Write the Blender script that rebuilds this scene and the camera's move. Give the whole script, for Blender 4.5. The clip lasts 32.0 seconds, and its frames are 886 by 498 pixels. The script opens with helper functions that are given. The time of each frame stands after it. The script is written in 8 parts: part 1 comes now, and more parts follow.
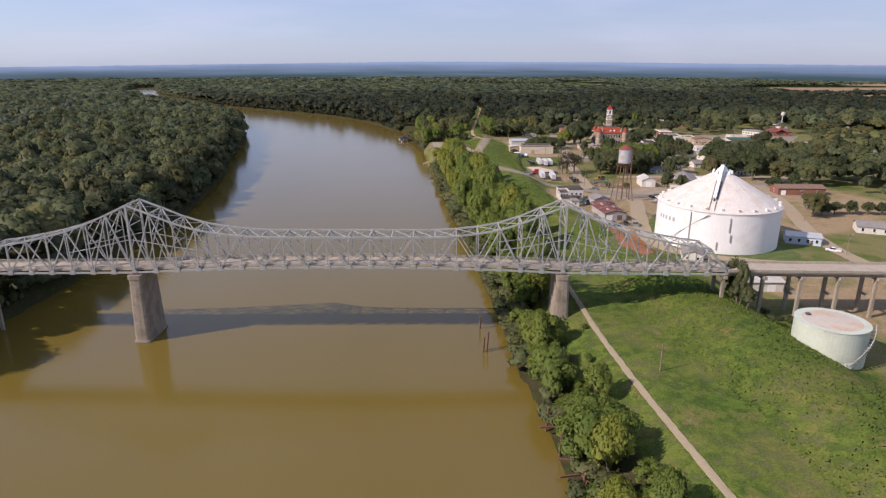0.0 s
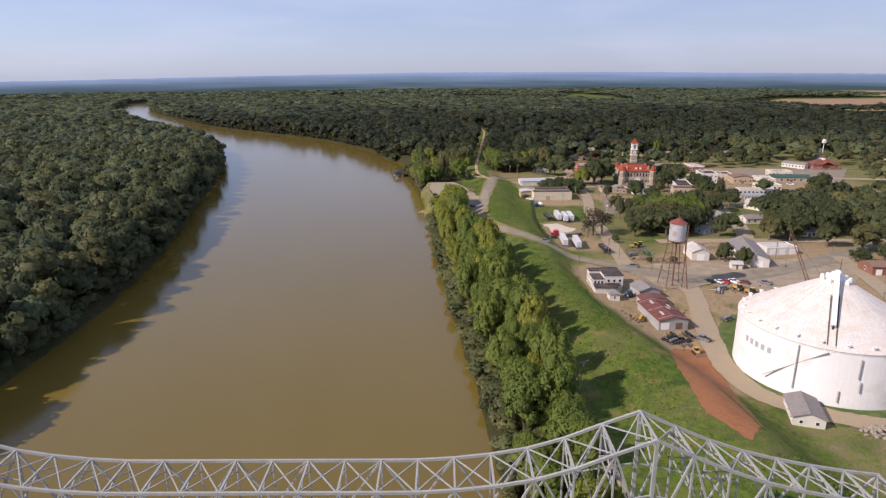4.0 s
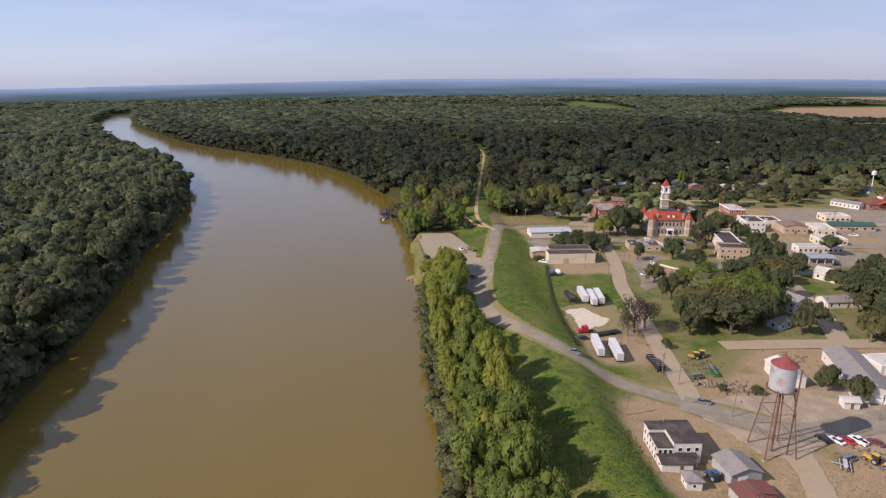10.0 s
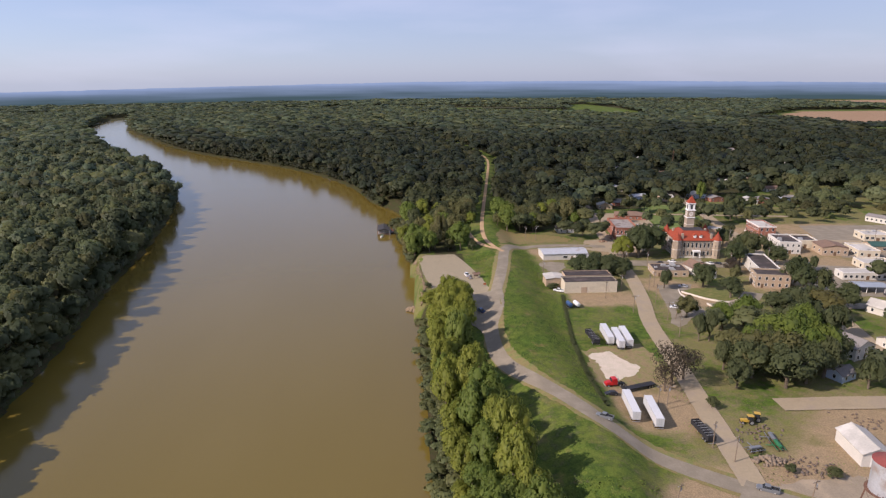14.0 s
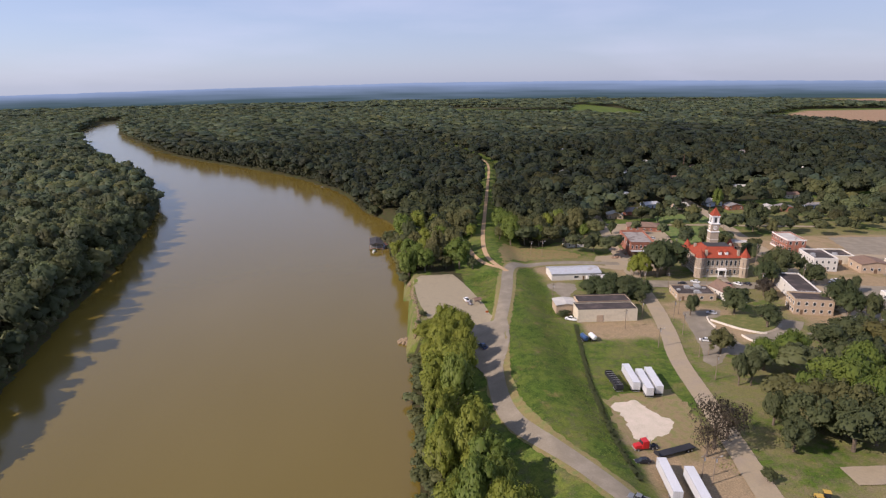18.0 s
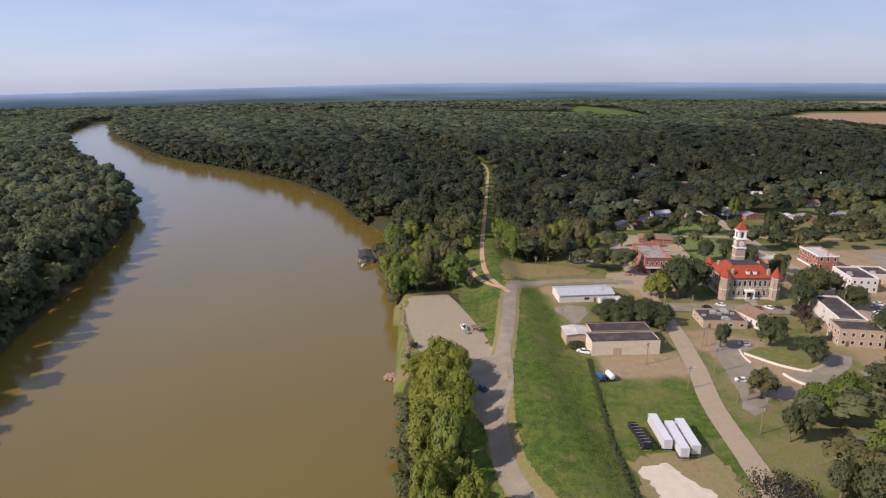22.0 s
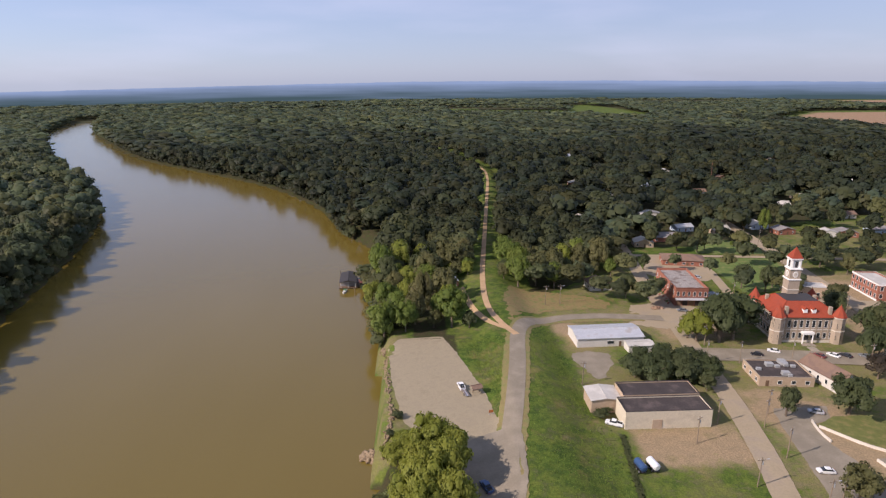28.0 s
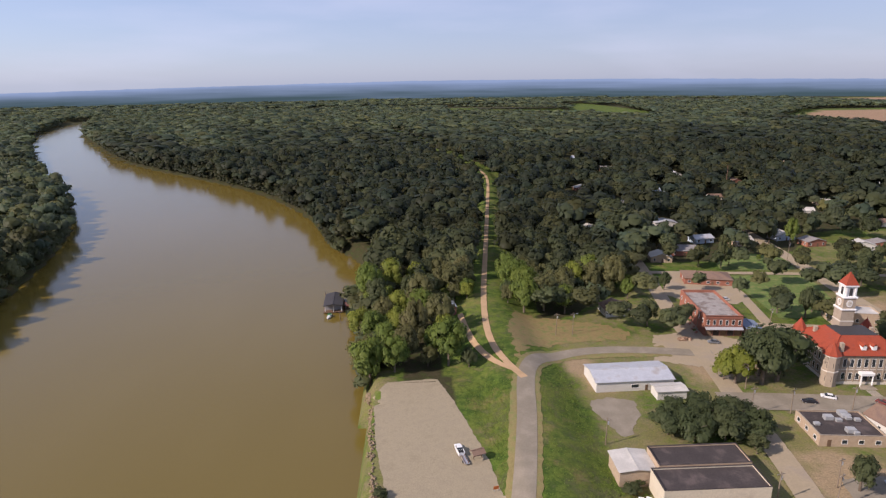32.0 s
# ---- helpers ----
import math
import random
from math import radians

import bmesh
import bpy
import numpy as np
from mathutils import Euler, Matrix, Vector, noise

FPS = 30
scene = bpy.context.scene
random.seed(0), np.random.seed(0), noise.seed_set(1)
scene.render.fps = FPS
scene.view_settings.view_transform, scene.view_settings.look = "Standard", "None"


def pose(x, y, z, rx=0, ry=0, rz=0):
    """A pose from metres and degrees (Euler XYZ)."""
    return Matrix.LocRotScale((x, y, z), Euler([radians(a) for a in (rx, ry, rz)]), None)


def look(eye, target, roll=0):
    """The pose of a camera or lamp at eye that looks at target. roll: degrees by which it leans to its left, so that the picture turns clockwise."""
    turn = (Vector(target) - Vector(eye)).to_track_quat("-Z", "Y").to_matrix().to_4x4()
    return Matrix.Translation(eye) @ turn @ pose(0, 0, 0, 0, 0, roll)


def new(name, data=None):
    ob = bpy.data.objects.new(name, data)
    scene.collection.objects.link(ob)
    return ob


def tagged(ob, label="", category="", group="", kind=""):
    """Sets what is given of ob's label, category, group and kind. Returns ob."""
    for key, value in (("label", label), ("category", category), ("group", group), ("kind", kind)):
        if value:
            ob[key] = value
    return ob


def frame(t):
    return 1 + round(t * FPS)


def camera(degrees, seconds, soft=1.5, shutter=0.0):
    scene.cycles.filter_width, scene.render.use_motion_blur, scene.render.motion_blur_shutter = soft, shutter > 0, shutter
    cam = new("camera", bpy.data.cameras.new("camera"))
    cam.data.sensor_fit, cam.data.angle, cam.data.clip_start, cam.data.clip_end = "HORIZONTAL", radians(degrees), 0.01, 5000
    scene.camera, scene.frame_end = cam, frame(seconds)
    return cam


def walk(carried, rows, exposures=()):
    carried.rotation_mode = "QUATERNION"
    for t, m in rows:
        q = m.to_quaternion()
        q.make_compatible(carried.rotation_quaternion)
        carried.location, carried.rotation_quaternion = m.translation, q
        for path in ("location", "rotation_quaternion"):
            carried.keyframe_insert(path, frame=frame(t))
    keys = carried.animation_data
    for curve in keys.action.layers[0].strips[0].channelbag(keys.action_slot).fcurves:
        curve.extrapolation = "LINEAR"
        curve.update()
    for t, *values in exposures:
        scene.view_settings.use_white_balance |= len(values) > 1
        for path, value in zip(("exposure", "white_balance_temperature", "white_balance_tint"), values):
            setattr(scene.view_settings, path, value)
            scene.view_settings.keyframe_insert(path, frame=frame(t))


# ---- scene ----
# the flight: seconds, place, yaw, pitch, roll
cam = camera(72.72, 32.0, 1.3)
PATH = [
    (0, 0.00, 0.00, 68.54, -2.02, -16.79, -0.11),
    (0.5, 0.39, 4.24, 69.47, -2.00, -16.77, -0.06),
    (1, 1.84, 20.20, 72.97, -1.94, -16.68, 0.11),
    (1.5, 2.06, 25.23, 73.80, -1.95, -16.58, 0.15),
    (2, 2.30, 30.67, 74.69, -1.97, -16.48, 0.19),
    (2.5, 3.58, 47.77, 78.34, -1.89, -16.42, 0.26),
    (3, 4.00, 53.47, 79.56, -1.86, -16.40, 0.28),
    (3.5, 4.85, 67.50, 82.20, -1.82, -16.20, 0.27),
    (5.5, 6.75, 116.23, 90.62, -1.83, -15.96, 0.34),
    (6, 7.17, 121.69, 91.96, -1.86, -15.97, 0.31),
    (6.5, 7.33, 124.32, 92.55, -1.87, -15.96, 0.32),
    (7, 8.26, 139.22, 95.88, -1.92, -15.91, 0.36),
    (7.5, 8.60, 144.36, 98.11, -1.93, -15.88, 0.35),
    (8, 8.69, 149.35, 99.79, -1.95, -15.87, 0.35),
    (8.5, 8.96, 154.48, 101.33, -1.98, -15.84, 0.39),
    (9, 9.62, 160.49, 102.11, -2.02, -15.80, 0.43),
    (9.5, 10.30, 167.23, 102.07, -2.07, -15.77, 0.41),
    (10, 10.73, 172.23, 101.90, -2.11, -15.74, 0.39),
    (10.5, 11.27, 177.58, 101.57, -2.11, -15.70, 0.39),
    (11, 11.59, 183.55, 101.50, -2.08, -15.68, 0.40),
    (11.5, 11.48, 185.64, 102.19, -2.06, -15.66, 0.45),
    (12, 11.78, 191.29, 102.58, -2.02, -15.62, 0.48),
    (12.5, 11.95, 196.59, 103.00, -1.99, -15.58, 0.49),
    (13, 11.51, 199.47, 103.82, -1.98, -15.56, 0.49),
    (13.5, 11.28, 206.53, 104.18, -1.96, -15.54, 0.45),
    (14, 11.44, 211.18, 104.24, -1.94, -15.53, 0.43),
    (14.5, 11.82, 216.75, 104.11, -1.95, -15.51, 0.47),
    (16.5, 13.43, 236.22, 104.13, -1.98, -15.47, 0.63),
    (17, 13.90, 240.80, 104.23, -1.97, -15.47, 0.66),
    (17.5, 14.25, 245.18, 104.32, -1.98, -15.47, 0.70),
    (18, 14.48, 249.16, 104.43, -2.01, -15.47, 0.74),
    (18.5, 14.69, 253.58, 104.30, -2.05, -15.46, 0.71),
    (19, 15.04, 258.23, 104.06, -2.08, -15.46, 0.65),
    (19.5, 15.57, 262.09, 103.93, -2.08, -15.46, 0.60),
    (20, 15.99, 266.44, 103.69, -2.08, -15.44, 0.54),
    (20.5, 16.19, 271.43, 103.39, -2.09, -15.41, 0.48),
    (21, 16.51, 276.14, 103.15, -2.11, -15.39, 0.47),
    (21.5, 16.98, 280.55, 102.92, -2.13, -15.38, 0.49),
    (22, 17.46, 285.56, 102.69, -2.14, -15.36, 0.51),
    (22.5, 17.77, 289.84, 102.47, -2.16, -15.34, 0.50),
    (23, 17.96, 293.94, 102.31, -2.21, -15.33, 0.45),
    (23.5, 18.24, 298.53, 102.27, -2.25, -15.35, 0.43),
    (24, 18.54, 302.69, 102.33, -2.27, -15.37, 0.44),
    (24.5, 18.80, 307.64, 102.37, -2.27, -15.37, 0.45),
    (25, 19.02, 312.11, 102.53, -2.30, -15.39, 0.46),
    (25.5, 19.08, 316.56, 102.87, -2.34, -15.42, 0.47),
    (27.5, 20.36, 333.35, 102.97, -2.39, -15.50, 0.46),
    (28, 21.14, 338.68, 102.62, -2.38, -15.53, 0.46),
    (28.5, 21.57, 343.58, 102.40, -2.40, -15.56, 0.50),
    (29, 21.82, 347.33, 102.40, -2.45, -15.57, 0.52),
    (29.5, 22.16, 351.75, 102.50, -2.48, -15.58, 0.52),
    (30, 22.50, 355.72, 102.67, -2.51, -15.59, 0.54),
    (30.5, 22.90, 359.94, 102.71, -2.52, -15.60, 0.59),
    (31, 23.54, 365.74, 102.53, -2.52, -15.60, 0.67),
    (31.5, 24.13, 371.08, 102.43, -2.50, -15.60, 0.72),
    (32, 24.52, 375.94, 102.48, -2.47, -15.61, 0.73),
]
walk(cam, [(t, pose(x, y, z, 90 + p, r, w)) for t, x, y, z, w, p, r in PATH], [(0, 0.42, 5850, 24), (32, 0.42, 5850, 24)])

# ---- light ----
SUN_FROM = Vector((-28, -10.5, 22)).normalized()
world = bpy.data.worlds.new("sky")
scene.world = world
world.use_nodes = True
wn, wl = world.node_tree.nodes, world.node_tree.links
sky = wn.new("ShaderNodeTexSky")
sky.sky_type = "NISHITA"
sky.sun_disc = False
sky.sun_elevation = math.asin(SUN_FROM.z)
sky.sun_rotation = -math.atan2(SUN_FROM.x, SUN_FROM.y)
sky.air_density, sky.dust_density, sky.ozone_density = 1.0, 0.6, 2.0
haze = wn.new("ShaderNodeMix")
haze.data_type = "RGBA"
haze.inputs[0].default_value = 0.55
haze.inputs[7].default_value = (4.55, 5.15, 6.3, 1)
wl.new(sky.outputs[0], haze.inputs[6])
# thin high cloud, drawn out along the horizon
wc, wm, wt_, wr, cirrus = (wn.new("ShaderNode" + k) for k in ("TexCoord", "Mapping", "TexNoise", "MapRange", "Mix"))
wm.inputs["Scale"].default_value = (1.6, 1.6, 9.0)
wt_.inputs["Scale"].default_value, wt_.inputs["Detail"].default_value = 1.4, 6
wr.inputs["From Min"].default_value, wr.inputs["From Max"].default_value, wr.inputs["To Max"].default_value = 0.48, 0.75, 0.4
cirrus.data_type = "RGBA"
cirrus.inputs[7].default_value = (6.9, 7.0, 7.6, 1)
wl.new(wc.outputs["Generated"], wm.inputs["Vector"])
wl.new(wm.outputs[0], wt_.inputs["Vector"])
wl.new(wt_.outputs[0], wr.inputs["Value"])
wl.new(wr.outputs[0], cirrus.inputs[0])
wl.new(haze.outputs[2], cirrus.inputs[6])
wl.new(cirrus.outputs[2], wn["Background"].inputs["Color"])
wn["Background"].inputs["Strength"].default_value = 0.082
sun = new("sun", bpy.data.lights.new("sun", "SUN"))
sun.data.energy, sun.data.angle, sun.data.color = 4.35, radians(0.6), (1.0, 0.865, 0.67)
sun.matrix_world = look(SUN_FROM * 100, (0, 0, 0))

# ---- materials ----
def mat(name, color, rough=0.8, metal=0.0, var=0.25, scale=1.0, bump=0.0, second=None, amount=0.5, spec=0.3, per=None, tint=None):
    """Base colour broken up at two scales; second: a stain colour in patches."""
    m = bpy.data.materials.new(name)
    m.use_nodes = True
    n, l = m.node_tree.nodes, m.node_tree.links
    b = n["Principled BSDF"]
    b.inputs["Roughness"].default_value = rough
    b.inputs["Metallic"].default_value = metal
    b.inputs["Specular IOR Level"].default_value = spec
    tc = n.new("ShaderNodeTexCoord")
    geo = n.new("ShaderNodeNewGeometry")
    big = n.new("ShaderNodeTexNoise")
    big.inputs["Scale"].default_value = 0.18 * scale
    big.inputs["Detail"].default_value = 6
    fine = n.new("ShaderNodeTexNoise")
    fine.inputs["Scale"].default_value = 2.2 * scale
    fine.inputs["Detail"].default_value = 5
    l.new(geo.outputs["Position"], big.inputs["Vector"])
    l.new(geo.outputs["Position"], fine.inputs["Vector"])
    add = n.new("ShaderNodeMath")
    add.operation = "ADD"
    l.new(big.outputs[0], add.inputs[0])
    l.new(fine.outputs[0], add.inputs[1])
    rng = n.new("ShaderNodeMapRange")
    rng.inputs["From Min"].default_value, rng.inputs["From Max"].default_value = 0.7, 1.3
    rng.inputs["To Min"].default_value, rng.inputs["To Max"].default_value = 1 - var, 1 + var
    l.new(add.outputs[0], rng.inputs["Value"])
    col = n.new("ShaderNodeMix")
    col.data_type = "RGBA"
    col.inputs[6].default_value = (*color, 1)
    col.inputs[7].default_value = (*(second or color), 1)
    ramp = n.new("ShaderNodeMapRange")
    ramp.inputs["From Min"].default_value, ramp.inputs["From Max"].default_value = 0.62 - 0.25 * amount, 0.75 - 0.2 * amount
    l.new(big.outputs[0], ramp.inputs["Value"])
    l.new(ramp.outputs[0], col.inputs[0])
    out = col.outputs[2]
    if tint:
        at = n.new("ShaderNodeAttribute")
        at.attribute_name = tint
        mu = n.new("ShaderNodeMix")
        mu.data_type, mu.blend_type = "RGBA", "MULTIPLY"
        mu.inputs[0].default_value = 1
        l.new(out, mu.inputs[6])
        l.new(at.outputs["Color"], mu.inputs[7])
        out = mu.outputs[2]
    if per:
        oi = n.new("ShaderNodeObjectInfo")
        hs = n.new("ShaderNodeHueSaturation")
        r1 = n.new("ShaderNodeMapRange")
        r1.inputs["To Min"].default_value, r1.inputs["To Max"].default_value = 1 - per, 1 + per
        r2 = n.new("ShaderNodeMapRange")
        r2.inputs["To Min"].default_value, r2.inputs["To Max"].default_value = 0.5 - 0.04 * per, 0.5 + 0.03 * per
        l.new(oi.outputs["Random"], r1.inputs["Value"])
        l.new(oi.outputs["Random"], r2.inputs["Value"])
        l.new(r1.outputs[0], hs.inputs["Value"])
        l.new(r2.outputs[0], hs.inputs["Hue"])
        l.new(out, hs.inputs["Color"])
        out = hs.outputs[0]
    sc = n.new("ShaderNodeVectorMath")
    sc.operation = "SCALE"
    l.new(out, sc.inputs[0])
    l.new(rng.outputs[0], sc.inputs["Scale"])
    l.new(sc.outputs[0], b.inputs["Base Color"])
    if bump:
        bp = n.new("ShaderNodeBump")
        bp.inputs["Strength"].default_value = bump
        bp.inputs["Distance"].default_value = 0.1
        l.new(fine.outputs[0], bp.inputs["Height"])
        l.new(bp.outputs[0], b.inputs["Normal"])
    return m

# ---- helpers for building ----
def part(name, bm, material, parent=None, label=""):
    """Links a bmesh as one mesh object, under a thing or a part."""
    me = bpy.data.meshes.new(name)
    bm.to_mesh(me)
    bm.free()
    me.materials.append(material)
    ob = new(name, me)
    ob.parent = parent
    if label:
        ob["label"] = label
    return ob


def thing(name, m, label, category, group="", kind=""):
    ob = new(name)
    ob.empty_display_size = 0.5
    ob.matrix_world = m
    return tagged(ob, label, category, group, kind)


def share(name, mesh, parent, m, label=""):
    """One more object on a mesh that is already there."""
    ob = new(name, mesh)
    ob.parent = parent
    ob.matrix_local = m
    if label:
        ob["label"] = label
    return ob


def box(bm, x0, y0, z0, x1, y1, z1, bevel=0.0):
    r = bmesh.ops.create_cube(bm, size=1, matrix=Matrix.LocRotScale(((x0 + x1) / 2, (y0 + y1) / 2, (z0 + z1) / 2), None, (abs(x1 - x0), abs(y1 - y0), abs(z1 - z0))))
    if bevel:
        es = list({e for v in r["verts"] for e in v.link_edges})
        bmesh.ops.bevel(bm, geom=es, offset=bevel, segments=1, affect="EDGES")
    return bm


def B(*a, **k):
    return box(bmesh.new(), *a, **k)


def beam(bm, a, b, w, d):
    """A straight member of section w x d between two points."""
    a, b = Vector(a), Vector(b)
    v = b - a
    m = v.to_track_quat("Z", "Y").to_matrix().to_4x4()
    bmesh.ops.create_cube(bm, size=1, matrix=Matrix.Translation((a + b) / 2) @ m @ Matrix.Diagonal((w, d, v.length, 1)))
    return bm


def rod(bm, a, b, r0, r1=None, seg=8):
    a, b = Vector(a), Vector(b)
    v = b - a
    m = v.to_track_quat("Z", "Y").to_matrix().to_4x4()
    bmesh.ops.create_cone(bm, cap_ends=True, segments=seg, radius1=r0, radius2=r0 if r1 is None else r1, depth=v.length, matrix=Matrix.Translation((a + b) / 2) @ m)
    return bm


def along(points, step):
    """Points every step metres along a polyline, smoothed at its corners."""
    p = np.array(points, float)
    for _ in range(3):
        q = np.empty((2 * len(p), p.shape[1]))
        q[0::2] = np.vstack([p[:1], 0.75 * p[1:] + 0.25 * p[:-1]])
        q[1::2] = np.vstack([0.75 * p[:-1] + 0.25 * p[1:], p[-1:]])
        p = q
    s = np.r_[0, np.cumsum(np.hypot(*np.diff(p[:, :2], axis=0).T))]
    t = np.arange(0, s[-1] + step * 0.5, step)
    return np.stack([np.interp(t, s, p[:, j]) for j in range(p.shape[1])], 1)


# ---- land ----
WATER = -8.5
RIVER = along([(-52, -1200, 88), (-52, -300, 87), (-53, 100, 83), (-54, 150, 79), (-54, 240, 76.5), (-56, 310, 72), (-65, 420, 75.5), (-77, 520, 85), (-82, 550, 88), (-96, 640, 90),
               (-142, 827, 92), (-190, 925, 88), (-252, 1015, 80), (-348, 1123, 70), (-448, 1248, 58), (-540, 1390, 55), (-640, 1550, 55), (-728, 1685, 55), (-820, 1850, 52),
               (-900, 2050, 46), (-985, 2250, 38), (-1020, 2400, 30), (-1000, 2540, 26), (-900, 2700, 26), (-500, 2900, 26), (-300, 3300, 26), (-300, 5200, 26)], 12.0)
LEVEE = along([(120, -1200), (96, -200), (90, 60), (82, 150), (76, 215), (68, 255), (61.5, 290), (59.5, 320), (59, 345), (58, 375), (52, 430), (51, 480), (56, 530), (57, 570), (52, 605), (56, 660), (63, 715), (80, 850),
               (98, 1000), (90, 1090), (60, 1250), (20, 1500), (-100, 1900)], 8.0)


def near_line(line, x, y, chunk=4000):
    """For every point the distance to a line, signed: positive to its right, and the nearest index."""
    d, k, s = np.empty(len(x)), np.empty(len(x), int), np.empty(len(x))
    for i in range(0, len(x), chunk):
        a, b = x[i:i + chunk], y[i:i + chunk]
        q = (a[:, None] - line[None, :, 0]) ** 2 + (b[:, None] - line[None, :, 1]) ** 2
        j = q.argmin(1)
        jn, jp = np.minimum(j + 1, len(line) - 1), np.maximum(j - 1, 0)
        tx, ty = line[jn, 0] - line[jp, 0], line[jn, 1] - line[jp, 1]
        tl = np.hypot(tx, ty)
        c = ((a - line[j, 0]) * ty - (b - line[j, 1]) * tx) / tl
        d[i:i + chunk], k[i:i + chunk], s[i:i + chunk] = np.sqrt(q[np.arange(len(a)), j]), j, np.sign(c) * np.maximum(np.abs(c), 0)
    return d, k, s


def smooth(v, a, b):
    t = np.clip((v - a) / (b - a), 0, 1)
    return t * t * (3 - 2 * t)


def land(x, y):
    """Height of the land, cover (r: forest floor, g: bare earth) and the distance from the water's edge."""
    x, y = np.asarray(x, float), np.asarray(y, float)
    d, k, s = near_line(RIVER, x, y)
    edge = d - RIVER[k, 2]
    right = s > 0
    edge = edge - np.where(right, 16 * smooth(y, 655, 700) * (1 - smooth(y, 735, 800)), 0)
    z = WATER - 3 + 3 * smooth(edge, -14, 0)
    low = np.where(right, 1.0, 0.4) - 4.5 * smooth(y, 620, 900)
    z = z + (low - WATER) * smooth(edge, 0, np.where(right & (y < 480), 24, np.where(right & (y < 585), 4.5, 8))) ** 0.8
    ld, lk, ls = near_line(LEVEE, x, y)
    berm = 1 - smooth(np.abs(ls), 3.0, np.where(ls > 0, np.interp(y, [240, 285, 330, 368], [21, 12, 12, 21]), 19))
    berm = np.where(ld < 40, berm, 0) * smooth(edge, 4, 30)
    inside = smooth(ls, 5, 24) * (ld < 3000)
    z = z - inside * np.where(right, low, 0) * (edge > 20)
    z = np.maximum(z, z * (1 - berm) + 5.0 * berm)
    lot = smooth(x, 2, 8) * (1 - smooth(x, 46, 54)) * smooth(y, 480, 500) * (1 - smooth(y, 563, 575)) * (edge > 0)
    z = z * (1 - lot) + lot * np.maximum(2.2, z * smooth(x, 34, 50))
    z = z - np.where(ls > 0, smooth(ls, 8, 24) * (1.6 * (1 - smooth(y, 250, 315)) + 0.9 * smooth(y, 150, 205) * (1 - smooth(y, 250, 315))), 0) * (x < 700)
    return z, edge, ls, ld


def ground_z(x, y):
    return float(land([x], [y])[0][0])


def spaced(marks):
    out = [marks[0][0]]
    for (a, _), (b, st) in zip(marks, marks[1:]):
        n = max(1, round((b - a) / st))
        out += [a + (b - a) * (i + 1) / n for i in range(n)]
    return np.array(out)


gx = spaced([(-4700, 0), (-2200, 160), (-900, 60), (-320, 20), (-180, 7), (130, 3.2), (280, 7), (700, 30), (1700, 90), (4700, 160)])
gy = spaced([(-1000, 0), (-100, 60), (60, 10), (640, 3.6), (880, 8), (1300, 22), (2200, 45), (5000, 150)])
GX, GY = np.meshgrid(gx, gy)
gz, gedge, gls, gld = land(GX.ravel(), GY.ravel())
nv, nu = GX.shape
idx = np.arange(nv * nu).reshape(nv, nu)
quads = np.stack([idx[:-1, :-1], idx[:-1, 1:], idx[1:, 1:], idx[1:, :-1]], -1).reshape(-1, 4)


def fast_mesh(name, verts, faces, material, smooth_shade=False, attr=None, normals=None):
    """A mesh from arrays: faces all of one size; attr: (name, rgb by vertex); normals: by vertex, for soft foliage."""
    me = bpy.data.meshes.new(name)
    n, w = faces.shape
    me.vertices.add(len(verts))
    me.vertices.foreach_set("co", np.ascontiguousarray(verts, dtype=np.float32).ravel())
    me.loops.add(n * w)
    me.loops.foreach_set("vertex_index", np.ascontiguousarray(faces, dtype=np.int32).ravel())
    me.polygons.add(n)
    me.polygons.foreach_set("loop_start", np.arange(0, n * w, w, dtype=np.int32))
    me.update(calc_edges=True)
    if smooth_shade:
        me.polygons.foreach_set("use_smooth", np.ones(n, bool))
    if attr:
        a = me.color_attributes.new(attr[0], "FLOAT_COLOR", "POINT")
        a.data.foreach_set("color", np.ascontiguousarray(np.c_[attr[1], np.ones(len(verts))], dtype=np.float32).ravel())
    me.materials.append(material)
    me.validate()
    if normals is not None:
        c = me.attributes.new("custom_normal", "FLOAT_VECTOR", "POINT")
        c.data.foreach_set("vector", np.ascontiguousarray(normals, dtype=np.float32).ravel())
    return me


rng = np.random.default_rng(7)


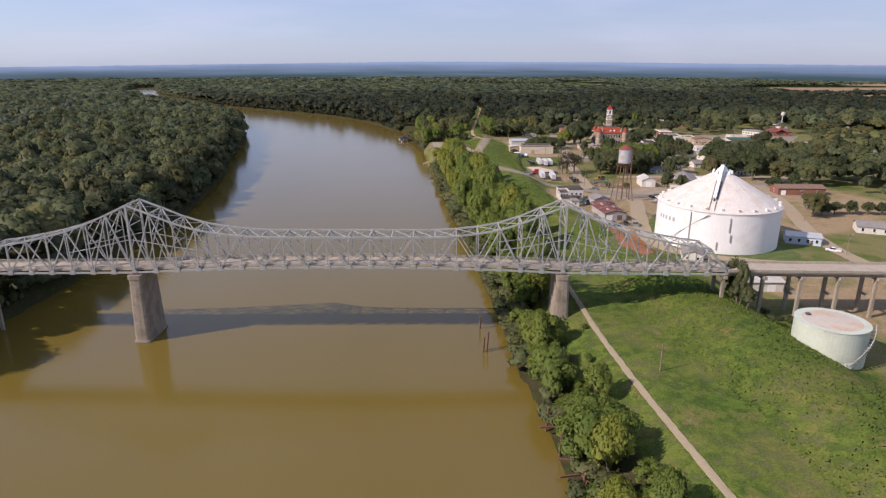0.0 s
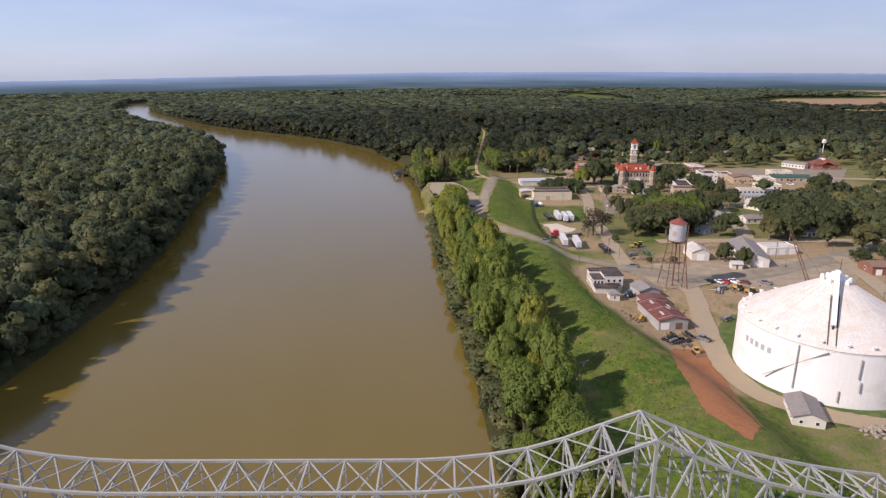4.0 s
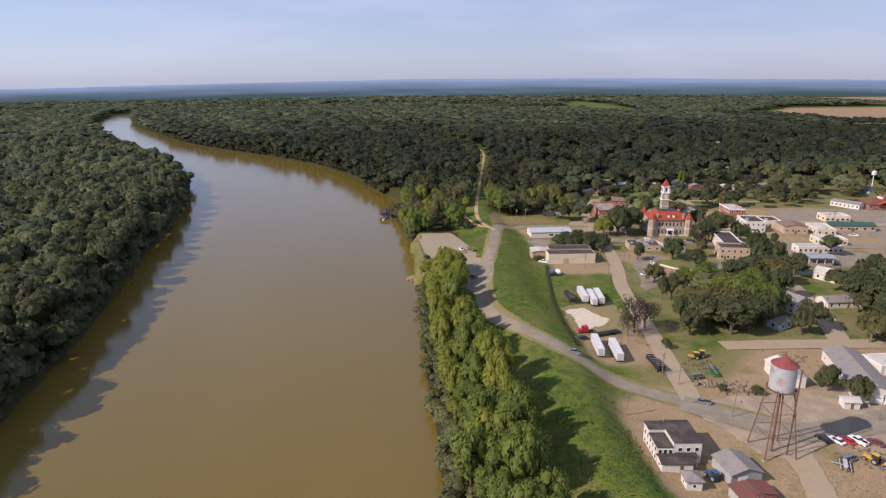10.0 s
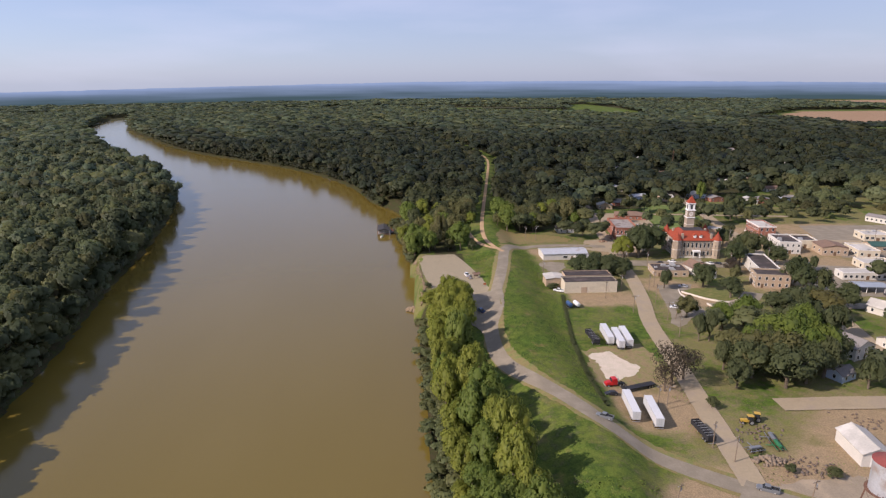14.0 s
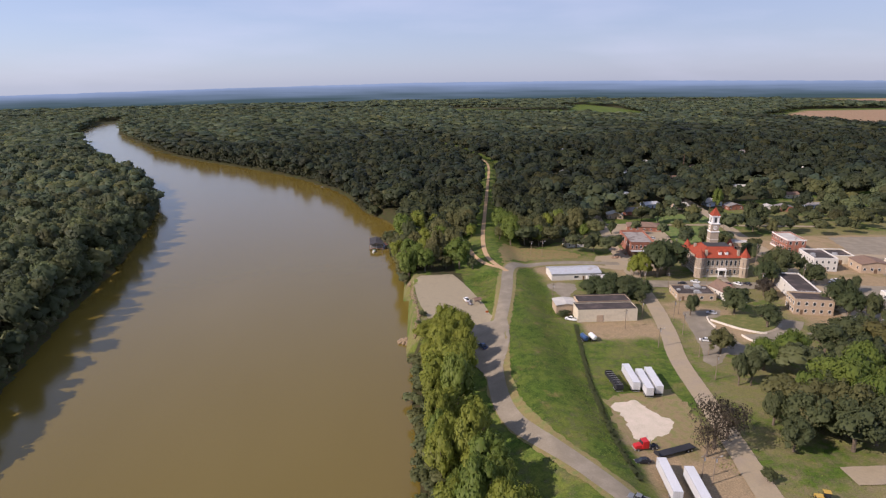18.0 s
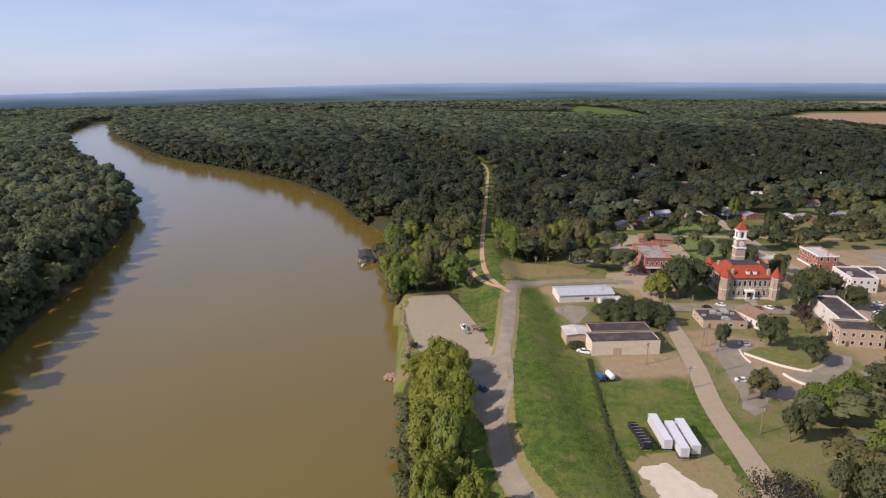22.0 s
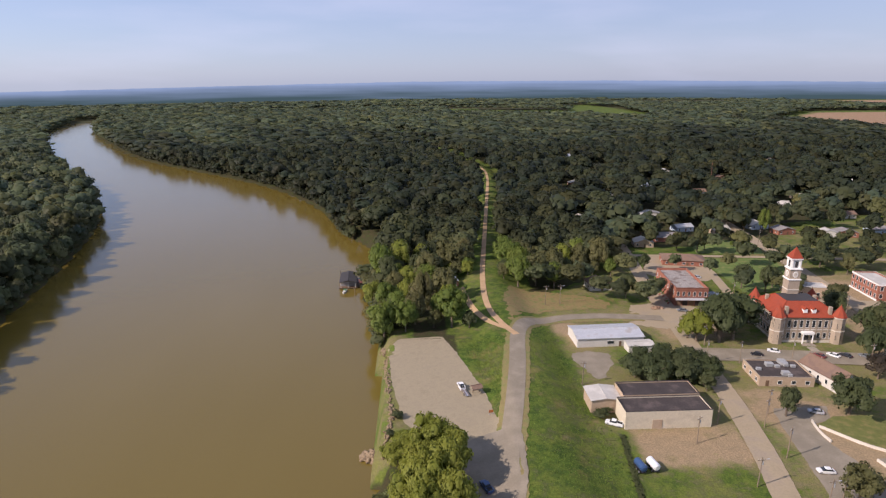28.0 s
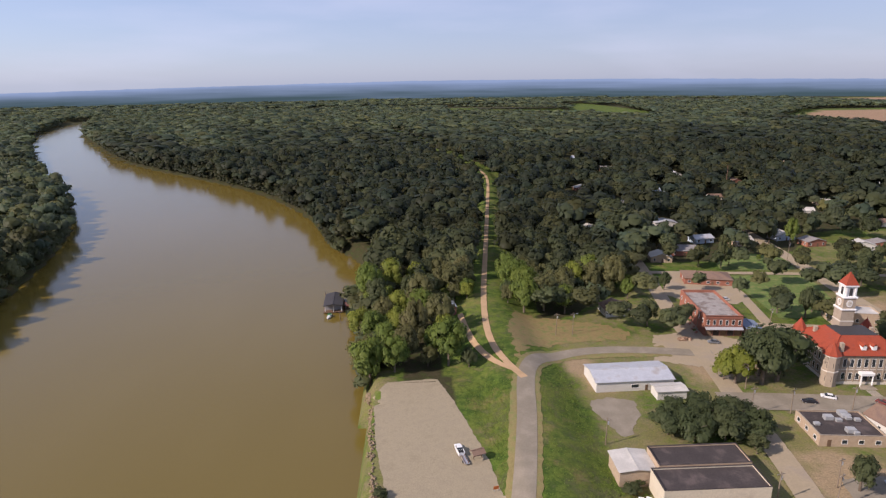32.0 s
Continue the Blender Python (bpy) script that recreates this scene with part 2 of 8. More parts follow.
def ground_material():
    """Grass, mown and rough, giving way to bare earth and to the floor of the woods by the map 'cover'."""
    m = bpy.data.materials.new("ground_cover")
    m.use_nodes = True
    n, l = m.node_tree.nodes, m.node_tree.links
    b = n["Principled BSDF"]
    b.inputs["Roughness"].default_value = 0.95
    b.inputs["Specular IOR Level"].default_value = 0.1
    geo = n.new("ShaderNodeNewGeometry")
    at = n.new("ShaderNodeAttribute")
    at.attribute_name = "cover"
    sep = n.new("ShaderNodeSeparateColor")
    l.new(at.outputs["Color"], sep.inputs[0])

    def tex(scale, detail=6):
        t = n.new("ShaderNodeTexNoise")
        t.inputs["Scale"].default_value, t.inputs["Detail"].default_value = scale, detail
        t.inputs["Roughness"].default_value = 0.65
        l.new(geo.outputs["Position"], t.inputs["Vector"])
        return t.outputs[0]

    def mixed(fac, a, c):
        x = n.new("ShaderNodeMix")
        x.data_type = "RGBA"
        for v, s in ((a, 6), (c, 7)):
            if isinstance(v, tuple):
                x.inputs[s].default_value = (*v, 1)
            else:
                l.new(v, x.inputs[s])
        l.new(fac, x.inputs[0])
        return x.outputs[2]

    def ranged(v, a, c):
        r = n.new("ShaderNodeMapRange")
        r.inputs["From Min"].default_value, r.inputs["From Max"].default_value = a, c
        l.new(v, r.inputs["Value"])
        return r.outputs[0]

    def summed(a, c, k):
        x = n.new("ShaderNodeMath")
        x.operation = "MULTIPLY_ADD"
        l.new(c, x.inputs[0])
        x.inputs[1].default_value = k
        l.new(a, x.inputs[2])
        return x.outputs[0]

    t1, t2, t3 = tex(0.05), tex(0.35), tex(2.0)
    grass = mixed(ranged(t1, 0.35, 0.65), (0.080, 0.126, 0.018), (0.132, 0.146, 0.030))
    grass = mixed(ranged(t2, 0.42, 0.60), grass, (0.046, 0.078, 0.014))
    grass = mixed(ranged(tex(0.12), 0.56, 0.68), grass, (0.155, 0.138, 0.044))
    earth = mixed(ranged(t2, 0.35, 0.65), (0.315, 0.228, 0.132), (0.255, 0.192, 0.112))
    earth = mixed(ranged(t1, 0.52, 0.66), earth, (0.17, 0.15, 0.06))
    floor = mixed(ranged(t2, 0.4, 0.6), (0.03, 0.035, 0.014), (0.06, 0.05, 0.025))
    g = summed(summed(sep.outputs[1], t2, 0.45), t1, 0.55)
    c = mixed(ranged(g, 0.62, 0.86), grass, earth)
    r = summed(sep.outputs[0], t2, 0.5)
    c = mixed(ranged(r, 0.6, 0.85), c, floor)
    dry = mixed(ranged(t1, 0.4, 0.6), (0.30, 0.185, 0.115), (0.26, 0.185, 0.105))
    c = mixed(ranged(summed(sep.outputs[2], t1, 0.2), 0.55, 0.65), c, dry)
    v = n.new("ShaderNodeVectorMath")
    v.operation = "SCALE"
    l.new(c, v.inputs[0])
    l.new(summed(ranged(t3, -0.6, 2.2), t3, 1.15), v.inputs["Scale"])
    l.new(v.outputs[0], b.inputs["Base Color"])
    bp = n.new("ShaderNodeBump")
    bp.inputs["Strength"].default_value, bp.inputs["Distance"].default_value = 0.5, 0.4
    l.new(t3, bp.inputs["Height"])
    l.new(bp.outputs[0], b.inputs["Normal"])
    return m


def inside_poly(x, y, poly):
    p = np.array(poly, float)
    c = np.zeros(len(x), bool)
    for (x0, y0), (x1, y1) in zip(p, np.roll(p, -1, 0)):
        hit = (y0 > y) != (y1 > y)
        c ^= hit & (x < (x1 - x0) * (y - y0) / (y1 - y0 + 1e-12) + x0)
    return c


# the open town, the bare yards in it and the far fields
TOWN = [(44, 60), (46, 250), (46, 330), (52, 400), (40, 480), (44, 575), (60, 600), (110, 640), (140, 700), (230, 700), (300, 760), (430, 800), (560, 640), (560, 60)]
YARDS = [[(84, 352), (110, 352), (150, 390), (215, 380), (260, 290), (175, 250), (150, 280), (105, 240), (90, 228), (84, 245), (83, 262), (79, 277), (76, 290), (71, 302), (70, 326), (72, 342)],
         [(76, 372), (104, 372), (100, 404), (84, 420), (72, 408)], [(120, 562), (150, 562), (150, 600), (128, 600)], [(180, 480), (330, 520), (330, 640), (225, 640), (200, 560)],
         [(84, 556), (76, 576), (84, 590), (90, 560)], [(82, 478), (118, 480), (116, 497), (84, 497)], [(128, 470), (160, 470), (150, 520), (126, 520)],
         [(124, 90), (210, 90), (210, 205), (120, 212), (112, 190), (128, 150)]]
FIELDS = [[(120, 2330), (520, 2130), (620, 2450), (130, 2710)], [(520, 2010), (690, 2000), (800, 2700), (720, 3050), (600, 2750)], [(920, 1900), (1340, 2330), (2000, 2300), (1750, 1560), (980, 1490)],
          [(800, 1400), (1650, 1400), (1500, 1180), (860, 1180)], [(1700, 3150), (1750, 2480), (3000, 2300), (3000, 3000), (2200, 3350)], [(780, 3180), (1350, 2850), (1420, 3150), (850, 3340)]]
fx, fy = GX.ravel(), GY.ravel()
town = inside_poly(fx, fy, TOWN)
levee_grass = (gls < 24) & (gld < 70) & (fy < 480) | (np.abs(gls) < 22) & (gld < 30)
lawn = inside_poly(fx, fy, [(68, 424), (104, 420), (112, 470), (112, 492), (70, 500)]) | inside_poly(fx, fy, [(140, 600), (200, 590), (210, 690), (150, 690)])
bare = np.where(levee_grass, 0.10, town * np.where(lawn, 0.11, 0.20))
for p in YARDS:
    bare = np.maximum(bare, inside_poly(fx, fy, p) * 0.47)
bare = bare.reshape(nv, nu)
for _ in range(2):
    soft = bare.copy()
    soft[1:-1, 1:-1] = 0.5 * bare[1:-1, 1:-1] + 0.125 * (bare[:-2, 1:-1] + bare[2:, 1:-1] + bare[1:-1, :-2] + bare[1:-1, 2:])
    bare = soft
bare = bare.ravel()
field = np.zeros(len(fx))
for i, p in enumerate(FIELDS):
    field = np.maximum(field, inside_poly(fx, fy, p) * (0.2 if i < 2 else 0.6))
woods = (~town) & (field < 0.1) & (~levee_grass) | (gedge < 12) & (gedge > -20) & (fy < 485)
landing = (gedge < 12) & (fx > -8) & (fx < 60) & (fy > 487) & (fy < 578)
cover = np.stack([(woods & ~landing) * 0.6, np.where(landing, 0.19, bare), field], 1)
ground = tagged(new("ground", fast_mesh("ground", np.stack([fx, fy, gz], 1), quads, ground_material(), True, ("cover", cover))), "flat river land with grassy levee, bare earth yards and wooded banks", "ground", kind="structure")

# ---- distance behind the last woods, its haze painted on a glowing backdrop ----
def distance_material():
    """Woodland with pale blue haze painted into its glow, lightest along its upper edge."""
    m = bpy.data.materials.new("painted_haze")
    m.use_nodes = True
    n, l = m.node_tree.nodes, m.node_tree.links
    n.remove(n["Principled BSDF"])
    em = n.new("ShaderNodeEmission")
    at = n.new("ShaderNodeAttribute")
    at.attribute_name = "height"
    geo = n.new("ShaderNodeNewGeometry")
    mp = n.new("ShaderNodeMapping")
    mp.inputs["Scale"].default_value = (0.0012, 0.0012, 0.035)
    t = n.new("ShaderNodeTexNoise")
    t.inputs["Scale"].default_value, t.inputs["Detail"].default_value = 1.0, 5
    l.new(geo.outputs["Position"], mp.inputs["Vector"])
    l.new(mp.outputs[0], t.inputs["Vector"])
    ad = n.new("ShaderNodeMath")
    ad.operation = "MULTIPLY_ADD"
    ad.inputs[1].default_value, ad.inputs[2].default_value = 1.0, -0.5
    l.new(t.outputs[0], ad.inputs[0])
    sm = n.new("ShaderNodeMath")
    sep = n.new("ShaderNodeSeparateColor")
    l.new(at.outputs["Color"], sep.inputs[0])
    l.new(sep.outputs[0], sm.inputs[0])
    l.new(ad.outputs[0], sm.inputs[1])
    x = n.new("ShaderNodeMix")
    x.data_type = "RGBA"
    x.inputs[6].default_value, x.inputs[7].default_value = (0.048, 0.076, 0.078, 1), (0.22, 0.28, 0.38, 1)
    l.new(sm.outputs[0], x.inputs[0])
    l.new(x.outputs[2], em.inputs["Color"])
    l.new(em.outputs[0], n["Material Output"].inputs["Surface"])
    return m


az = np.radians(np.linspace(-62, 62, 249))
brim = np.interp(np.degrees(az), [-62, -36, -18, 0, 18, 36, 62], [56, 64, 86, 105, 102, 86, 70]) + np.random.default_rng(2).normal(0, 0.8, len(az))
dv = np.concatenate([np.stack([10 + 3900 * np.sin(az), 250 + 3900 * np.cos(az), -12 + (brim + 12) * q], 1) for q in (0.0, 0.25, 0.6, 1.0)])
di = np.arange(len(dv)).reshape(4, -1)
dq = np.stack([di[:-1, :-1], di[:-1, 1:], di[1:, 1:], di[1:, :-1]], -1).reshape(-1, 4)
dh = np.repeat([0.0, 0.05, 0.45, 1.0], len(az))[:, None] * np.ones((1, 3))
tagged(new("backdrop", fast_mesh("backdrop", dv, dq, distance_material(), True, ("height", dh))), "glowing backdrop of woodland with painted blue haze along the horizon", "distance", kind="structure")

# ---- river ----
def water_material():
    m = bpy.data.materials.new("muddy_water")
    m.use_nodes = True
    n, l = m.node_tree.nodes, m.node_tree.links
    b = n["Principled BSDF"]
    b.inputs["Roughness"].default_value = 0.13
    b.inputs["IOR"].default_value = 1.33
    b.inputs["Specular IOR Level"].default_value = 0.85
    geo = n.new("ShaderNodeNewGeometry")
    mp = n.new("ShaderNodeMapping")
    mp.inputs["Scale"].default_value = (1.0, 0.3, 1)
    l.new(geo.outputs["Position"], mp.inputs["Vector"])
    t = n.new("ShaderNodeTexNoise")
    t.inputs["Scale"].default_value, t.inputs["Detail"].default_value = 0.02, 5
    l.new(mp.outputs[0], t.inputs["Vector"])
    r = n.new("ShaderNodeMix")
    r.data_type = "RGBA"
    r.inputs[6].default_value, r.inputs[7].default_value = (0.126, 0.090, 0.013, 1), (0.150, 0.110, 0.025, 1)
    l.new(t.outputs[0], r.inputs[0])
    l.new(r.outputs[2], b.inputs["Base Color"])
    w = n.new("ShaderNodeTexNoise")
    w.inputs["Scale"].default_value, w.inputs["Detail"].default_value = 0.5, 5
    l.new(geo.outputs["Position"], w.inputs["Vector"])
    bp = n.new("ShaderNodeBump")
    bp.inputs["Strength"].default_value, bp.inputs["Distance"].default_value = 0.12, 0.25
    l.new(w.outputs[0], bp.inputs["Height"])
    l.new(bp.outputs[0], b.inputs["Normal"])
    return m


rv = RIVER[RIVER[:, 0] > -4700]
tx, ty = np.gradient(rv[:, 0]), np.gradient(rv[:, 1])
tl = np.hypot(tx, ty)
side = np.linspace(-1, 1, 9)
wv = np.stack([rv[:, None, 0] + side * (rv[:, None, 2] + 5 + 22 * (side > 0)) * (ty / tl)[:, None], rv[:, None, 1] - side * (rv[:, None, 2] + 5 + 22 * (side > 0)) * (tx / tl)[:, None], np.full((len(rv), 9), WATER)], -1).reshape(-1, 3)
wi = np.arange(len(rv) * 9).reshape(-1, 9)
wq = np.stack([wi[:-1, :-1], wi[:-1, 1:], wi[1:, 1:], wi[1:, :-1]], -1).reshape(-1, 4)
tagged(new("water", fast_mesh("water", wv, wq, water_material(), True)), "broad brown muddy river, calm with faint ripples", "river", kind="structure")

# ---- woods ----
def leaf_material(name, dark, light, warm):
    m = bpy.data.materials.new(name)
    m.use_nodes = True
    n, l = m.node_tree.nodes, m.node_tree.links
    b = n["Principled BSDF"]
    b.inputs["Roughness"].default_value = 0.6
    b.inputs["Specular IOR Level"].default_value = 0.25
    geo, oi = n.new("ShaderNodeNewGeometry"), n.new("ShaderNodeObjectInfo")
    at = n.new("ShaderNodeAttribute")
    at.attribute_name = "tint"
    x = n.new("ShaderNodeMix")
    x.data_type = "RGBA"
    x.inputs[6].default_value, x.inputs[7].default_value = (*dark, 1), (*light, 1)
    l.new(geo.outputs["Random Per Island"], x.inputs[0])
    y = n.new("ShaderNodeMix")
    y.data_type = "RGBA"
    y.inputs[7].default_value = (*warm, 1)
    r = n.new("ShaderNodeMapRange")
    r.inputs["From Min"].default_value, r.inputs["To Max"].default_value = 0.45, 0.8
    l.new(oi.outputs["Random"], r.inputs["Value"])
    l.new(r.outputs[0], y.inputs[0])
    l.new(x.outputs[2], y.inputs[6])
    mu = n.new("ShaderNodeMix")
    mu.data_type, mu.blend_type = "RGBA", "MULTIPLY"
    mu.inputs[0].default_value = 1
    l.new(y.outputs[2], mu.inputs[6])
    l.new(at.outputs["Color"], mu.inputs[7])
    l.new(mu.outputs[2], b.inputs["Base Color"])
    tr = n.new("ShaderNodeBsdfTranslucent")
    l.new(mu.outputs[2], tr.inputs["Color"])
    ms = n.new("ShaderNodeMixShader")
    ms.inputs[0].default_value = 0.48
    l.new(b.outputs[0], ms.inputs[1])
    l.new(tr.outputs[0], ms.inputs[2])
    l.new(ms.outputs[0], n["Material Output"].inputs["Surface"])
    return m


M_LEAF = leaf_material("broad_leaves", (0.086, 0.102, 0.042), (0.112, 0.128, 0.052), (0.116, 0.126, 0.050))
M_BARK = mat("bark", (0.16, 0.125, 0.09), 0.95, bump=0.4, second=(0.09, 0.07, 0.05))


def ico(level):
    bm = bmesh.new()
    bmesh.ops.create_icosphere(bm, subdivisions=level, radius=1)
    v = np.array([q.co[:] for q in bm.verts])
    f = np.array([[q.index for q in p.verts] for p in bm.faces])
    bm.free()
    return v, f


ICO1, ICO2 = ico(1), ico(2)


def unit(v):
    return v / np.maximum(np.linalg.norm(v, axis=-1, keepdims=True), 1e-6)


def crown(r, lobes, leaves, size, level, flat=0.8, lobe=(0.34, 0.55), out=0.62, core=0.9):
    """A crown of radius about 1: lobes over a dome, with small leaf clumps on them. Vertices, triangles, normals."""
    cv, cf = (ICO1, ICO2)[level - 1]
    V, F, N, base = [], [], [], 0
    centres = []
    for i in range(lobes):
        d = unit(r.normal(size=3))
        d[2] = d[2] if d[2] > -0.35 else -d[2]
        k = out * r.uniform(0.55, 1.05)
        centres.append((d * (k, k, k * 0.8), r.uniform(*lobe)))
    if lobes > 5:
        centres[0] = (np.zeros(3), 0.62)
    if lobes == 1:
        centres = [(np.zeros(3), 0.92)]
    for c, s in centres:
        n = len(cv)
        V.append(cv * (s * core * r.uniform(0.8, 1.1, (n, 1))) * (1, 1, flat) + c)
        N.append(unit(0.7 * cv + 0.6 * c + (0, 0, 0.6)))
        F.append(cf + base)
        base += n
    per = leaves // len(centres)
    for c, s in centres:
        d = unit(r.normal(size=(per, 3)))
        d[:, 2] = np.abs(d[:, 2]) * np.where(r.uniform(size=per) < 0.75, 1, -1)
        p = c + d * s * (1, 1, flat) * r.uniform(0.85, 1.15, (per, 1))
        u = unit(np.cross(d, r.normal(size=(per, 3))))
        w = unit(np.cross(d + r.normal(size=(per, 3)) * 0.4, u))
        k = size * r.uniform(0.6, 1.4, (per, 1))
        V.append(np.stack([p - u * k, p - w * k * 0.8, p + u * k, p + w * k * 0.8], 1).reshape(-1, 3))
        N.append(np.repeat(unit(0.7 * d + 0.6 * c + (0, 0, 0.6) + r.normal(size=(per, 3)) * 0.2), 4, 0))
        b = base + np.arange(per)[:, None] * 4
        F.append(np.concatenate([b + (0, 1, 2), b + (0, 2, 3)], 0))
        base += per * 4
    return np.concatenate(V), np.concatenate(F), np.concatenate(N)


def cloud_shade_tone(x, y):
    """Cloud shade painted into the leaf tint on the near bank beyond the town, with ragged edges."""
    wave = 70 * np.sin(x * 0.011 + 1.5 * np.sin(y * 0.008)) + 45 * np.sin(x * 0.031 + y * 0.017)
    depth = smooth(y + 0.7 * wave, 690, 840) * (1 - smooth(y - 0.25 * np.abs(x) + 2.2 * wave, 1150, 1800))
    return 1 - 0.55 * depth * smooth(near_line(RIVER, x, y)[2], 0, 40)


def forest(name, xy, templates, height, radius, label, spread=0.25, lift=0.45, tone=1.0, vary=0.17, autumn=0.5, cool=0.0, material=None):
    """Many crowns joined: their places, their templates, and how high and wide they are; cool: bluish tint by tree,
    standing for haze in the far woods.
    """
    n = len(xy)
    z = land(xy[:, 0], xy[:, 1])[0]
    pick = rng.integers(0, len(templates), n)
    V, F, T, N, base = [], [], [], [], 0
    for k, (tv, tf, tn) in enumerate(templates):
        w = np.nonzero(pick == k)[0]
        if not len(w):
            continue
        a = rng.uniform(0, 6.283, len(w))
        f = np.clip(np.exp(rng.normal(0, spread, len(w))), 0.55, 1.75)
        r = radius * f
        h = height * (0.62 + 0.38 * f) * rng.uniform(1 - spread * 0.5, 1 + spread * 0.5, len(w))
        ca, sa = np.cos(a)[:, None], np.sin(a)[:, None]
        X = (tv[None, :, 0] * ca - tv[None, :, 1] * sa) * r[:, None] + xy[w, 0][:, None]
        Y = (tv[None, :, 0] * sa + tv[None, :, 1] * ca) * r[:, None] + xy[w, 1][:, None]
        Z = tv[None, :, 2] * (h * lift)[:, None] + (z[w] + h * (1 - lift * 0.92))[:, None]
        V.append(np.stack([X, Y, Z], -1).reshape(-1, 3))
        N.append(np.stack([tn[None, :, 0] * ca - tn[None, :, 1] * sa, tn[None, :, 0] * sa + tn[None, :, 1] * ca, np.broadcast_to(tn[None, :, 2], X.shape)], -1).reshape(-1, 3))
        F.append((tf[None] + (np.arange(len(w)) * len(tv))[:, None, None]).reshape(-1, 3) + base)
        g = rng.uniform(1 - vary * 1.2, 1 + vary, len(w)) * tone
        px, py = xy[w, 0], xy[w, 1]
        g = g * cloud_shade_tone(px, py)
        g = g * (1 + vary * 0.8 * np.sin(px * 0.07 + 2 * np.sin(py * 0.045)) * np.sin(py * 0.055 + 2 * np.sin(px * 0.038)))
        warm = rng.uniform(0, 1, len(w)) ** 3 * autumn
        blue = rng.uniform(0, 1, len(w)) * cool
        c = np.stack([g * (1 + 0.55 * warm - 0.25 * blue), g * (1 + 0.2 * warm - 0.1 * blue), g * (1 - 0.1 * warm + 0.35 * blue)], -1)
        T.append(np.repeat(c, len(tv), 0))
        base += len(w) * len(tv)
    me = fast_mesh(name, np.concatenate(V), np.concatenate(F), material or M_LEAF, False, ("tint", np.concatenate(T)), np.concatenate(N))
    return tagged(new(name, me), label, "forest", kind="stuff")


def scatter(x0, y0, x1, y1, step, jitter=0.42):
    a, b = np.meshgrid(np.arange(x0, x1, step), np.arange(y0, y1, step))
    a, b = a.ravel().copy(), b.ravel().copy()
    b[:] += (np.round((a - x0) / step) % 2) * step / 2
    a += rng.uniform(-jitter, jitter, len(a)) * step
    b += rng.uniform(-jitter, jitter, len(b)) * step
    return a, b


HOUSES = ((164, 707), (182, 719), (206, 745), (271, 732), (346, 776), (142, 779), (232, 1165), (242, 1063), (280, 880), (470, 1107), (308, 722), (336, 728), (261, 748), (406, 845), (356, 850), (294, 720), (228, 737), (200, 790), (320, 820), (390, 760), (430, 900), (250, 930), (340, 960), (190, 860), (520, 1060), (300, 1010), (180, 940), (112, 628), (420, 700), (450, 760), (480, 680))


def sight_clearing(x, y, hx, hy):
    """Ground kept free of trees before a house to fit the camera's line of sight, slanted in the far blocks."""
    far = max(0, hy - 740)
    return (np.abs(x - hx + (0.4 if far else 0.0) * (hy - y)) < 9 + 0.01 * far) & (y > hy - 44 - 0.16 * far) & (y < hy + 9)


def wooded(x, y, margin):
    z, e, ls, ld = land(x, y)
    ok = (e > margin) & ~inside_poly(x, y, TOWN) & ~((ls < np.interp(y, [640, 680], [14, 9])) & (ls > np.interp(y, [640, 680], [-9, -6])) & (ld < 26) & (y < 1090)) & ~((np.abs(ls) < 7) & (ld < 26) & (y > 1090))
    for p in FIELDS:
        ok &= ~inside_poly(x, y, p)
    for hx, hy in HOUSES:
        ok &= ~sight_clearing(x, y, hx, hy)
    return ok & ~((x > 0) & (x < 60) & (y > 480) & (y < 575)) & ~((x > 0) & (x < 60) & (y < 480))


T_NEAR = [crown(rng, 10, 220, 0.12, 1, 0.85, (0.26, 0.44), 0.66) for _ in range(7)]
T_TOWN = [crown(rng, 16, 480, 0.085, 1, 0.9, (0.22, 0.36), 0.72) for _ in range(6)]
T_MID = [crown(rng, 4, 24, 0.22, 1, 0.85, (0.36, 0.56), 0.5) for _ in range(6)]
T_FAR = [crown(rng, 1, 5, 0.42, 1) for _ in range(5)]
T_HORIZON = [crown(rng, 1, 4, 0.45, 1) for _ in range(4)]

x, y = scatter(-420, 20, 60, 760, 9.0)
k = wooded(x, y, -3.5) & (x < -60) & (x > -170 - 0.35 * y)
forest("west_bank_woods", np.stack([x[k], y[k]], 1), T_NEAR, 19, 6.4, "dense mixed green woods along the low river bank", 0.3, 0.42, 1.1, 0.3, 0.7, 0.5)
# haze is put into the leaf tint: bluer, and lighter with distance
x, y = scatter(-1400, 20, 1200, 1250, 10.5)
cone = (np.abs(x - 10) < 260 + 0.8 * y)
k = wooded(x, y, -3) & cone & ~((x > -60) & (x < 125) & (y > 575) & (y < 780)) & ~((x < -60) & (y < 760) & (x > -170 - 0.35 * y) & (x > -420))
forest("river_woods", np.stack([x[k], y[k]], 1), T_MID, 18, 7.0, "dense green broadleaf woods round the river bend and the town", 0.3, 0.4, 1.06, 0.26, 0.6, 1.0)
x, y = scatter(-2600, 1100, 2600, 2700, 15.0)
r = np.hypot(x - 10, y - 200)
k = wooded(x, y, 0) & (np.abs(x) < 350 + 0.85 * y) & ~((np.abs(x) < 1400) & (y < 1250) & (x > -1400) & (x < 1200)) & (r < 2700)
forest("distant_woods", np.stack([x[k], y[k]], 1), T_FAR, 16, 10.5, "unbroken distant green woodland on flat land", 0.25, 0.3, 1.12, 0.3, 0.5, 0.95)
x, y = scatter(-3300, 1400, 3300, 3700, 26.0)
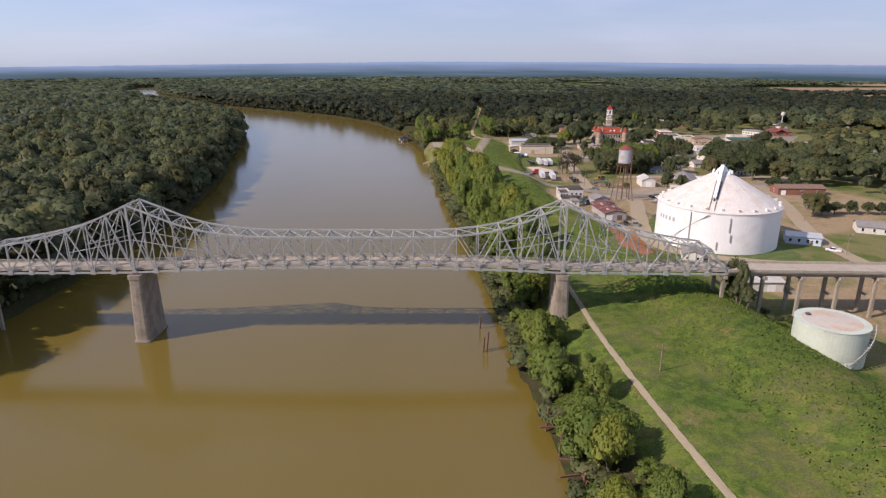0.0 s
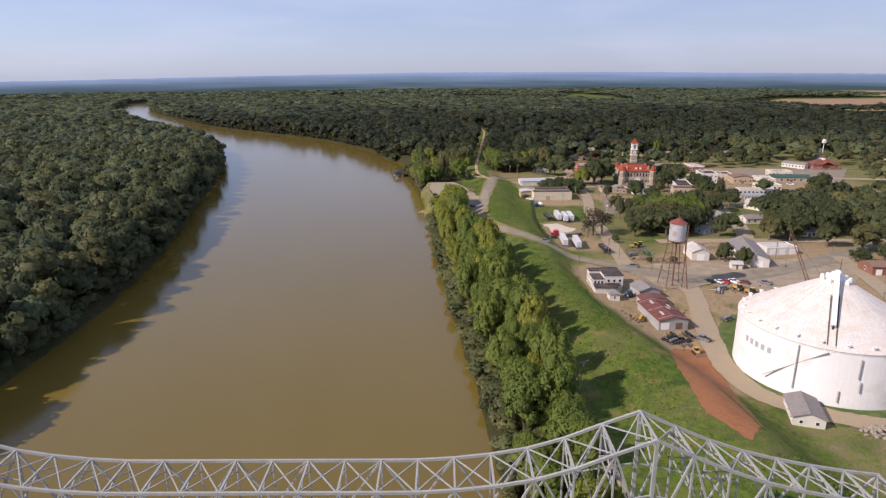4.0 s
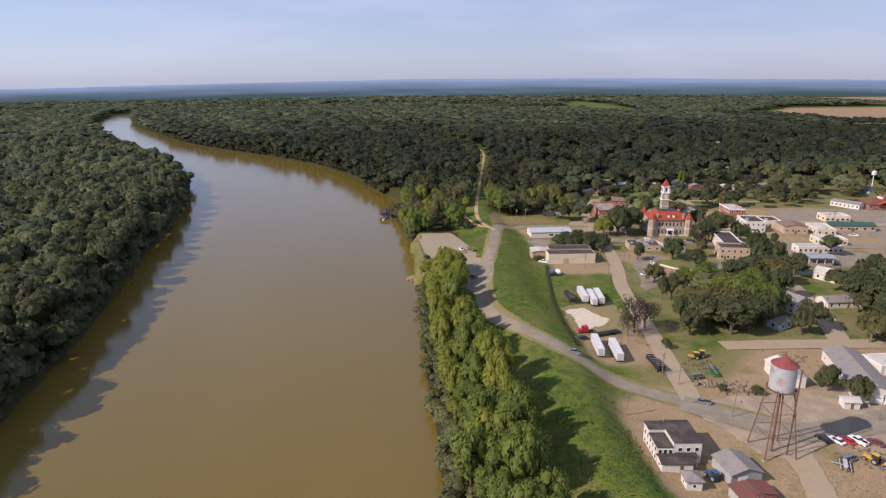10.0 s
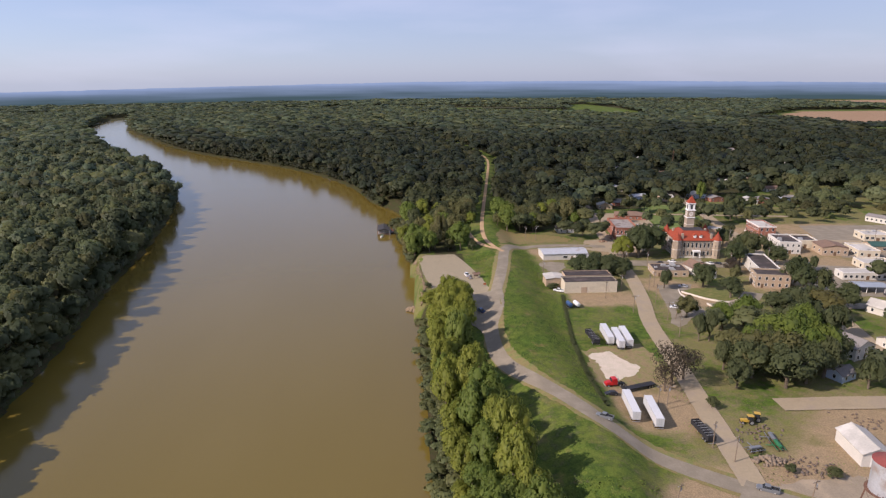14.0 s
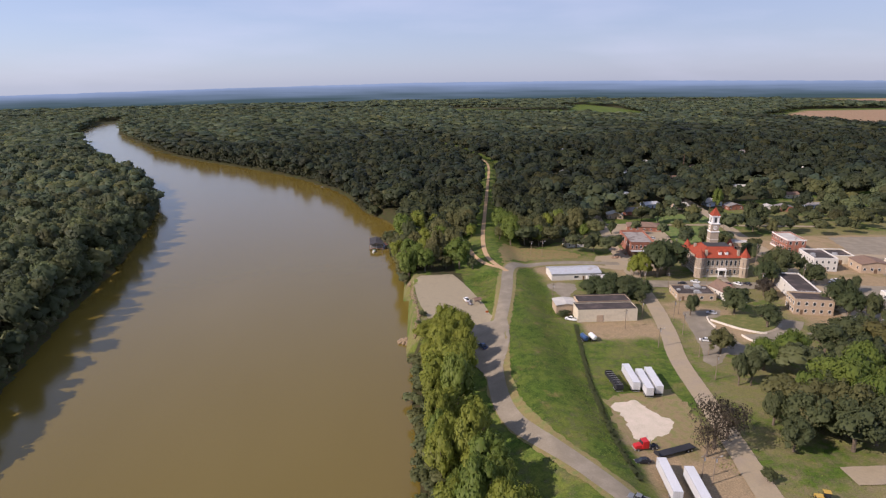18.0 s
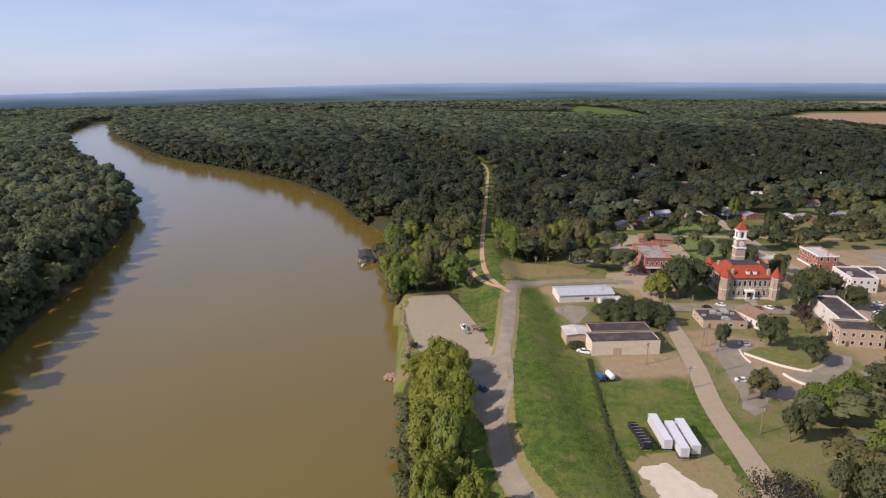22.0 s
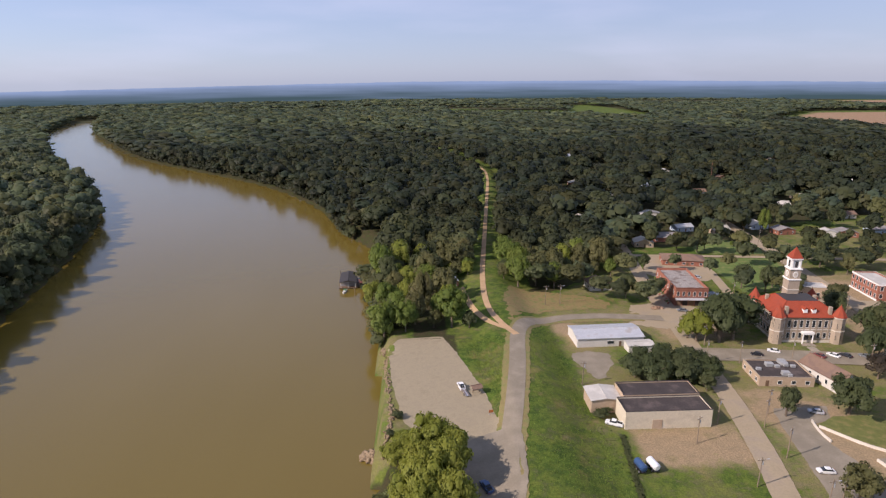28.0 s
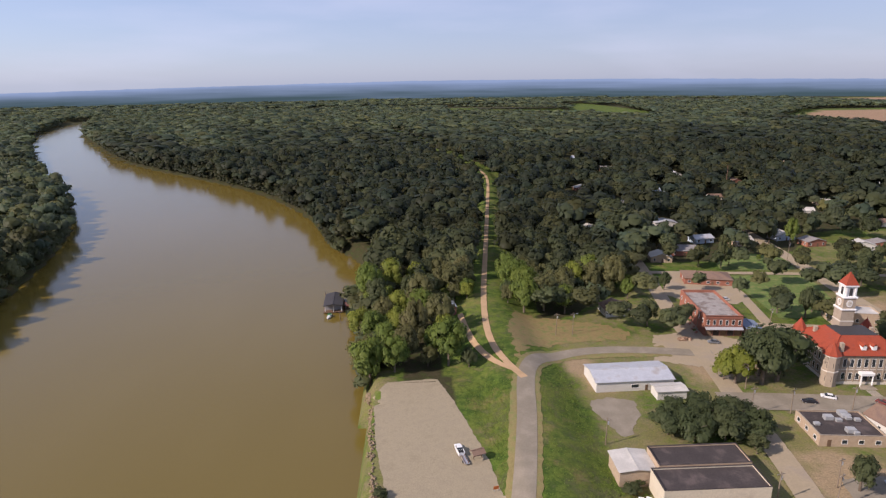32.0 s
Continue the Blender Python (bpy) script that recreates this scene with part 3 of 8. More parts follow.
r = np.hypot(x - 10, y - 200)
k = wooded(x, y, 4) & (np.abs(x) < 500 + 0.85 * y) & (r >= 2680) & (r < 3420)
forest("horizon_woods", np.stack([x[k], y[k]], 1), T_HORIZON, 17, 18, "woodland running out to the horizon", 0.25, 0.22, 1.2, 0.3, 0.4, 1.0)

# brush and overhanging boughs down to the water on both banks
p = RIVER[(RIVER[:, 1] > 20) & (RIVER[:, 1] < 2200)]
tx, ty = np.gradient(p[:, 0]), np.gradient(p[:, 1])
tl = np.hypot(tx, ty)
x, y = [], []
for sgn in (-1, 1):
    for off in (1.0, 4.5):
        for f in (0.0, 0.33, 0.67):
            w = p[:, 2] + off + rng.uniform(-1.5, 1.5, len(p))
            x.append(p[:, 0] + sgn * w * ty / tl + f * np.gradient(p[:, 0]) + rng.uniform(-1, 1, len(p)))
            y.append(p[:, 1] - sgn * w * tx / tl + f * np.gradient(p[:, 1]) + rng.uniform(-1, 1, len(p)))
x, y = np.concatenate(x), np.concatenate(y)
k = ~((x > -8) & (y > 478) & (y < 575)) & ~((x > 0) & (x < 60) & (y < 480)) & (land(x, y)[1] > -5)
forest("bank_brush", np.stack([x[k], y[k]], 1), T_MID, 8.5, 4.0, "green brush and boughs hanging over the water's edge", 0.35, 0.5, 0.85, 0.25, 0.5, 0.5)
k = (x > 0) & (x < 60) & (y < 478)
forest("waterside_brush", np.stack([x[k], y[k]], 1), T_NEAR, 5.0, 3.0, "bright green brush along the water's edge", 0.35, 0.5, 1.25)

# ---- truss bridge ----
M_STEEL = mat("weathered_silver_paint", (0.31, 0.315, 0.295), 0.55, 0.0, 0.18, 1.5, second=(0.27, 0.25, 0.215), amount=0.25, spec=0.4)
M_CONC = mat("aged_concrete", (0.31, 0.26, 0.195), 0.9, var=0.25, scale=0.8, bump=0.3, second=(0.22, 0.20, 0.16), amount=0.5)
M_DECK = mat("bridge_deck_concrete", (0.37, 0.32, 0.25), 0.9, var=0.22, scale=1.2, bump=0.15, second=(0.29, 0.245, 0.19), amount=0.5)
M_RUST = mat("rusty_steel", (0.16, 0.085, 0.055), 0.8, var=0.35, scale=3, second=(0.10, 0.06, 0.045))
MAIN, SIDE, WIDE = 60.95, 47.0, 8.2
bridge = thing("truss_bridge", pose(-20.85, 163.0, 0, 0, 0, -1.88), "silver-painted steel cantilever truss bridge over the river", "bridge")


def low_z(u):
    a = abs(u)
    return 12.5 + (1.6 * (1 - (a / MAIN) ** 2) if a < MAIN else -0.009 * (a - MAIN))


def top_z(u):
    a = abs(u)
    if a <= MAIN:
        return float(np.interp(MAIN - a, [0, 6.1, 12.2, 18.3, 24.4, 30.5, 37, 61], [32.0, 29.6, 27.0, 25.1, 24.0, 23.3, 22.9, 22.9]))
    return float(np.interp(a - MAIN, [0, 5.9, 11.8, 17.6, 23.5, 29.4, 35.3, 41.2], [32.0, 29.2, 26.6, 24.5, 22.9, 21.6, 20.5, 19.7]))


nodes = [-MAIN - SIDE + i * SIDE / 8 for i in range(8)] + [-MAIN + i * MAIN / 10 for i in range(21)] + [MAIN + (i + 1) * SIDE / 8 for i in range(8)]
for v in (0.0, WIDE):
    for i, u in enumerate(nodes):
        end = i in (0, len(nodes) - 1)
        tower = abs(abs(u) - MAIN) < 0.1
        if not end:
            part("vertical", beam(bmesh.new(), (u, v, low_z(u)), (u, v, top_z(u)), 0.55 if tower else 0.26, 0.5 if tower else 0.28), M_STEEL, bridge)
            part("gusset_plate", B(u - 0.7, v - 0.27, low_z(u) - 0.45, u + 0.7, v + 0.27, low_z(u) + 0.6), M_STEEL, bridge)
        if i + 1 == len(nodes):
            break
        w = nodes[i + 1]
        part("bottom_chord", beam(bmesh.new(), (u, v, low_z(u)), (w, v, low_z(w)), 0.36, 0.5), M_STEEL, bridge)
        if i == 0:
            part("end_post", beam(bmesh.new(), (u, v, low_z(u)), (w, v, top_z(w)), 0.55, 0.6), M_STEEL, bridge)
            continue
        if i + 2 == len(nodes):
            part("end_post", beam(bmesh.new(), (u, v, top_z(u)), (w, v, low_z(w)), 0.55, 0.6), M_STEEL, bridge)
            continue
        part("top_chord", beam(bmesh.new(), (u, v, top_z(u)), (w, v, top_z(w)), 0.4, 0.46), M_STEEL, bridge)
        up = (i % 2 == 0)
        part("diagonal", beam(bmesh.new(), (u, v, low_z(u) if up else top_z(u)), (w, v, top_z(w) if up else low_z(w)), 0.3, 0.32), M_STEEL, bridge)
        if top_z(u) - low_z(u) > 13 or top_z(w) - low_z(w) > 13:
            m0, m1 = (low_z(u) + top_z(u)) / 2, (low_z(w) + top_z(w)) / 2
            mid = ((u + w) / 2, v, (low_z(u) + top_z(w)) / 2 if up else (top_z(u) + low_z(w)) / 2)
            part("sub_diagonal", beam(bmesh.new(), (w if up else u, v, low_z(w if up else u)), mid, 0.22, 0.22), M_STEEL, bridge)
            part("sub_strut", beam(bmesh.new(), (u, v, m0), (w, v, m1), 0.2, 0.2), M_STEEL, bridge)
for i, u in enumerate(nodes):
    z = low_z(u)
    part("floor_beam", B(u - 0.2, 0.2, z - 0.35, u + 0.2, WIDE - 0.2, z + 0.45), M_STEEL, bridge)
    if 0 < i < len(nodes) - 1:
        part("top_strut", beam(bmesh.new(), (u, 0, top_z(u)), (u, WIDE, top_z(u)), 0.3, 0.34), M_STEEL, bridge)
        drop = 2.0 if top_z(u) - z > 8 else 1.2
        part("sway_brace", beam(bmesh.new(), (u, 0.1, top_z(u) - drop), (u, WIDE / 2, top_z(u) - 0.1), 0.2, 0.2), M_STEEL, bridge)
        part("sway_brace", beam(bmesh.new(), (u, WIDE - 0.1, top_z(u) - drop), (u, WIDE / 2, top_z(u) - 0.1), 0.2, 0.2), M_STEEL, bridge)
        if top_z(u) - z > 13:
            part("sway_strut", beam(bmesh.new(), (u, 0, top_z(u) - 6), (u, WIDE, top_z(u) - 6), 0.2, 0.2), M_STEEL, bridge)
            for s in (0, 1):
                part("sway_brace", beam(bmesh.new(), (u, WIDE * s, top_z(u) - 6), (u, WIDE * (1 - s), top_z(u) - 0.2), 0.2, 0.2), M_STEEL, bridge)
    if 0 < i < len(nodes) - 2:
        w = nodes[i + 1]
        for s in (0, 1):
            part("top_lateral", beam(bmesh.new(), (u, WIDE * s, top_z(u)), (w, WIDE * (1 - s), top_z(w)), 0.18, 0.18), M_STEEL, bridge)
    if i + 1 < len(nodes):
        w = nodes[i + 1]
        part("deck_slab", beam(bmesh.new(), (u, WIDE / 2, low_z(u) + 0.72), (w - 0.03, WIDE / 2, low_z(w) + 0.72), WIDE - 0.9, 0.3), M_DECK, bridge)
        for v in (0.6, WIDE - 0.6):
            part("kerb", beam(bmesh.new(), (u, v, low_z(u) + 1.0), (w, v, low_z(w) + 1.0), 0.3, 0.28), M_DECK, bridge)
            part("railing", beam(bmesh.new(), (u, v, low_z(u) + 1.75), (w, v, low_z(w) + 1.75), 0.1, 0.16), M_STEEL, bridge)
            part("railing", beam(bmesh.new(), (u, v, low_z(u) + 1.4), (w, v, low_z(w) + 1.4), 0.08, 0.12), M_STEEL, bridge)


M_PIER = mat("stained_pier_concrete", (0.28, 0.235, 0.18), 0.95, var=0.3, scale=1.5, bump=0.2, second=(0.17, 0.14, 0.105), amount=0.6)


def pier(name, u, foot, label):
    """A tall tapered concrete pier: two round-nosed shafts joined by a wall, on a wide foot, with a cap."""
    p = thing(name, bridge.matrix_world @ pose(u, WIDE / 2, foot), label, "bridge pier", "bridge piers")
    h = low_z(u) - 0.6 - foot

    def shaft(hw, hl, z0, z1, shrink):
        bm = bmesh.new()
        rings = []
        for z, k in ((z0, 1.0), (z1, shrink)):
            ring = []
            for sgn in (-1, 1):
                for a in np.linspace(-math.pi / 2, math.pi / 2, 5):
                    ring.append(bm.verts.new((math.sin(a) * hw * k * -sgn, sgn * (hl * k + math.cos(a) * hw * 0.16), z)))
            rings.append(ring)
        n = len(rings[0])
        for i in range(n):
            bm.faces.new((rings[0][i], rings[0][(i + 1) % n], rings[1][(i + 1) % n], rings[1][i]))
        bm.faces.new(rings[1])
        bm.faces.new(rings[0][::-1])
        bmesh.ops.recalc_face_normals(bm, faces=bm.faces)
        return bm

    part("footing", shaft(2.3, 5.9, -4.0, 1.0, 1.0), M_PIER, p)
    part("shaft", shaft(1.95, 5.6, 1.0, h - 1.3, 0.86), M_PIER, p)
    part("cap", shaft(1.9, 5.0, h - 1.3, h, 1.0), M_PIER, p)
    for v in (-WIDE / 2, WIDE / 2):
        part("bearing", B(-0.6, v - 0.4, h, 0.6, v + 0.4, h + 0.6), M_RUST, p)
    return p


pier("bridge_pier", -MAIN, WATER - 0.5, "tall tapered concrete pier standing in the river")
pier("bridge_pier", MAIN, -5.0, "tall concrete pier on the wooded bank")


def bent(u, base, zt, name="viaduct_bent"):
    b = thing(name, bridge.matrix_world @ pose(u, WIDE / 2, base), "concrete viaduct bent of two square columns under a cap", "bridge bent", "viaduct bents")
    h = zt - base
    for v in (-2.9, 2.9):
        part("column", B(-0.45, v - 0.45, -1.5, 0.45, v + 0.45, h - 0.9, 0.05), M_CONC, b)
    part("cap_beam", B(-0.55, -4.4, h - 0.95, 0.55, 4.4, h, 0.06), M_CONC, b)
    part("cross_wall", B(-0.25, -2.5, h * 0.45, 0.25, 2.5, h * 0.45 + 0.7), M_CONC, b)
    return b


def viaduct(u0, sgn, spans, step):
    v = thing("approach_viaduct", bridge.matrix_world @ pose(0, WIDE / 2, 0), "concrete approach viaduct with low parapets", "viaduct")
    for i in range(spans):
        a, b = u0 + sgn * i * step, u0 + sgn * (i + 1) * step
        za, zb = 12.75 - 0.012 * i * step, 12.75 - 0.012 * (i + 1) * step
        part("deck_slab", beam(bmesh.new(), (a, 0, za), (b - sgn * 0.05, 0, zb), 8.6, 0.34), M_DECK, v)
        for k in (-3.2, -1.1, 1.1, 3.2):
            part("girder", beam(bmesh.new(), (a, k, za - 0.75), (b, k, zb - 0.75), 0.4, 1.1), M_CONC, v)
        for k in (-4.3, 4.3):
            part("parapet", beam(bmesh.new(), (a, k, za + 0.55), (b - sgn * 0.1, k, zb + 0.55), 0.25, 0.75), M_DECK, v)
        q = bridge.matrix_world @ Vector((b, WIDE / 2, 0))
        bent(b, ground_z(q.x, q.y), zb - 1.25)


viaduct(MAIN + SIDE, 1, 22, 11.0)
viaduct(-MAIN - SIDE, -1, 14, 11.0)
q = bridge.matrix_world @ Vector((MAIN + SIDE, WIDE / 2, 0))
bent(MAIN + SIDE - 0.4, ground_z(q.x, q.y), low_z(MAIN + SIDE) - 0.5)
q = bridge.matrix_world @ Vector((-MAIN - SIDE, WIDE / 2, 0))
bent(-MAIN - SIDE + 0.4, ground_z(q.x, q.y), low_z(MAIN + SIDE) - 0.5)

# ---- trees that stand by themselves ----
def tree_mesh(seed, lobes, leaves, size, form, core=0.78):
    """Trunk and crown of a tree about 1 m high in its own units: crown between 0.22 and 1."""
    r = np.random.default_rng(seed)
    v, f, nrm = crown(r, lobes, leaves, size, 1, 0.85, (0.2, 0.36), 0.8, core)
    v = v / np.abs(v[:, :2]).max()
    lo, hi = v[:, 2].min(), v[:, 2].max()
    v[:, 2] = form[0] + (v[:, 2] - lo) / (hi - lo) * (1 - form[0])
    v[:, :2] *= form[1] * np.interp(v[:, 2], [form[0], 0.5, 0.75, 1], form[2])[:, None]
    g = r.uniform(0.85, 1.12, (len(v) // 4 + 1, 1)).repeat(4, 0)[:len(v)] * np.ones((1, 3))
    leafs = fast_mesh("crown", v, f, M_LEAF, False, ("tint", g), nrm)
    bm = bmesh.new()
    rod(bm, (0, 0, -0.04), (0.01, 0, 0.4), 0.028, 0.018, 7)
    for i in range(5):
        a = i * 1.256 + r.uniform(-0.4, 0.4)
        d = Vector((math.cos(a), math.sin(a), 0)) * form[1] * 0.55
        rod(bm, (0.005, 0, 0.2 + 0.05 * i), d + Vector((0, 0, 0.5 + 0.06 * i)), 0.013, 0.005, 5)
    me = bpy.data.meshes.new("trunk")
    bm.to_mesh(me)
    bm.free()
    me.materials.append(M_BARK)
    return leafs, me


ROUND, TALL, WIDE_FORM = (0.16, 0.42, [0.85, 1.0, 1.0, 0.85]), (0.12, 0.32, [0.8, 1.0, 0.95, 0.7]), (0.06, 0.62, [0.9, 1.0, 0.95, 0.8])
TREES = [tree_mesh(11 + i, 26, 1820, 0.048, ROUND) for i in range(4)] + [tree_mesh(21 + i, 24, 1820, 0.046, TALL) for i in range(3)] + [tree_mesh(31 + i, 26, 1820, 0.046, WIDE_FORM) for i in range(2)] + [tree_mesh(41, 30, 1500, 0.03, ROUND, 0.12)]
M_LEAF_DRY = leaf_material("browning_leaves", (0.055, 0.044, 0.032), (0.105, 0.085, 0.055), (0.10, 0.085, 0.05))
M_LEAF_GOLD = leaf_material("yellowing_leaves", (0.175, 0.208, 0.030), (0.255, 0.272, 0.044), (0.255, 0.266, 0.042))
M_LEAF_BANK = leaf_material("bank_leaves", (0.112, 0.162, 0.030), (0.175, 0.220, 0.042), (0.185, 0.222, 0.040))
M_LEAF_DARK = leaf_material("dark_leaves", (0.070, 0.090, 0.036), (0.096, 0.116, 0.046), (0.098, 0.112, 0.046))
M_LEAF_OLIVE = leaf_material("olive_leaves", (0.115, 0.118, 0.044), (0.165, 0.160, 0.060), (0.165, 0.152, 0.058))
tree_rng = random.Random(5)


def tree(x, y, h, w=1.0, kind=None, tone=None, label="", z=None, name="tree"):
    k = tree_rng.randrange(0, 7) if kind is None else kind
    leafs, trunk = TREES[k]
    z = ground_z(x, y) if z is None else z
    t = thing(name, pose(x, y, z - 0.1, 0, 0, tree_rng.uniform(0, 360)) @ Matrix.Diagonal((h * w, h * w, h, 1)), label or {None: "green broadleaf tree in full leaf", "gold": "yellow-green leafy tree by the water", "dry": "thin brownish tree losing its leaves", "dark": "dense dark green tree", "bank": "leafy green tree on the river bank", "olive": "olive-brown leafy tree in early autumn"}[tone], "tree" if h > 5 else "shrub")
    c = share("crown", leafs, t, Matrix.Identity(4))
    share("trunk", trunk, t, Matrix.Identity(4))
    if tone:
        c.material_slots[0].link = "OBJECT"
        c.material_slots[0].material = {"gold": M_LEAF_GOLD, "dry": M_LEAF_DRY, "dark": M_LEAF_DARK, "bank": M_LEAF_BANK, "olive": M_LEAF_OLIVE}[tone]
    return t


# strip of bank trees between the water and the path at the levee's foot
strip = []
for n in range(5200):
    y0 = tree_rng.uniform(60, 446)
    if 156 < y0 < 174:
        continue
    e = float(np.interp(y0, [60, 150, 250, 305, 360, 450], [33, 29, 28.5, 22, 18, 16]))
    back = float(np.interp(y0, [60, 150, 215, 250, 330, 390, 440], [41, 40, 41, 42, 38, 31, 28]))
    x0 = tree_rng.uniform(e, back)
    if x0 > 34 and 126 < y0 < 160:
        continue
    tall = tree_rng.random()
    r0 = 5.0 if tall > 0.5 else 3.9 if tall > 0.2 else 2.7
    if any((x0 - a) ** 2 + (y0 - b) ** 2 < (0.62 * (r0 + c)) ** 2 for a, b, c in strip):
        continue
    strip.append((x0, y0, r0))
    h = {5.0: tree_rng.uniform(17, 22), 3.9: tree_rng.uniform(12.5, 16), 2.7: tree_rng.uniform(6, 8.5)}[r0]
    if y0 < 215:
        h *= 0.70
    if y0 > 400:
        h += 2
    gold = 0.8 if y0 > 390 else 0.35 if y0 > 330 else 0.14
    tree(x0, y0, h, r0 * 3.1 / h, tree_rng.choice((0, 1, 2, 3, 0, 1, 2, 3, 5)), "gold" if tree_rng.random() < gold else "bank", "leafy green brush on the river bank" if r0 < 3 else "", name="bush" if r0 < 3 else "tree")
for x0, y0, h in ((19, 446, 15), (27, 449, 14), (22, 456, 16), (30, 460, 13), (24, 466, 16), (18, 463, 12), (29, 471, 14), (22, 476, 14), (17, 474, 9), (31, 480, 10), (23, 486, 11), (27, 483, 11)):
    tree(x0 - 1.5, y0, h + 3, 0.95, int(x0) % 4, "gold")
for x0, y0, h in ((30, 146, 7), (33, 150, 5), (38, 147, 2.5), (31, 157, 6), (29, 166, 7), (33, 178, 9), (40, 176, 8), (28, 153, 5), (36, 138, 3), (41, 134, 3), (44, 150, 2)):
    tree(x0, y0, h, 1.4, tone="bank")
for x0, y0, h in ((14, 484, 6), (18, 487, 7), (11, 489, 4), (22, 484, 8), (15, 492, 4)):
    tree(x0, y0, h, 1.5, 7, "gold", "yellow-green brush on the bank by the landing", name="shrub")
tree(13, 505, 3.0, 1.3, 7, label="small green shrub on the stony river edge", name="shrub")
tree(11, 496, 2.2, 1.3, 8, label="small green shrub on the stony river edge", name="shrub")

# trees round the town
FAR_TREES = []


def grove(spots, tone=None):
    for s in spots:
        if s[1] > 588 or s[0] > 236:
            FAR_TREES.append(s[:2])
            continue
        tree(s[0], s[1], s[2] * 1.12, (s[3] if len(s) > 3 else 1.0) * 1.22, tone=s[4] if len(s) > 4 else tone)


grove([(132.5, 560, 13, 1.05, "gold"), (130, 563, 9, 1.0, "gold"), (141.5, 559, 19, 1.15, "dark"), (148, 561, 19, 1.15, "dark"), (144, 565, 17, 1.1, "dark"), (208, 555, 15, 1.2), (204, 560, 12, 1.2, "dark"), (243, 648, 18, 1.15, "dark"), (252, 655, 18, 1.15, "dark"), (262, 647, 17, 1.15, "dark"), (272, 652, 17, 1.15, "dark"), (202, 503, 13, 1.1, "dark"), (207, 507, 14, 1.1, "dark"), (197, 605, 15, 1.2, "dark"), (206, 612, 14, 1.1),
       (190, 539, 13, 1.2, "dark"), (196, 543, 11)])
grove([(108, 612, 13, 1.1, "dry"), (116, 606, 12, 1.1, "dark"), (125, 597, 13, 1.15, "dark"), (132, 604, 12, 1.0), (97, 622, 13, 1.1), (88, 630, 13), (80, 627, 12, 1.1, "gold"), (103, 630, 14, 1.1, "dark"), (72, 634, 11), (162, 653, 9, 1.1, "dark"), (166, 700, 10), (176, 690, 11), (186, 700, 12)])
for x0, y0, h in ((98, 401, 17), (104, 405, 14), (94, 397, 11)):
    tree(x0, y0, h, 1.25, 9, "dry")
for q in [(131, 408, 17), (141, 404, 19), (150, 407, 19), (158, 413, 18), (146, 420, 19), (156, 425, 18), (136, 417, 16), (166, 436, 17)]:
    tree(q[0], q[1], q[2], 1.35, tone="olive" if q[0] % 2 else "bank", label="big leafy shade tree in a dense grove")
grove([(129, 405, 14, 1.1), (137, 397, 15, 1.15), (146, 400, 15, 1.1), (155, 404, 15, 1.15), (149, 431, 14, 1.1), (163, 413, 13, 1.1), (171, 442, 15, 1.2, "dark"), (160, 428, 14), (140, 418, 14, 1.1), (122, 412, 11), (180, 437, 14, 1.2, "dark"), (165, 395, 11), (120, 398, 10)])
grove([(202, 493, 14, 1.15, "dark"), (209, 488, 13, 1.1)])
grove([(230, 402, 16, 1.2), (224, 418, 14, 1.2), (240, 412, 15, 1.2), (248, 420, 15), (236, 430, 14), (251, 470, 14), (262, 462, 13), (202, 384, 9)])
grove([(121, 348, 3.5, 1.3), (111, 351, 2.5, 1.3), (146, 353, 5, 1.2), (105, 385, 4), (191.7, 281, 12, 1.0, "olive"), (198, 284, 6, 1.4, "dark"), (205, 285, 6, 1.5), (213, 285, 6.5, 1.5, "dark"), (221, 284, 6, 1.5), (228, 283, 6, 1.5, "dark"), (199, 388, 15, 1.3), (188, 386, 13, 1.3, "olive"), (210, 372, 12, 1.2), (221, 362, 13, 1.3, "olive"), (233, 350, 12, 1.3), (222, 348, 8, 1.3, "dark"), (208, 345, 7, 1.4, "dark"), (240, 290, 7, 1.3), (271, 370, 14, 1.2, "gold"), (262, 376, 13), (280, 366, 14), (290, 350, 13), (300, 342, 12), (310, 330, 13), (252, 330, 9), (324, 350, 13), (335, 340, 12)])
grove([(198 + 7 * i, 388 + 6 * ((i * 5) % 7), 15 + (i * 3) % 4, 1.3, (None, "dark")[i % 2]) for i in range(9)])
grove([(176, 640, 11), (190, 648, 12, 1.1, "dark"), (205, 660, 13), (216, 648, 12), (186, 684, 12, 1.1), (200, 688, 13, 1.1, "dark"), (216, 684, 12), (228, 676, 13, 1.2, "dark"), (240, 660, 12), (238, 690, 13), (180, 612, 9), (214, 594, 10, 1.1, "dark"), (206, 584, 11, 1.1), (222, 640, 11),
       (270, 650, 13, 1.2, "dark"), (284, 640, 12), (292, 660, 13, 1.2), (304, 645, 12, 1.1, "dark"), (262, 672, 12), (278, 684, 13), (300, 690, 13, 1.2), (318, 672, 12), (322, 690, 13), (250, 505, 9), (215, 540, 11, 1.2), (222, 560, 9), (230, 528, 8), (146, 575, 10), (118, 520, 6), (170, 460, 12, 1.2), (182, 466, 12, 1.2), (192, 470, 11), (208, 470, 12, 1.2)])
forest("far_town_trees", np.array(FAR_TREES), T_TOWN, 14, 6.2, "shade trees on the far side of town", 0.25, 0.46, 1.0, 0.3, 0.7, 0.3)
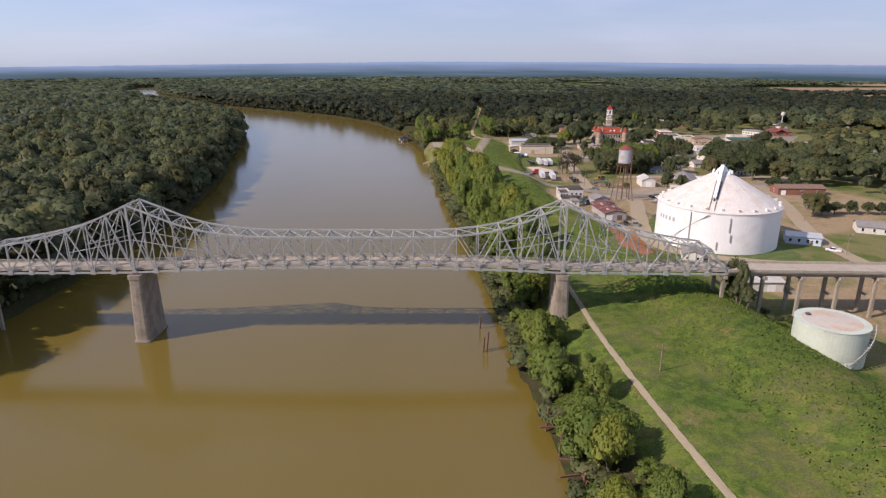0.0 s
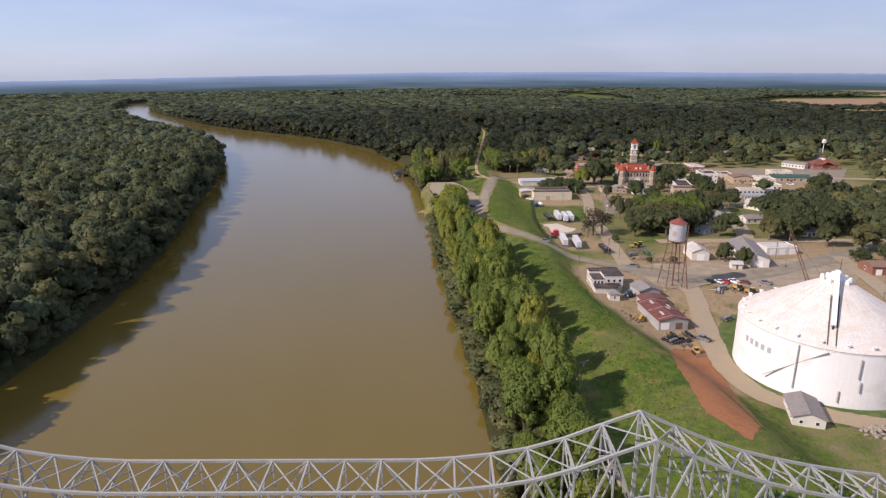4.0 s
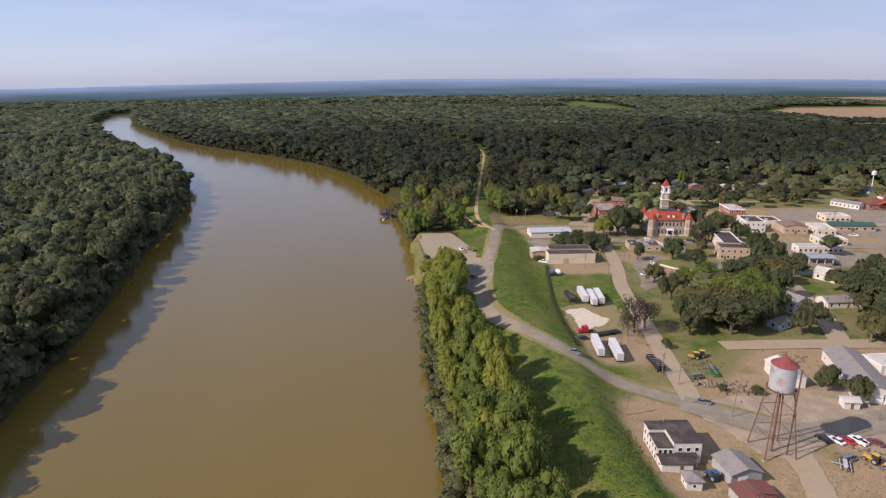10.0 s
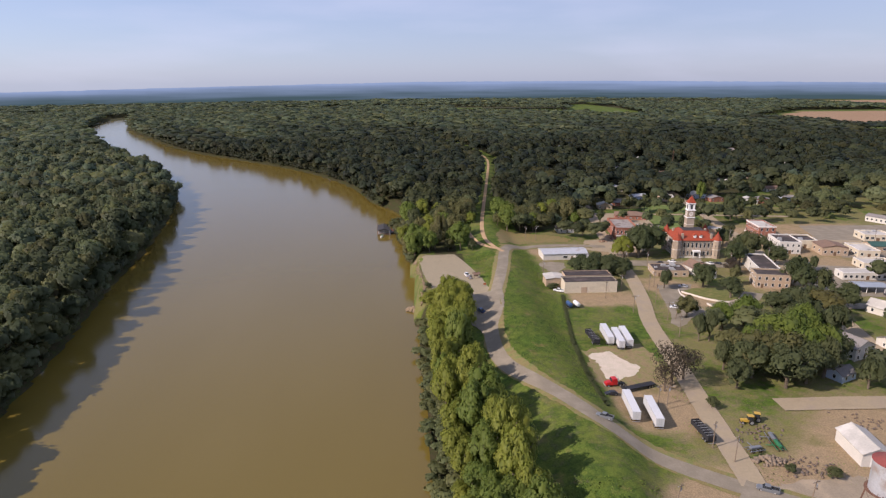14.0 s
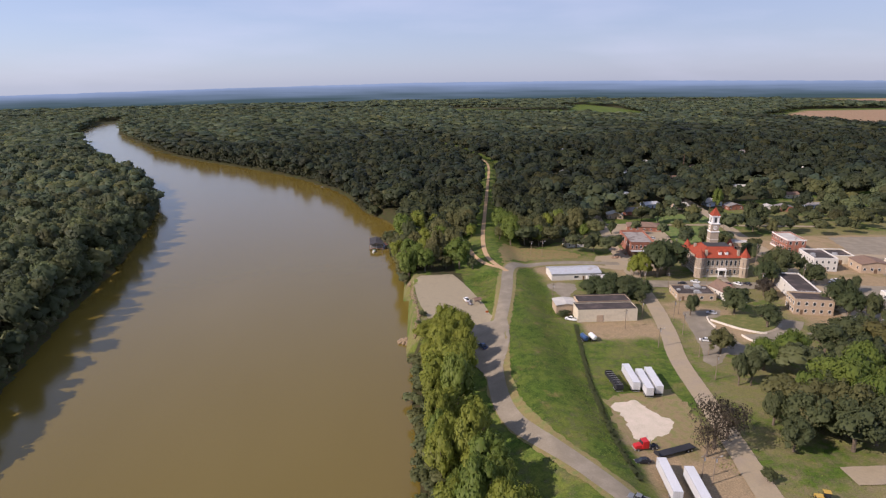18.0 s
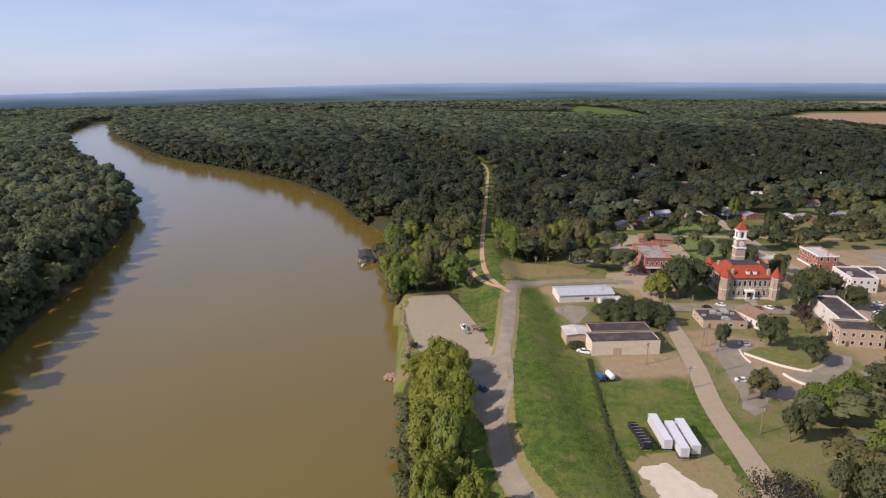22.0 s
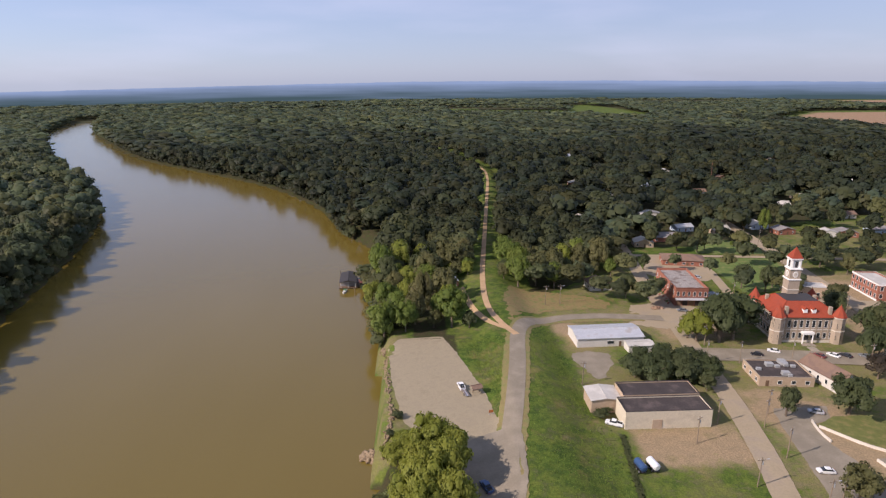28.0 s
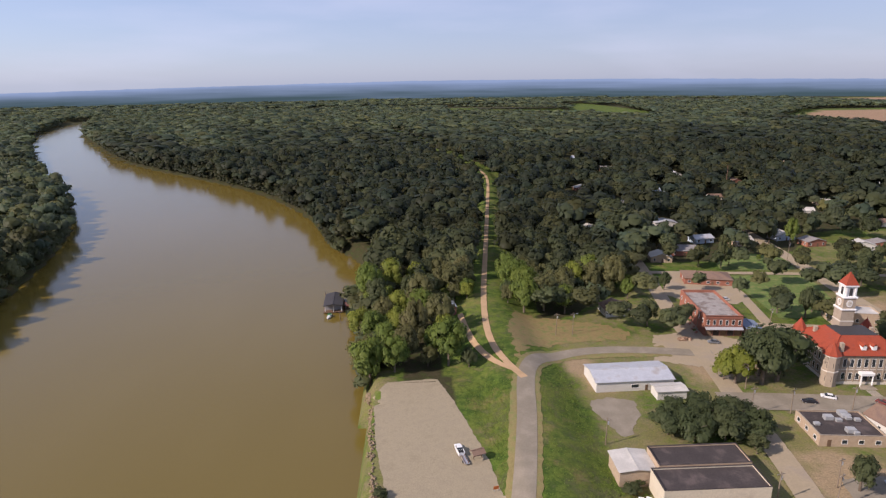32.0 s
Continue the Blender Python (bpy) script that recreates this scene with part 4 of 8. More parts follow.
grove([(135.5, 503, 9.5, 1.1), (156, 503, 12.5, 1.1, "dark"), (162.7, 487.5, 10, 1.6, "dark"), (130, 463, 9.5, 1.15, "olive"), (139, 448, 12, 1.25, "bank"), (150.5, 452, 13, 1.3, "bank"), (182, 525, 9, 1.0, "dry"), (146.2, 349.5, 9, 1.25), (151, 342.5, 8.5, 1.2)])
for x0, y0, h in ((124.2, 437.5, 13), (128.3, 437.0, 14)):
    tree(x0, y0, h, 0.8, 5, None, "slender dark pine beside a dirt drive")
# the big clipped-looking clump behind the warehouse
for i in range(9):
    tree(97 + i * 3.1, 531 + 4.5 * math.sin(i * 2.1), 9.6 + 1.3 * math.sin(i * 0.39), 1.15, 7 + i % 2, "dark", "broad rounded dark green bush beside a warehouse", name="bush")
tree(77, 505, 3.5, 1.4, 7, label="low green brush at the levee's foot", name="shrub")
tree(80, 509, 3.0, 1.4, 8, label="low green brush at the levee's foot", name="shrub")
for x0, y0, h, w0 in ((90.5, 157, 13, 0.38), (91.5, 160, 13.5, 0.38), (91, 164, 13, 0.45), (90, 158, 8, 0.8), (92, 162, 8, 0.8), (91, 154, 7, 0.8), (90, 160, 5, 1.1), (92, 165, 5, 1.0)):
    tree(x0, y0, h, w0, 1, label="tall mass of green vines on a bridge column", name="vine_mass")
for x0, y0 in ((100, 160), (105, 156), (98, 152)):
    tree(x0, y0, 2.5, 1.3, 8, label="low bush beside the viaduct", name="shrub")
# the wooded blocks east of the yards
x, y = scatter(215, 325, 365, 482, 9.5)
k = inside_poly(x, y, [(222, 350), (345, 326), (362, 474), (264, 480), (234, 464), (218, 440), (228, 406), (242, 392)])
lane_y = np.interp(x, [160, 205, 260, 330, 430], [333, 355, 385, 420, 470])
k &= (np.abs(y - lane_y) > 10) & (np.abs(y - (462 - 0.15 * (x - 280))) > 7)
forest("east_grove", np.stack([x[k], y[k]], 1), T_TOWN, 15, 6.0, "dense shade trees over the blocks east of the yards", 0.28, 0.46, 1.1, 0.3, 0.9, 0.2)
# residential streets among trees north and east of the square
BLOCK = [(146, 642), (168, 612), (214, 604), (256, 606), (262, 690), (266, 728), (226, 732), (200, 716), (176, 700), (150, 694)]
x, y = scatter(120, 640, 620, 1150, 13.0)
d = np.random.default_rng(3).uniform(size=len(x))
clear = np.ones(len(x), bool)
for hx, hy in HOUSES:
    clear &= ~sight_clearing(x, y, hx, hy)
k = clear & ~inside_poly(x, y, BLOCK) & (wooded(x, y, 3) | inside_poly(x, y, TOWN)) & (d < np.where(y > 690, 0.82, 0.45)) & ~((x > 195) & (x < 330) & (y < 690)) & ~((x > 120) & (x < 250) & (y < 690)) & ~((x > 330) & (x < 420) & (y < 680))
forest("town_trees", np.stack([x[k], y[k]], 1), T_TOWN, 16, 6.9, "shade trees between small-town houses", 0.3, 0.5, 1.25, 0.35, 0.8, 0.6)
for x0, y0, h, w, tone, lab in ((146, 656, 10, 1.15, "dark", "dense rounded green tree beside a lot"), (181, 694, 13, 0.75, "olive", ""), (192, 690, 16, 0.8, None, ""), (198, 693, 13, 0.7, "olive", ""), (184, 622, 14, 0.95, "dark", ""), (193, 616, 15, 0.9, None, ""), (200, 622, 12, 0.9, "dark", ""),
                                (246, 654, 17, 0.9, "dark", ""), (255, 662, 18, 0.85, None, ""), (252, 640, 13, 0.9, "olive", ""), (231, 716, 7, 0.95, "olive", ""), (219, 700, 4.5, 1.0, "bank", ""), (152, 704, 12, 1.1, "olive", ""), (258, 684, 14, 0.9, None, ""), (170, 727, 15, 0.9, "olive", ""), (214, 728, 13, 0.9, None, ""), (246, 736, 17, 0.85, None, ""), (258, 734, 18, 0.8, "bank", ""), (121, 612, 13, 0.95, None, "")):
    tree(x0, y0, h, w, None, tone, lab)
# trees by the landing and along the levee track, denser to the north, where the forest tint is darkened for cloud shade
stand = []
for n in range(9000):
    x0, y0 = tree_rng.uniform(-55, 128), tree_rng.uniform(574, 668)
    track = float(np.interp(y0, [566, 572, 585, 600, 618, 640], [52, 47, 42, 38, 34, 36]))
    lev = float(np.interp(y0, [570, 605, 660, 715, 800], [56, 51, 56, 63, 74]))
    if x0 > 60 and y0 < 626 or (x0 > 96 and y0 < 645) or -7 < x0 - lev < 10 or track - 3 < x0 < lev + 1 and y0 < 640:
        continue
    if abs(x0 - 37.5) < 6 and 612 < y0 < 634:
        continue
    big = tree_rng.random()
    r0 = 7.6 if big > 0.55 else 6.0 if big > 0.2 else 4.0
    if any((x0 - a) ** 2 + (y0 - b) ** 2 < (0.66 * (r0 + c)) ** 2 for a, b, c in stand) or any(abs(x0 - a) < 9 and b - 16 < y0 < b + 8 for a, b in HOUSES):
        continue
    if float(land([x0], [y0])[1][0]) < (4.0 if y0 > 636 else 0.5) or not -62 < x0 < 130:
        continue
    stand.append((x0, y0, r0))
    h = {7.6: tree_rng.uniform(17, 21), 6.0: tree_rng.uniform(13, 17), 4.0: tree_rng.uniform(8, 11)}[r0]
    pick = tree_rng.random()
    tone = "gold" if pick < 0.16 else "bank" if pick < 0.44 else "olive" if pick < 0.82 else None if pick < 0.94 else "dark"
    tree(x0, y0, h, r0 * 2.45 / h, tree_rng.randrange(4), tone, {"gold": "yellow-green leafy tree by the landing", "bank": "leafy green tree by the landing"}.get(tone, ""))
x, y = scatter(-90, 664, 130, 790, 8.0)
k = wooded(x, y, 3.0)
forest("landing_woods", np.stack([x[k], y[k]], 1), T_NEAR, 17, 6.4, "mixed green trees standing along the water beyond the landing", 0.3, 0.45, 0.72, 0.3, 0.6, 0.4)

# ---- roads, tracks and yards ----
from mathutils.geometry import delaunay_2d_cdt

M_ASPH = mat("worn_asphalt", (0.212, 0.180, 0.130), 0.9, var=0.12, scale=1.0, bump=0.1, second=(0.232, 0.198, 0.146), amount=0.6)
M_STREET = mat("dusty_street", (0.312, 0.250, 0.160), 0.95, var=0.10, scale=0.8, bump=0.1, second=(0.275, 0.222, 0.156), amount=0.6)
M_SANDY = mat("sandy_track", (0.40, 0.272, 0.145), 0.95, var=0.2, scale=1.5, bump=0.2, second=(0.38, 0.25, 0.14), amount=0.5)
M_GRAVEL = mat("pale_gravel", (0.290, 0.241, 0.156), 0.95, var=0.18, scale=1.5, bump=0.15, second=(0.246, 0.204, 0.134), amount=0.6)
M_SAND = mat("white_sand", (0.50, 0.43, 0.33), 0.95, var=0.15, scale=1.5, bump=0.2, second=(0.5, 0.42, 0.33), amount=0.5)
M_CLAY = mat("red_clay", (0.27, 0.118, 0.048), 0.95, var=0.25, scale=1.2, bump=0.3, second=(0.205, 0.085, 0.037), amount=0.5)
GZ = gz.reshape(nv, nu)


def grid_z(x, y):
    i = np.clip(np.searchsorted(gx, x) - 1, 0, nu - 2)
    j = np.clip(np.searchsorted(gy, y) - 1, 0, nv - 2)
    a, b = (x - gx[i]) / (gx[i + 1] - gx[i]), (y - gy[j]) / (gy[j + 1] - gy[j])
    return GZ[j, i] * (1 - a) * (1 - b) + GZ[j, i + 1] * a * (1 - b) + GZ[j + 1, i] * (1 - a) * b + GZ[j + 1, i + 1] * a * b


LIFT = [0.03]


def road(name, points, width, material, label, lift=0.05, ragged=0.0, category="road"):
    p = along(points, 1.6)
    t = np.stack([np.gradient(p[:, 0]), np.gradient(p[:, 1])], 1)
    t /= np.linalg.norm(t, axis=1, keepdims=True)
    cols = np.linspace(-0.5, 0.5, 7)
    w = p[:, 2:3] if p.shape[1] > 2 else np.full((len(p), 1), width)
    w = w * (1 + ragged * rng.uniform(-1, 1, (len(p), 1)))
    X, Y = p[:, :1] + t[:, 1:] * cols * w, p[:, 1:2] - t[:, :1] * cols * w
    LIFT[0] += 0.006
    Z = (grid_z(X.ravel(), Y.ravel()) + LIFT[0]).reshape(X.shape)
    q = np.arange(X.size).reshape(X.shape)
    f = np.stack([q[:-1, :-1], q[:-1, 1:], q[1:, 1:], q[1:, :-1]], -1).reshape(-1, 4)
    return tagged(new(name, fast_mesh(name, np.stack([X, Y, Z], -1).reshape(-1, 3), f, material, True)), label, category, kind="structure")


def patch(name, poly, material, label, lift=0.04, step=1.5, rough=0.5):
    """A yard or lot laid on the land, with an uneven rim."""
    p = np.array(poly, float)
    c = np.vstack([p, p[:1]])
    s = np.r_[0, np.cumsum(np.hypot(*np.diff(c, axis=0).T))]
    t = np.arange(0, s[-1] - step * 0.5, step)
    rim = np.stack([np.interp(t, s, c[:, 0]), np.interp(t, s, c[:, 1])], 1) + rng.normal(0, rough * 0.5, (len(t), 2))
    a, b = np.meshgrid(np.arange(p[:, 0].min(), p[:, 0].max(), 2.6), np.arange(p[:, 1].min(), p[:, 1].max(), 2.6))
    k = inside_poly(a.ravel(), b.ravel(), rim)
    pts = np.vstack([rim, np.stack([a.ravel()[k], b.ravel()[k]], 1)])
    n = len(rim)
    v, _, f, *_ = delaunay_2d_cdt([Vector(q) for q in pts], [(i, (i + 1) % n) for i in range(n)], [], 1, 1e-4)
    V = np.array([q[:] for q in v])
    LIFT[0] += 0.006
    Z = grid_z(V[:, 0], V[:, 1]) + LIFT[0]
    F = np.array([q for q in f if len(q) == 3])
    return tagged(new(name, fast_mesh(name, np.c_[V, Z], F, material, True)), label, "yard", kind="structure")

patch("lot_landing", [(8, 557), (12, 565), (29, 567), (34, 552), (42, 520), (44, 503), (50, 503), (47, 480), (36, 478), (26, 484), (15, 503), (10, 530)], M_GRAVEL, "pale gravel parking lot at the boat landing", rough=0.3)
patch("yard_trailers", [(74, 430), (86, 434), (99, 436), (101, 424), (99, 405), (92, 398), (76, 400), (73, 412)], mat("scuffed_turf", (0.24, 0.18, 0.09), 0.95, var=0.35, scale=2.2, bump=0.3, second=(0.15, 0.145, 0.05), amount=0.7), "scuffed earth and thin grass behind parked trailers", rough=1.6)
patch("lot_sandy", [(75, 426), (79, 428), (84, 430), (87, 422.5), (92, 417), (91, 412), (86, 408), (80, 405), (76, 407), (77.5, 413), (76, 419)], M_SAND, "spill of pale sand in a truck yard", 0.05, rough=1.3)
patch("yard_clay", [(87, 262), (98, 262), (96, 250), (92, 232), (86, 208), (79, 200), (74, 212), (77, 236), (81, 252)], M_CLAY, "freshly graded strip of red clay", 0.12, rough=0.5)
patch("yard_white_building", [(78.5, 546), (79.5, 552), (86, 553.5), (94, 551), (93, 542), (90, 538.5), (86, 531), (83, 530.5), (81, 539)], M_ASPH, "worn paved yard beside a white building", 0.03, rough=0.6)
patch("lot_corner", [(112, 579), (124, 574), (150, 572), (157, 590), (142, 606), (120, 602)], M_STREET, "broad dusty crossing before a brick store", 0.03, rough=0.9)
patch("lot_square", [(124.5, 466), (131.5, 500), (134, 508), (152, 508), (148, 500), (141, 498), (139.5, 489), (143, 470), (150, 462), (146, 458), (132, 462), (127, 455), (122, 452), (120.5, 457)], M_ASPH, "old grey asphalt lot and drive", 0.04, rough=0.3)
patch("lot_ramp", [(147.5, 480), (153.5, 466), (163, 473), (176, 484), (182, 492), (174, 496), (166, 486), (158.5, 480.5)], M_ASPH, "asphalt ramp up to a walled parking lot", 0.04, rough=0.2)
patch("lawn_square", [(141.5, 497), (149, 486), (156, 481), (164, 484), (170, 492), (164, 502), (150, 502)], mat("mown_town_lawn", (0.125, 0.135, 0.036), 0.95, var=0.25, scale=2, bump=0.3, second=(0.16, 0.14, 0.05)), "mown lawn inside a low white wall", 0.04, rough=0.2)
M_LAWN = mat("watered_lawn", (0.105, 0.150, 0.034), 0.95, var=0.22, scale=2, bump=0.3, second=(0.145, 0.150, 0.048))
patch("lawn_block", [(187, 676), (230, 673), (224, 650), (216, 626), (206, 615), (182, 616), (184, 640)], M_LAWN, "broad mown lawn on a street corner", 0.03, rough=0.4)
patch("lawn_north", [(190, 686), (230, 682), (238, 706), (214, 720), (196, 708)], M_LAWN, "sunlit green lawn before small houses", 0.03, rough=0.4)
patch("lot_hall", [(144, 650), (157, 686), (180, 684), (180, 640), (172, 634), (150, 640)], M_STREET, "pale paved lot round a low brown building", 0.03, rough=0.4)
patch("lot_stores", [(216, 512), (222, 535), (262, 528), (258, 512), (300, 505), (310, 560), (262, 600), (330, 600), (330, 500), (262, 480), (214, 488)], M_ASPH, "wide worn asphalt lot among stores", 0.03)
patch("lot_market", [(264, 551), (339, 551), (399, 630), (287, 634)], M_ASPH, "grey asphalt lot round a market", 0.03, rough=0.8)
patch("yard_mown", [(59, 572), (66, 590), (84, 597), (108, 599), (112, 606), (100, 616), (84, 622), (66, 627), (60, 604)], mat("dry_mown_grass", (0.21, 0.155, 0.062), 0.95, var=0.3, scale=2, bump=0.3, second=(0.125, 0.125, 0.038), amount=0.6), "dry brown mown ground by the road bend", 0.04, rough=1.4)
patch("yard_tank", [(60 + 40, 228), (112, 216), (136, 210), (150, 222), (152, 258), (140, 282), (118, 288), (104, 272)], mat("tank_yard_grass", (0.075, 0.11, 0.025), 0.95, var=0.3, scale=2, bump=0.3, second=(0.10, 0.11, 0.035)), "grass round a storage tank", 0.03)
patch("lot_junction", [(94.6, 343), (109, 347), (128, 348), (148, 352), (165, 350), (191, 354), (202, 332), (172, 304), (153, 306), (141.7, 312), (128, 321), (113, 312), (104, 316), (98, 333)], mat("dusty_pavement", (0.265, 0.215, 0.15), 0.95, var=0.14, scale=1.0, bump=0.1, second=(0.31, 0.245, 0.165), amount=0.6), "wide dusty paved yard at the street junction", rough=0.9)
M_VERGE = mat("dry_mown_verge", (0.205, 0.165, 0.065), 0.95, var=0.3, scale=2, bump=0.3, second=(0.13, 0.14, 0.042), amount=0.6)
road("verge_levee", [(118, 330), (104, 339), (86, 351), (66, 370), (47, 402), (38.5, 428), (42, 470), (51, 512), (58.5, 556), (62, 570), (69, 581), (81, 588), (120, 587)], 9.4, M_VERGE, "dry mown verge beside the levee road", ragged=0.1, category="verge")
LIFT[0] += 0.07
road("road_levee", [(118, 330), (104, 339), (96, 344), (86, 351), (76, 359), (66, 370), (56, 387), (47, 402), (41, 414), (38.5, 428), (39, 450), (42, 470), (46, 490), (51, 512), (56, 538), (58.5, 556), (62, 570), (69, 581), (81, 588), (98, 590), (120, 587), (136, 583)], 6.0, M_ASPH, "narrow grey asphalt road climbing over the levee")
patch("apron_landing", [(31, 489), (36, 493), (45, 496), (50, 499), (49, 481), (47.5, 469), (41, 446), (37, 440), (34.9, 450), (31, 459), (29.5, 475)], M_ASPH, "broad worn apron where the landing meets the road", rough=0.4)
road("road_levee_top", [(59, 560), (56, 567), (53, 578), (51, 590), (51, 610), (54, 645), (61, 700), (77, 830), (96, 985), (95, 1040), (89, 1080)], 2.7, M_SANDY, "sandy gravel track along the levee crest", ragged=0.06)
road("road_landing_track", [(57, 565), (50.6, 572.3), (46.5, 584), (43.5, 597), (41.4, 625)], 2.4, M_SANDY, "curved sandy track down to a cabin", ragged=0.08)
road("road_town", [(98, 345), (99, 352), (101, 370), (104, 395), (108, 428), (111, 459), (117, 480), (121, 500), (124, 517), (127, 545), (130, 565), (133, 590), (136, 620), (143, 660), (152, 720)], 7.2, M_STREET, "dusty tan town street", ragged=0.03)
road("road_square", [(122, 549), (150, 546), (185, 541), (230, 533), (300, 520), (420, 500)], 11.0, M_ASPH, "street in front of the courthouse")
road("road_main", [(94, 344), (108, 333), (120, 325), (138, 327), (160, 333), (205, 355), (260, 385), (330, 420), (430, 470)], 10.0, M_ASPH, "grey asphalt street past the yards")
road("road_back", [(115, 318), (113, 305), (108, 290), (102, 268), (97, 246), (100, 228), (125, 214), (160, 205), (230, 195)], 7.5, M_STREET, "pale dirt lane by the storage tank", ragged=0.1)
road("road_east", [(205, 355), (190, 300), (172, 250), (166, 215), (172, 150), (180, 60)], 7.0, M_STREET, "tan road past the storage tank", ragged=0.04)
road("road_second", [(128, 386), (160, 386), (205, 384), (250, 380)], 8.0, M_STREET, "shaded side street", ragged=0.04)
road("road_third", [(175, 476), (215, 473), (280, 462), (360, 450)], 8.0, M_ASPH, "town cross street")
road("road_fifth", [(146, 685), (168, 682), (200, 679), (237, 674), (300, 664)], 4.6, M_STREET, "narrow pale cross street between lawns", ragged=0.03)
road("lane_lawn", [(184, 680), (182, 655), (177, 630), (172, 606)], 5.0, M_STREET, "dusty lane along a lawn", ragged=0.05)
road("road_fourth", [(176, 386), (189, 418), (195, 447), (204, 480), (212, 520), (218, 560), (225, 592), (230, 640), (240, 700), (250, 790)], 8.5, M_STREET, "town street running north", ragged=0.03)
road("road_fifth", [(136, 612), (175, 606), (230, 596), (300, 585), (400, 565)], 9.0, M_STREET, "town street behind the courthouse", ragged=0.03)
road("path_bank", [(52, 60), (49, 100), (47.5, 125), (46.5, 150), (47, 170), (46.5, 200), (46, 235), (44, 262), (42.5, 280), (42, 310)], 1.5, M_GRAVEL, "worn footpath between the bank trees and the levee", ragged=0.15, category="path")

# ---- buildings ----
M_WHITE = mat("white_siding", (0.58, 0.55, 0.49), 0.7, var=0.1, scale=1.5, second=(0.56, 0.52, 0.45), amount=0.3)
M_CREAM = mat("cream_stucco", (0.58, 0.51, 0.38), 0.85, var=0.12, scale=1.5, bump=0.15, second=(0.46, 0.40, 0.30), amount=0.4)
M_TAN = mat("tan_brick", (0.42, 0.32, 0.22), 0.9, var=0.18, scale=3, bump=0.2, second=(0.34, 0.25, 0.17), amount=0.4)
M_BRICK = mat("red_brick", (0.30, 0.125, 0.08), 0.9, var=0.22, scale=3, bump=0.2, second=(0.27, 0.11, 0.07), amount=0.5)
M_DKBRICK = mat("dark_brick", (0.22, 0.10, 0.07), 0.9, var=0.2, scale=3, bump=0.2)
M_TARROOF = mat("tar_roof", (0.052, 0.042, 0.038), 0.9, var=0.25, scale=1.2, second=(0.085, 0.066, 0.058), amount=0.4)
M_GREYROOF = mat("grey_shingles", (0.22, 0.20, 0.185), 0.9, var=0.2, scale=2, second=(0.16, 0.15, 0.14), amount=0.4)
M_TIN = mat("galvanised_tin", (0.52, 0.52, 0.52), 0.45, 0.35, 0.14, 1.2, second=(0.40, 0.36, 0.32), amount=0.3)
M_RUSTROOF = mat("rusty_tin_roof", (0.175, 0.062, 0.046), 0.75, 0.0, 0.35, 2.5, second=(0.11, 0.055, 0.045), amount=0.6)
M_WHITEROOF = mat("white_roof_coating", (0.42, 0.395, 0.35), 0.75, var=0.12, scale=1.0, second=(0.5, 0.47, 0.42), amount=0.4)
M_REDROOF = mat("red_tile_roof", (0.275, 0.052, 0.022), 0.75, var=0.22, scale=2.5, bump=0.2, second=(0.215, 0.046, 0.024), amount=0.4)
M_BROWNROOF = mat("brown_shingles", (0.20, 0.13, 0.09), 0.9, var=0.2, scale=2, second=(0.15, 0.10, 0.075))
M_GREENROOF = mat("green_metal_roof", (0.035, 0.085, 0.068), 0.6, var=0.15, scale=1.5)
M_GREYWALL = mat("grey_siding", (0.33, 0.32, 0.31), 0.8, var=0.15, scale=1.5)
M_BLUEWALL = mat("pale_blue_siding", (0.45, 0.52, 0.60), 0.8, var=0.12, scale=1.5)
M_TRIM = mat("white_trim", (0.74, 0.72, 0.68), 0.6, var=0.06)
M_GLASS = mat("dark_window_glass", (0.03, 0.035, 0.04), 0.12, var=0.1, spec=0.6)
M_DOOR = mat("brown_door", (0.16, 0.10, 0.06), 0.7, var=0.15)
M_PLANT = mat("machine_grey", (0.36, 0.36, 0.35), 0.6, 0.2, 0.15)


def window(parent, x, z, w, h, face, at, name="window"):
    """A window with frame, pane and sill on a wall: face 'f', 'b', 'l' or 'r' of the house, at its outer plane."""
    def p(a0, b0, c0, a1, b1, c1):
        if face == "f":
            return B(a0, at - b1, c0, a1, at - b0, c1)
        if face == "b":
            return B(a0, at + b0, c0, a1, at + b1, c1)
        if face == "l":
            return B(at - b1, a0, c0, at - b0, a1, c1)
        return B(at + b0, a0, c0, at + b1, a1, c1)

    pane = part(name, p(x - w / 2, -0.02, z, x + w / 2, 0.03, z + h), M_GLASS, parent)
    t = 0.09
    bm = p(x - w / 2 - t, 0, z + h, x + w / 2 + t, 0.08, z + h + t)
    for q in ((x - w / 2 - t, 0, z - t, x + w / 2 + t, 0.14, z), (x - w / 2 - t, 0, z, x - w / 2, 0.08, z + h), (x + w / 2, 0, z, x + w / 2 + t, 0.08, z + h)):
        k = p(*q)
        me = bpy.data.meshes.new("tmp")
        k.to_mesh(me)
        k.free()
        bm.from_mesh(me)
        bpy.data.meshes.remove(me)
    part("frame", bm, M_TRIM, pane)
    return pane


def door(parent, x, w, h, face, at, material=None):
    a, b = (at - 0.05, at + 0.02) if face in "fl" else (at - 0.02, at + 0.05)
    q = B(x - w / 2, a, 0, x + w / 2, b, h) if face in "fb" else B(a, x - w / 2, 0, b, x + w / 2, h)
    return part("door", q, material or M_DOOR, parent)


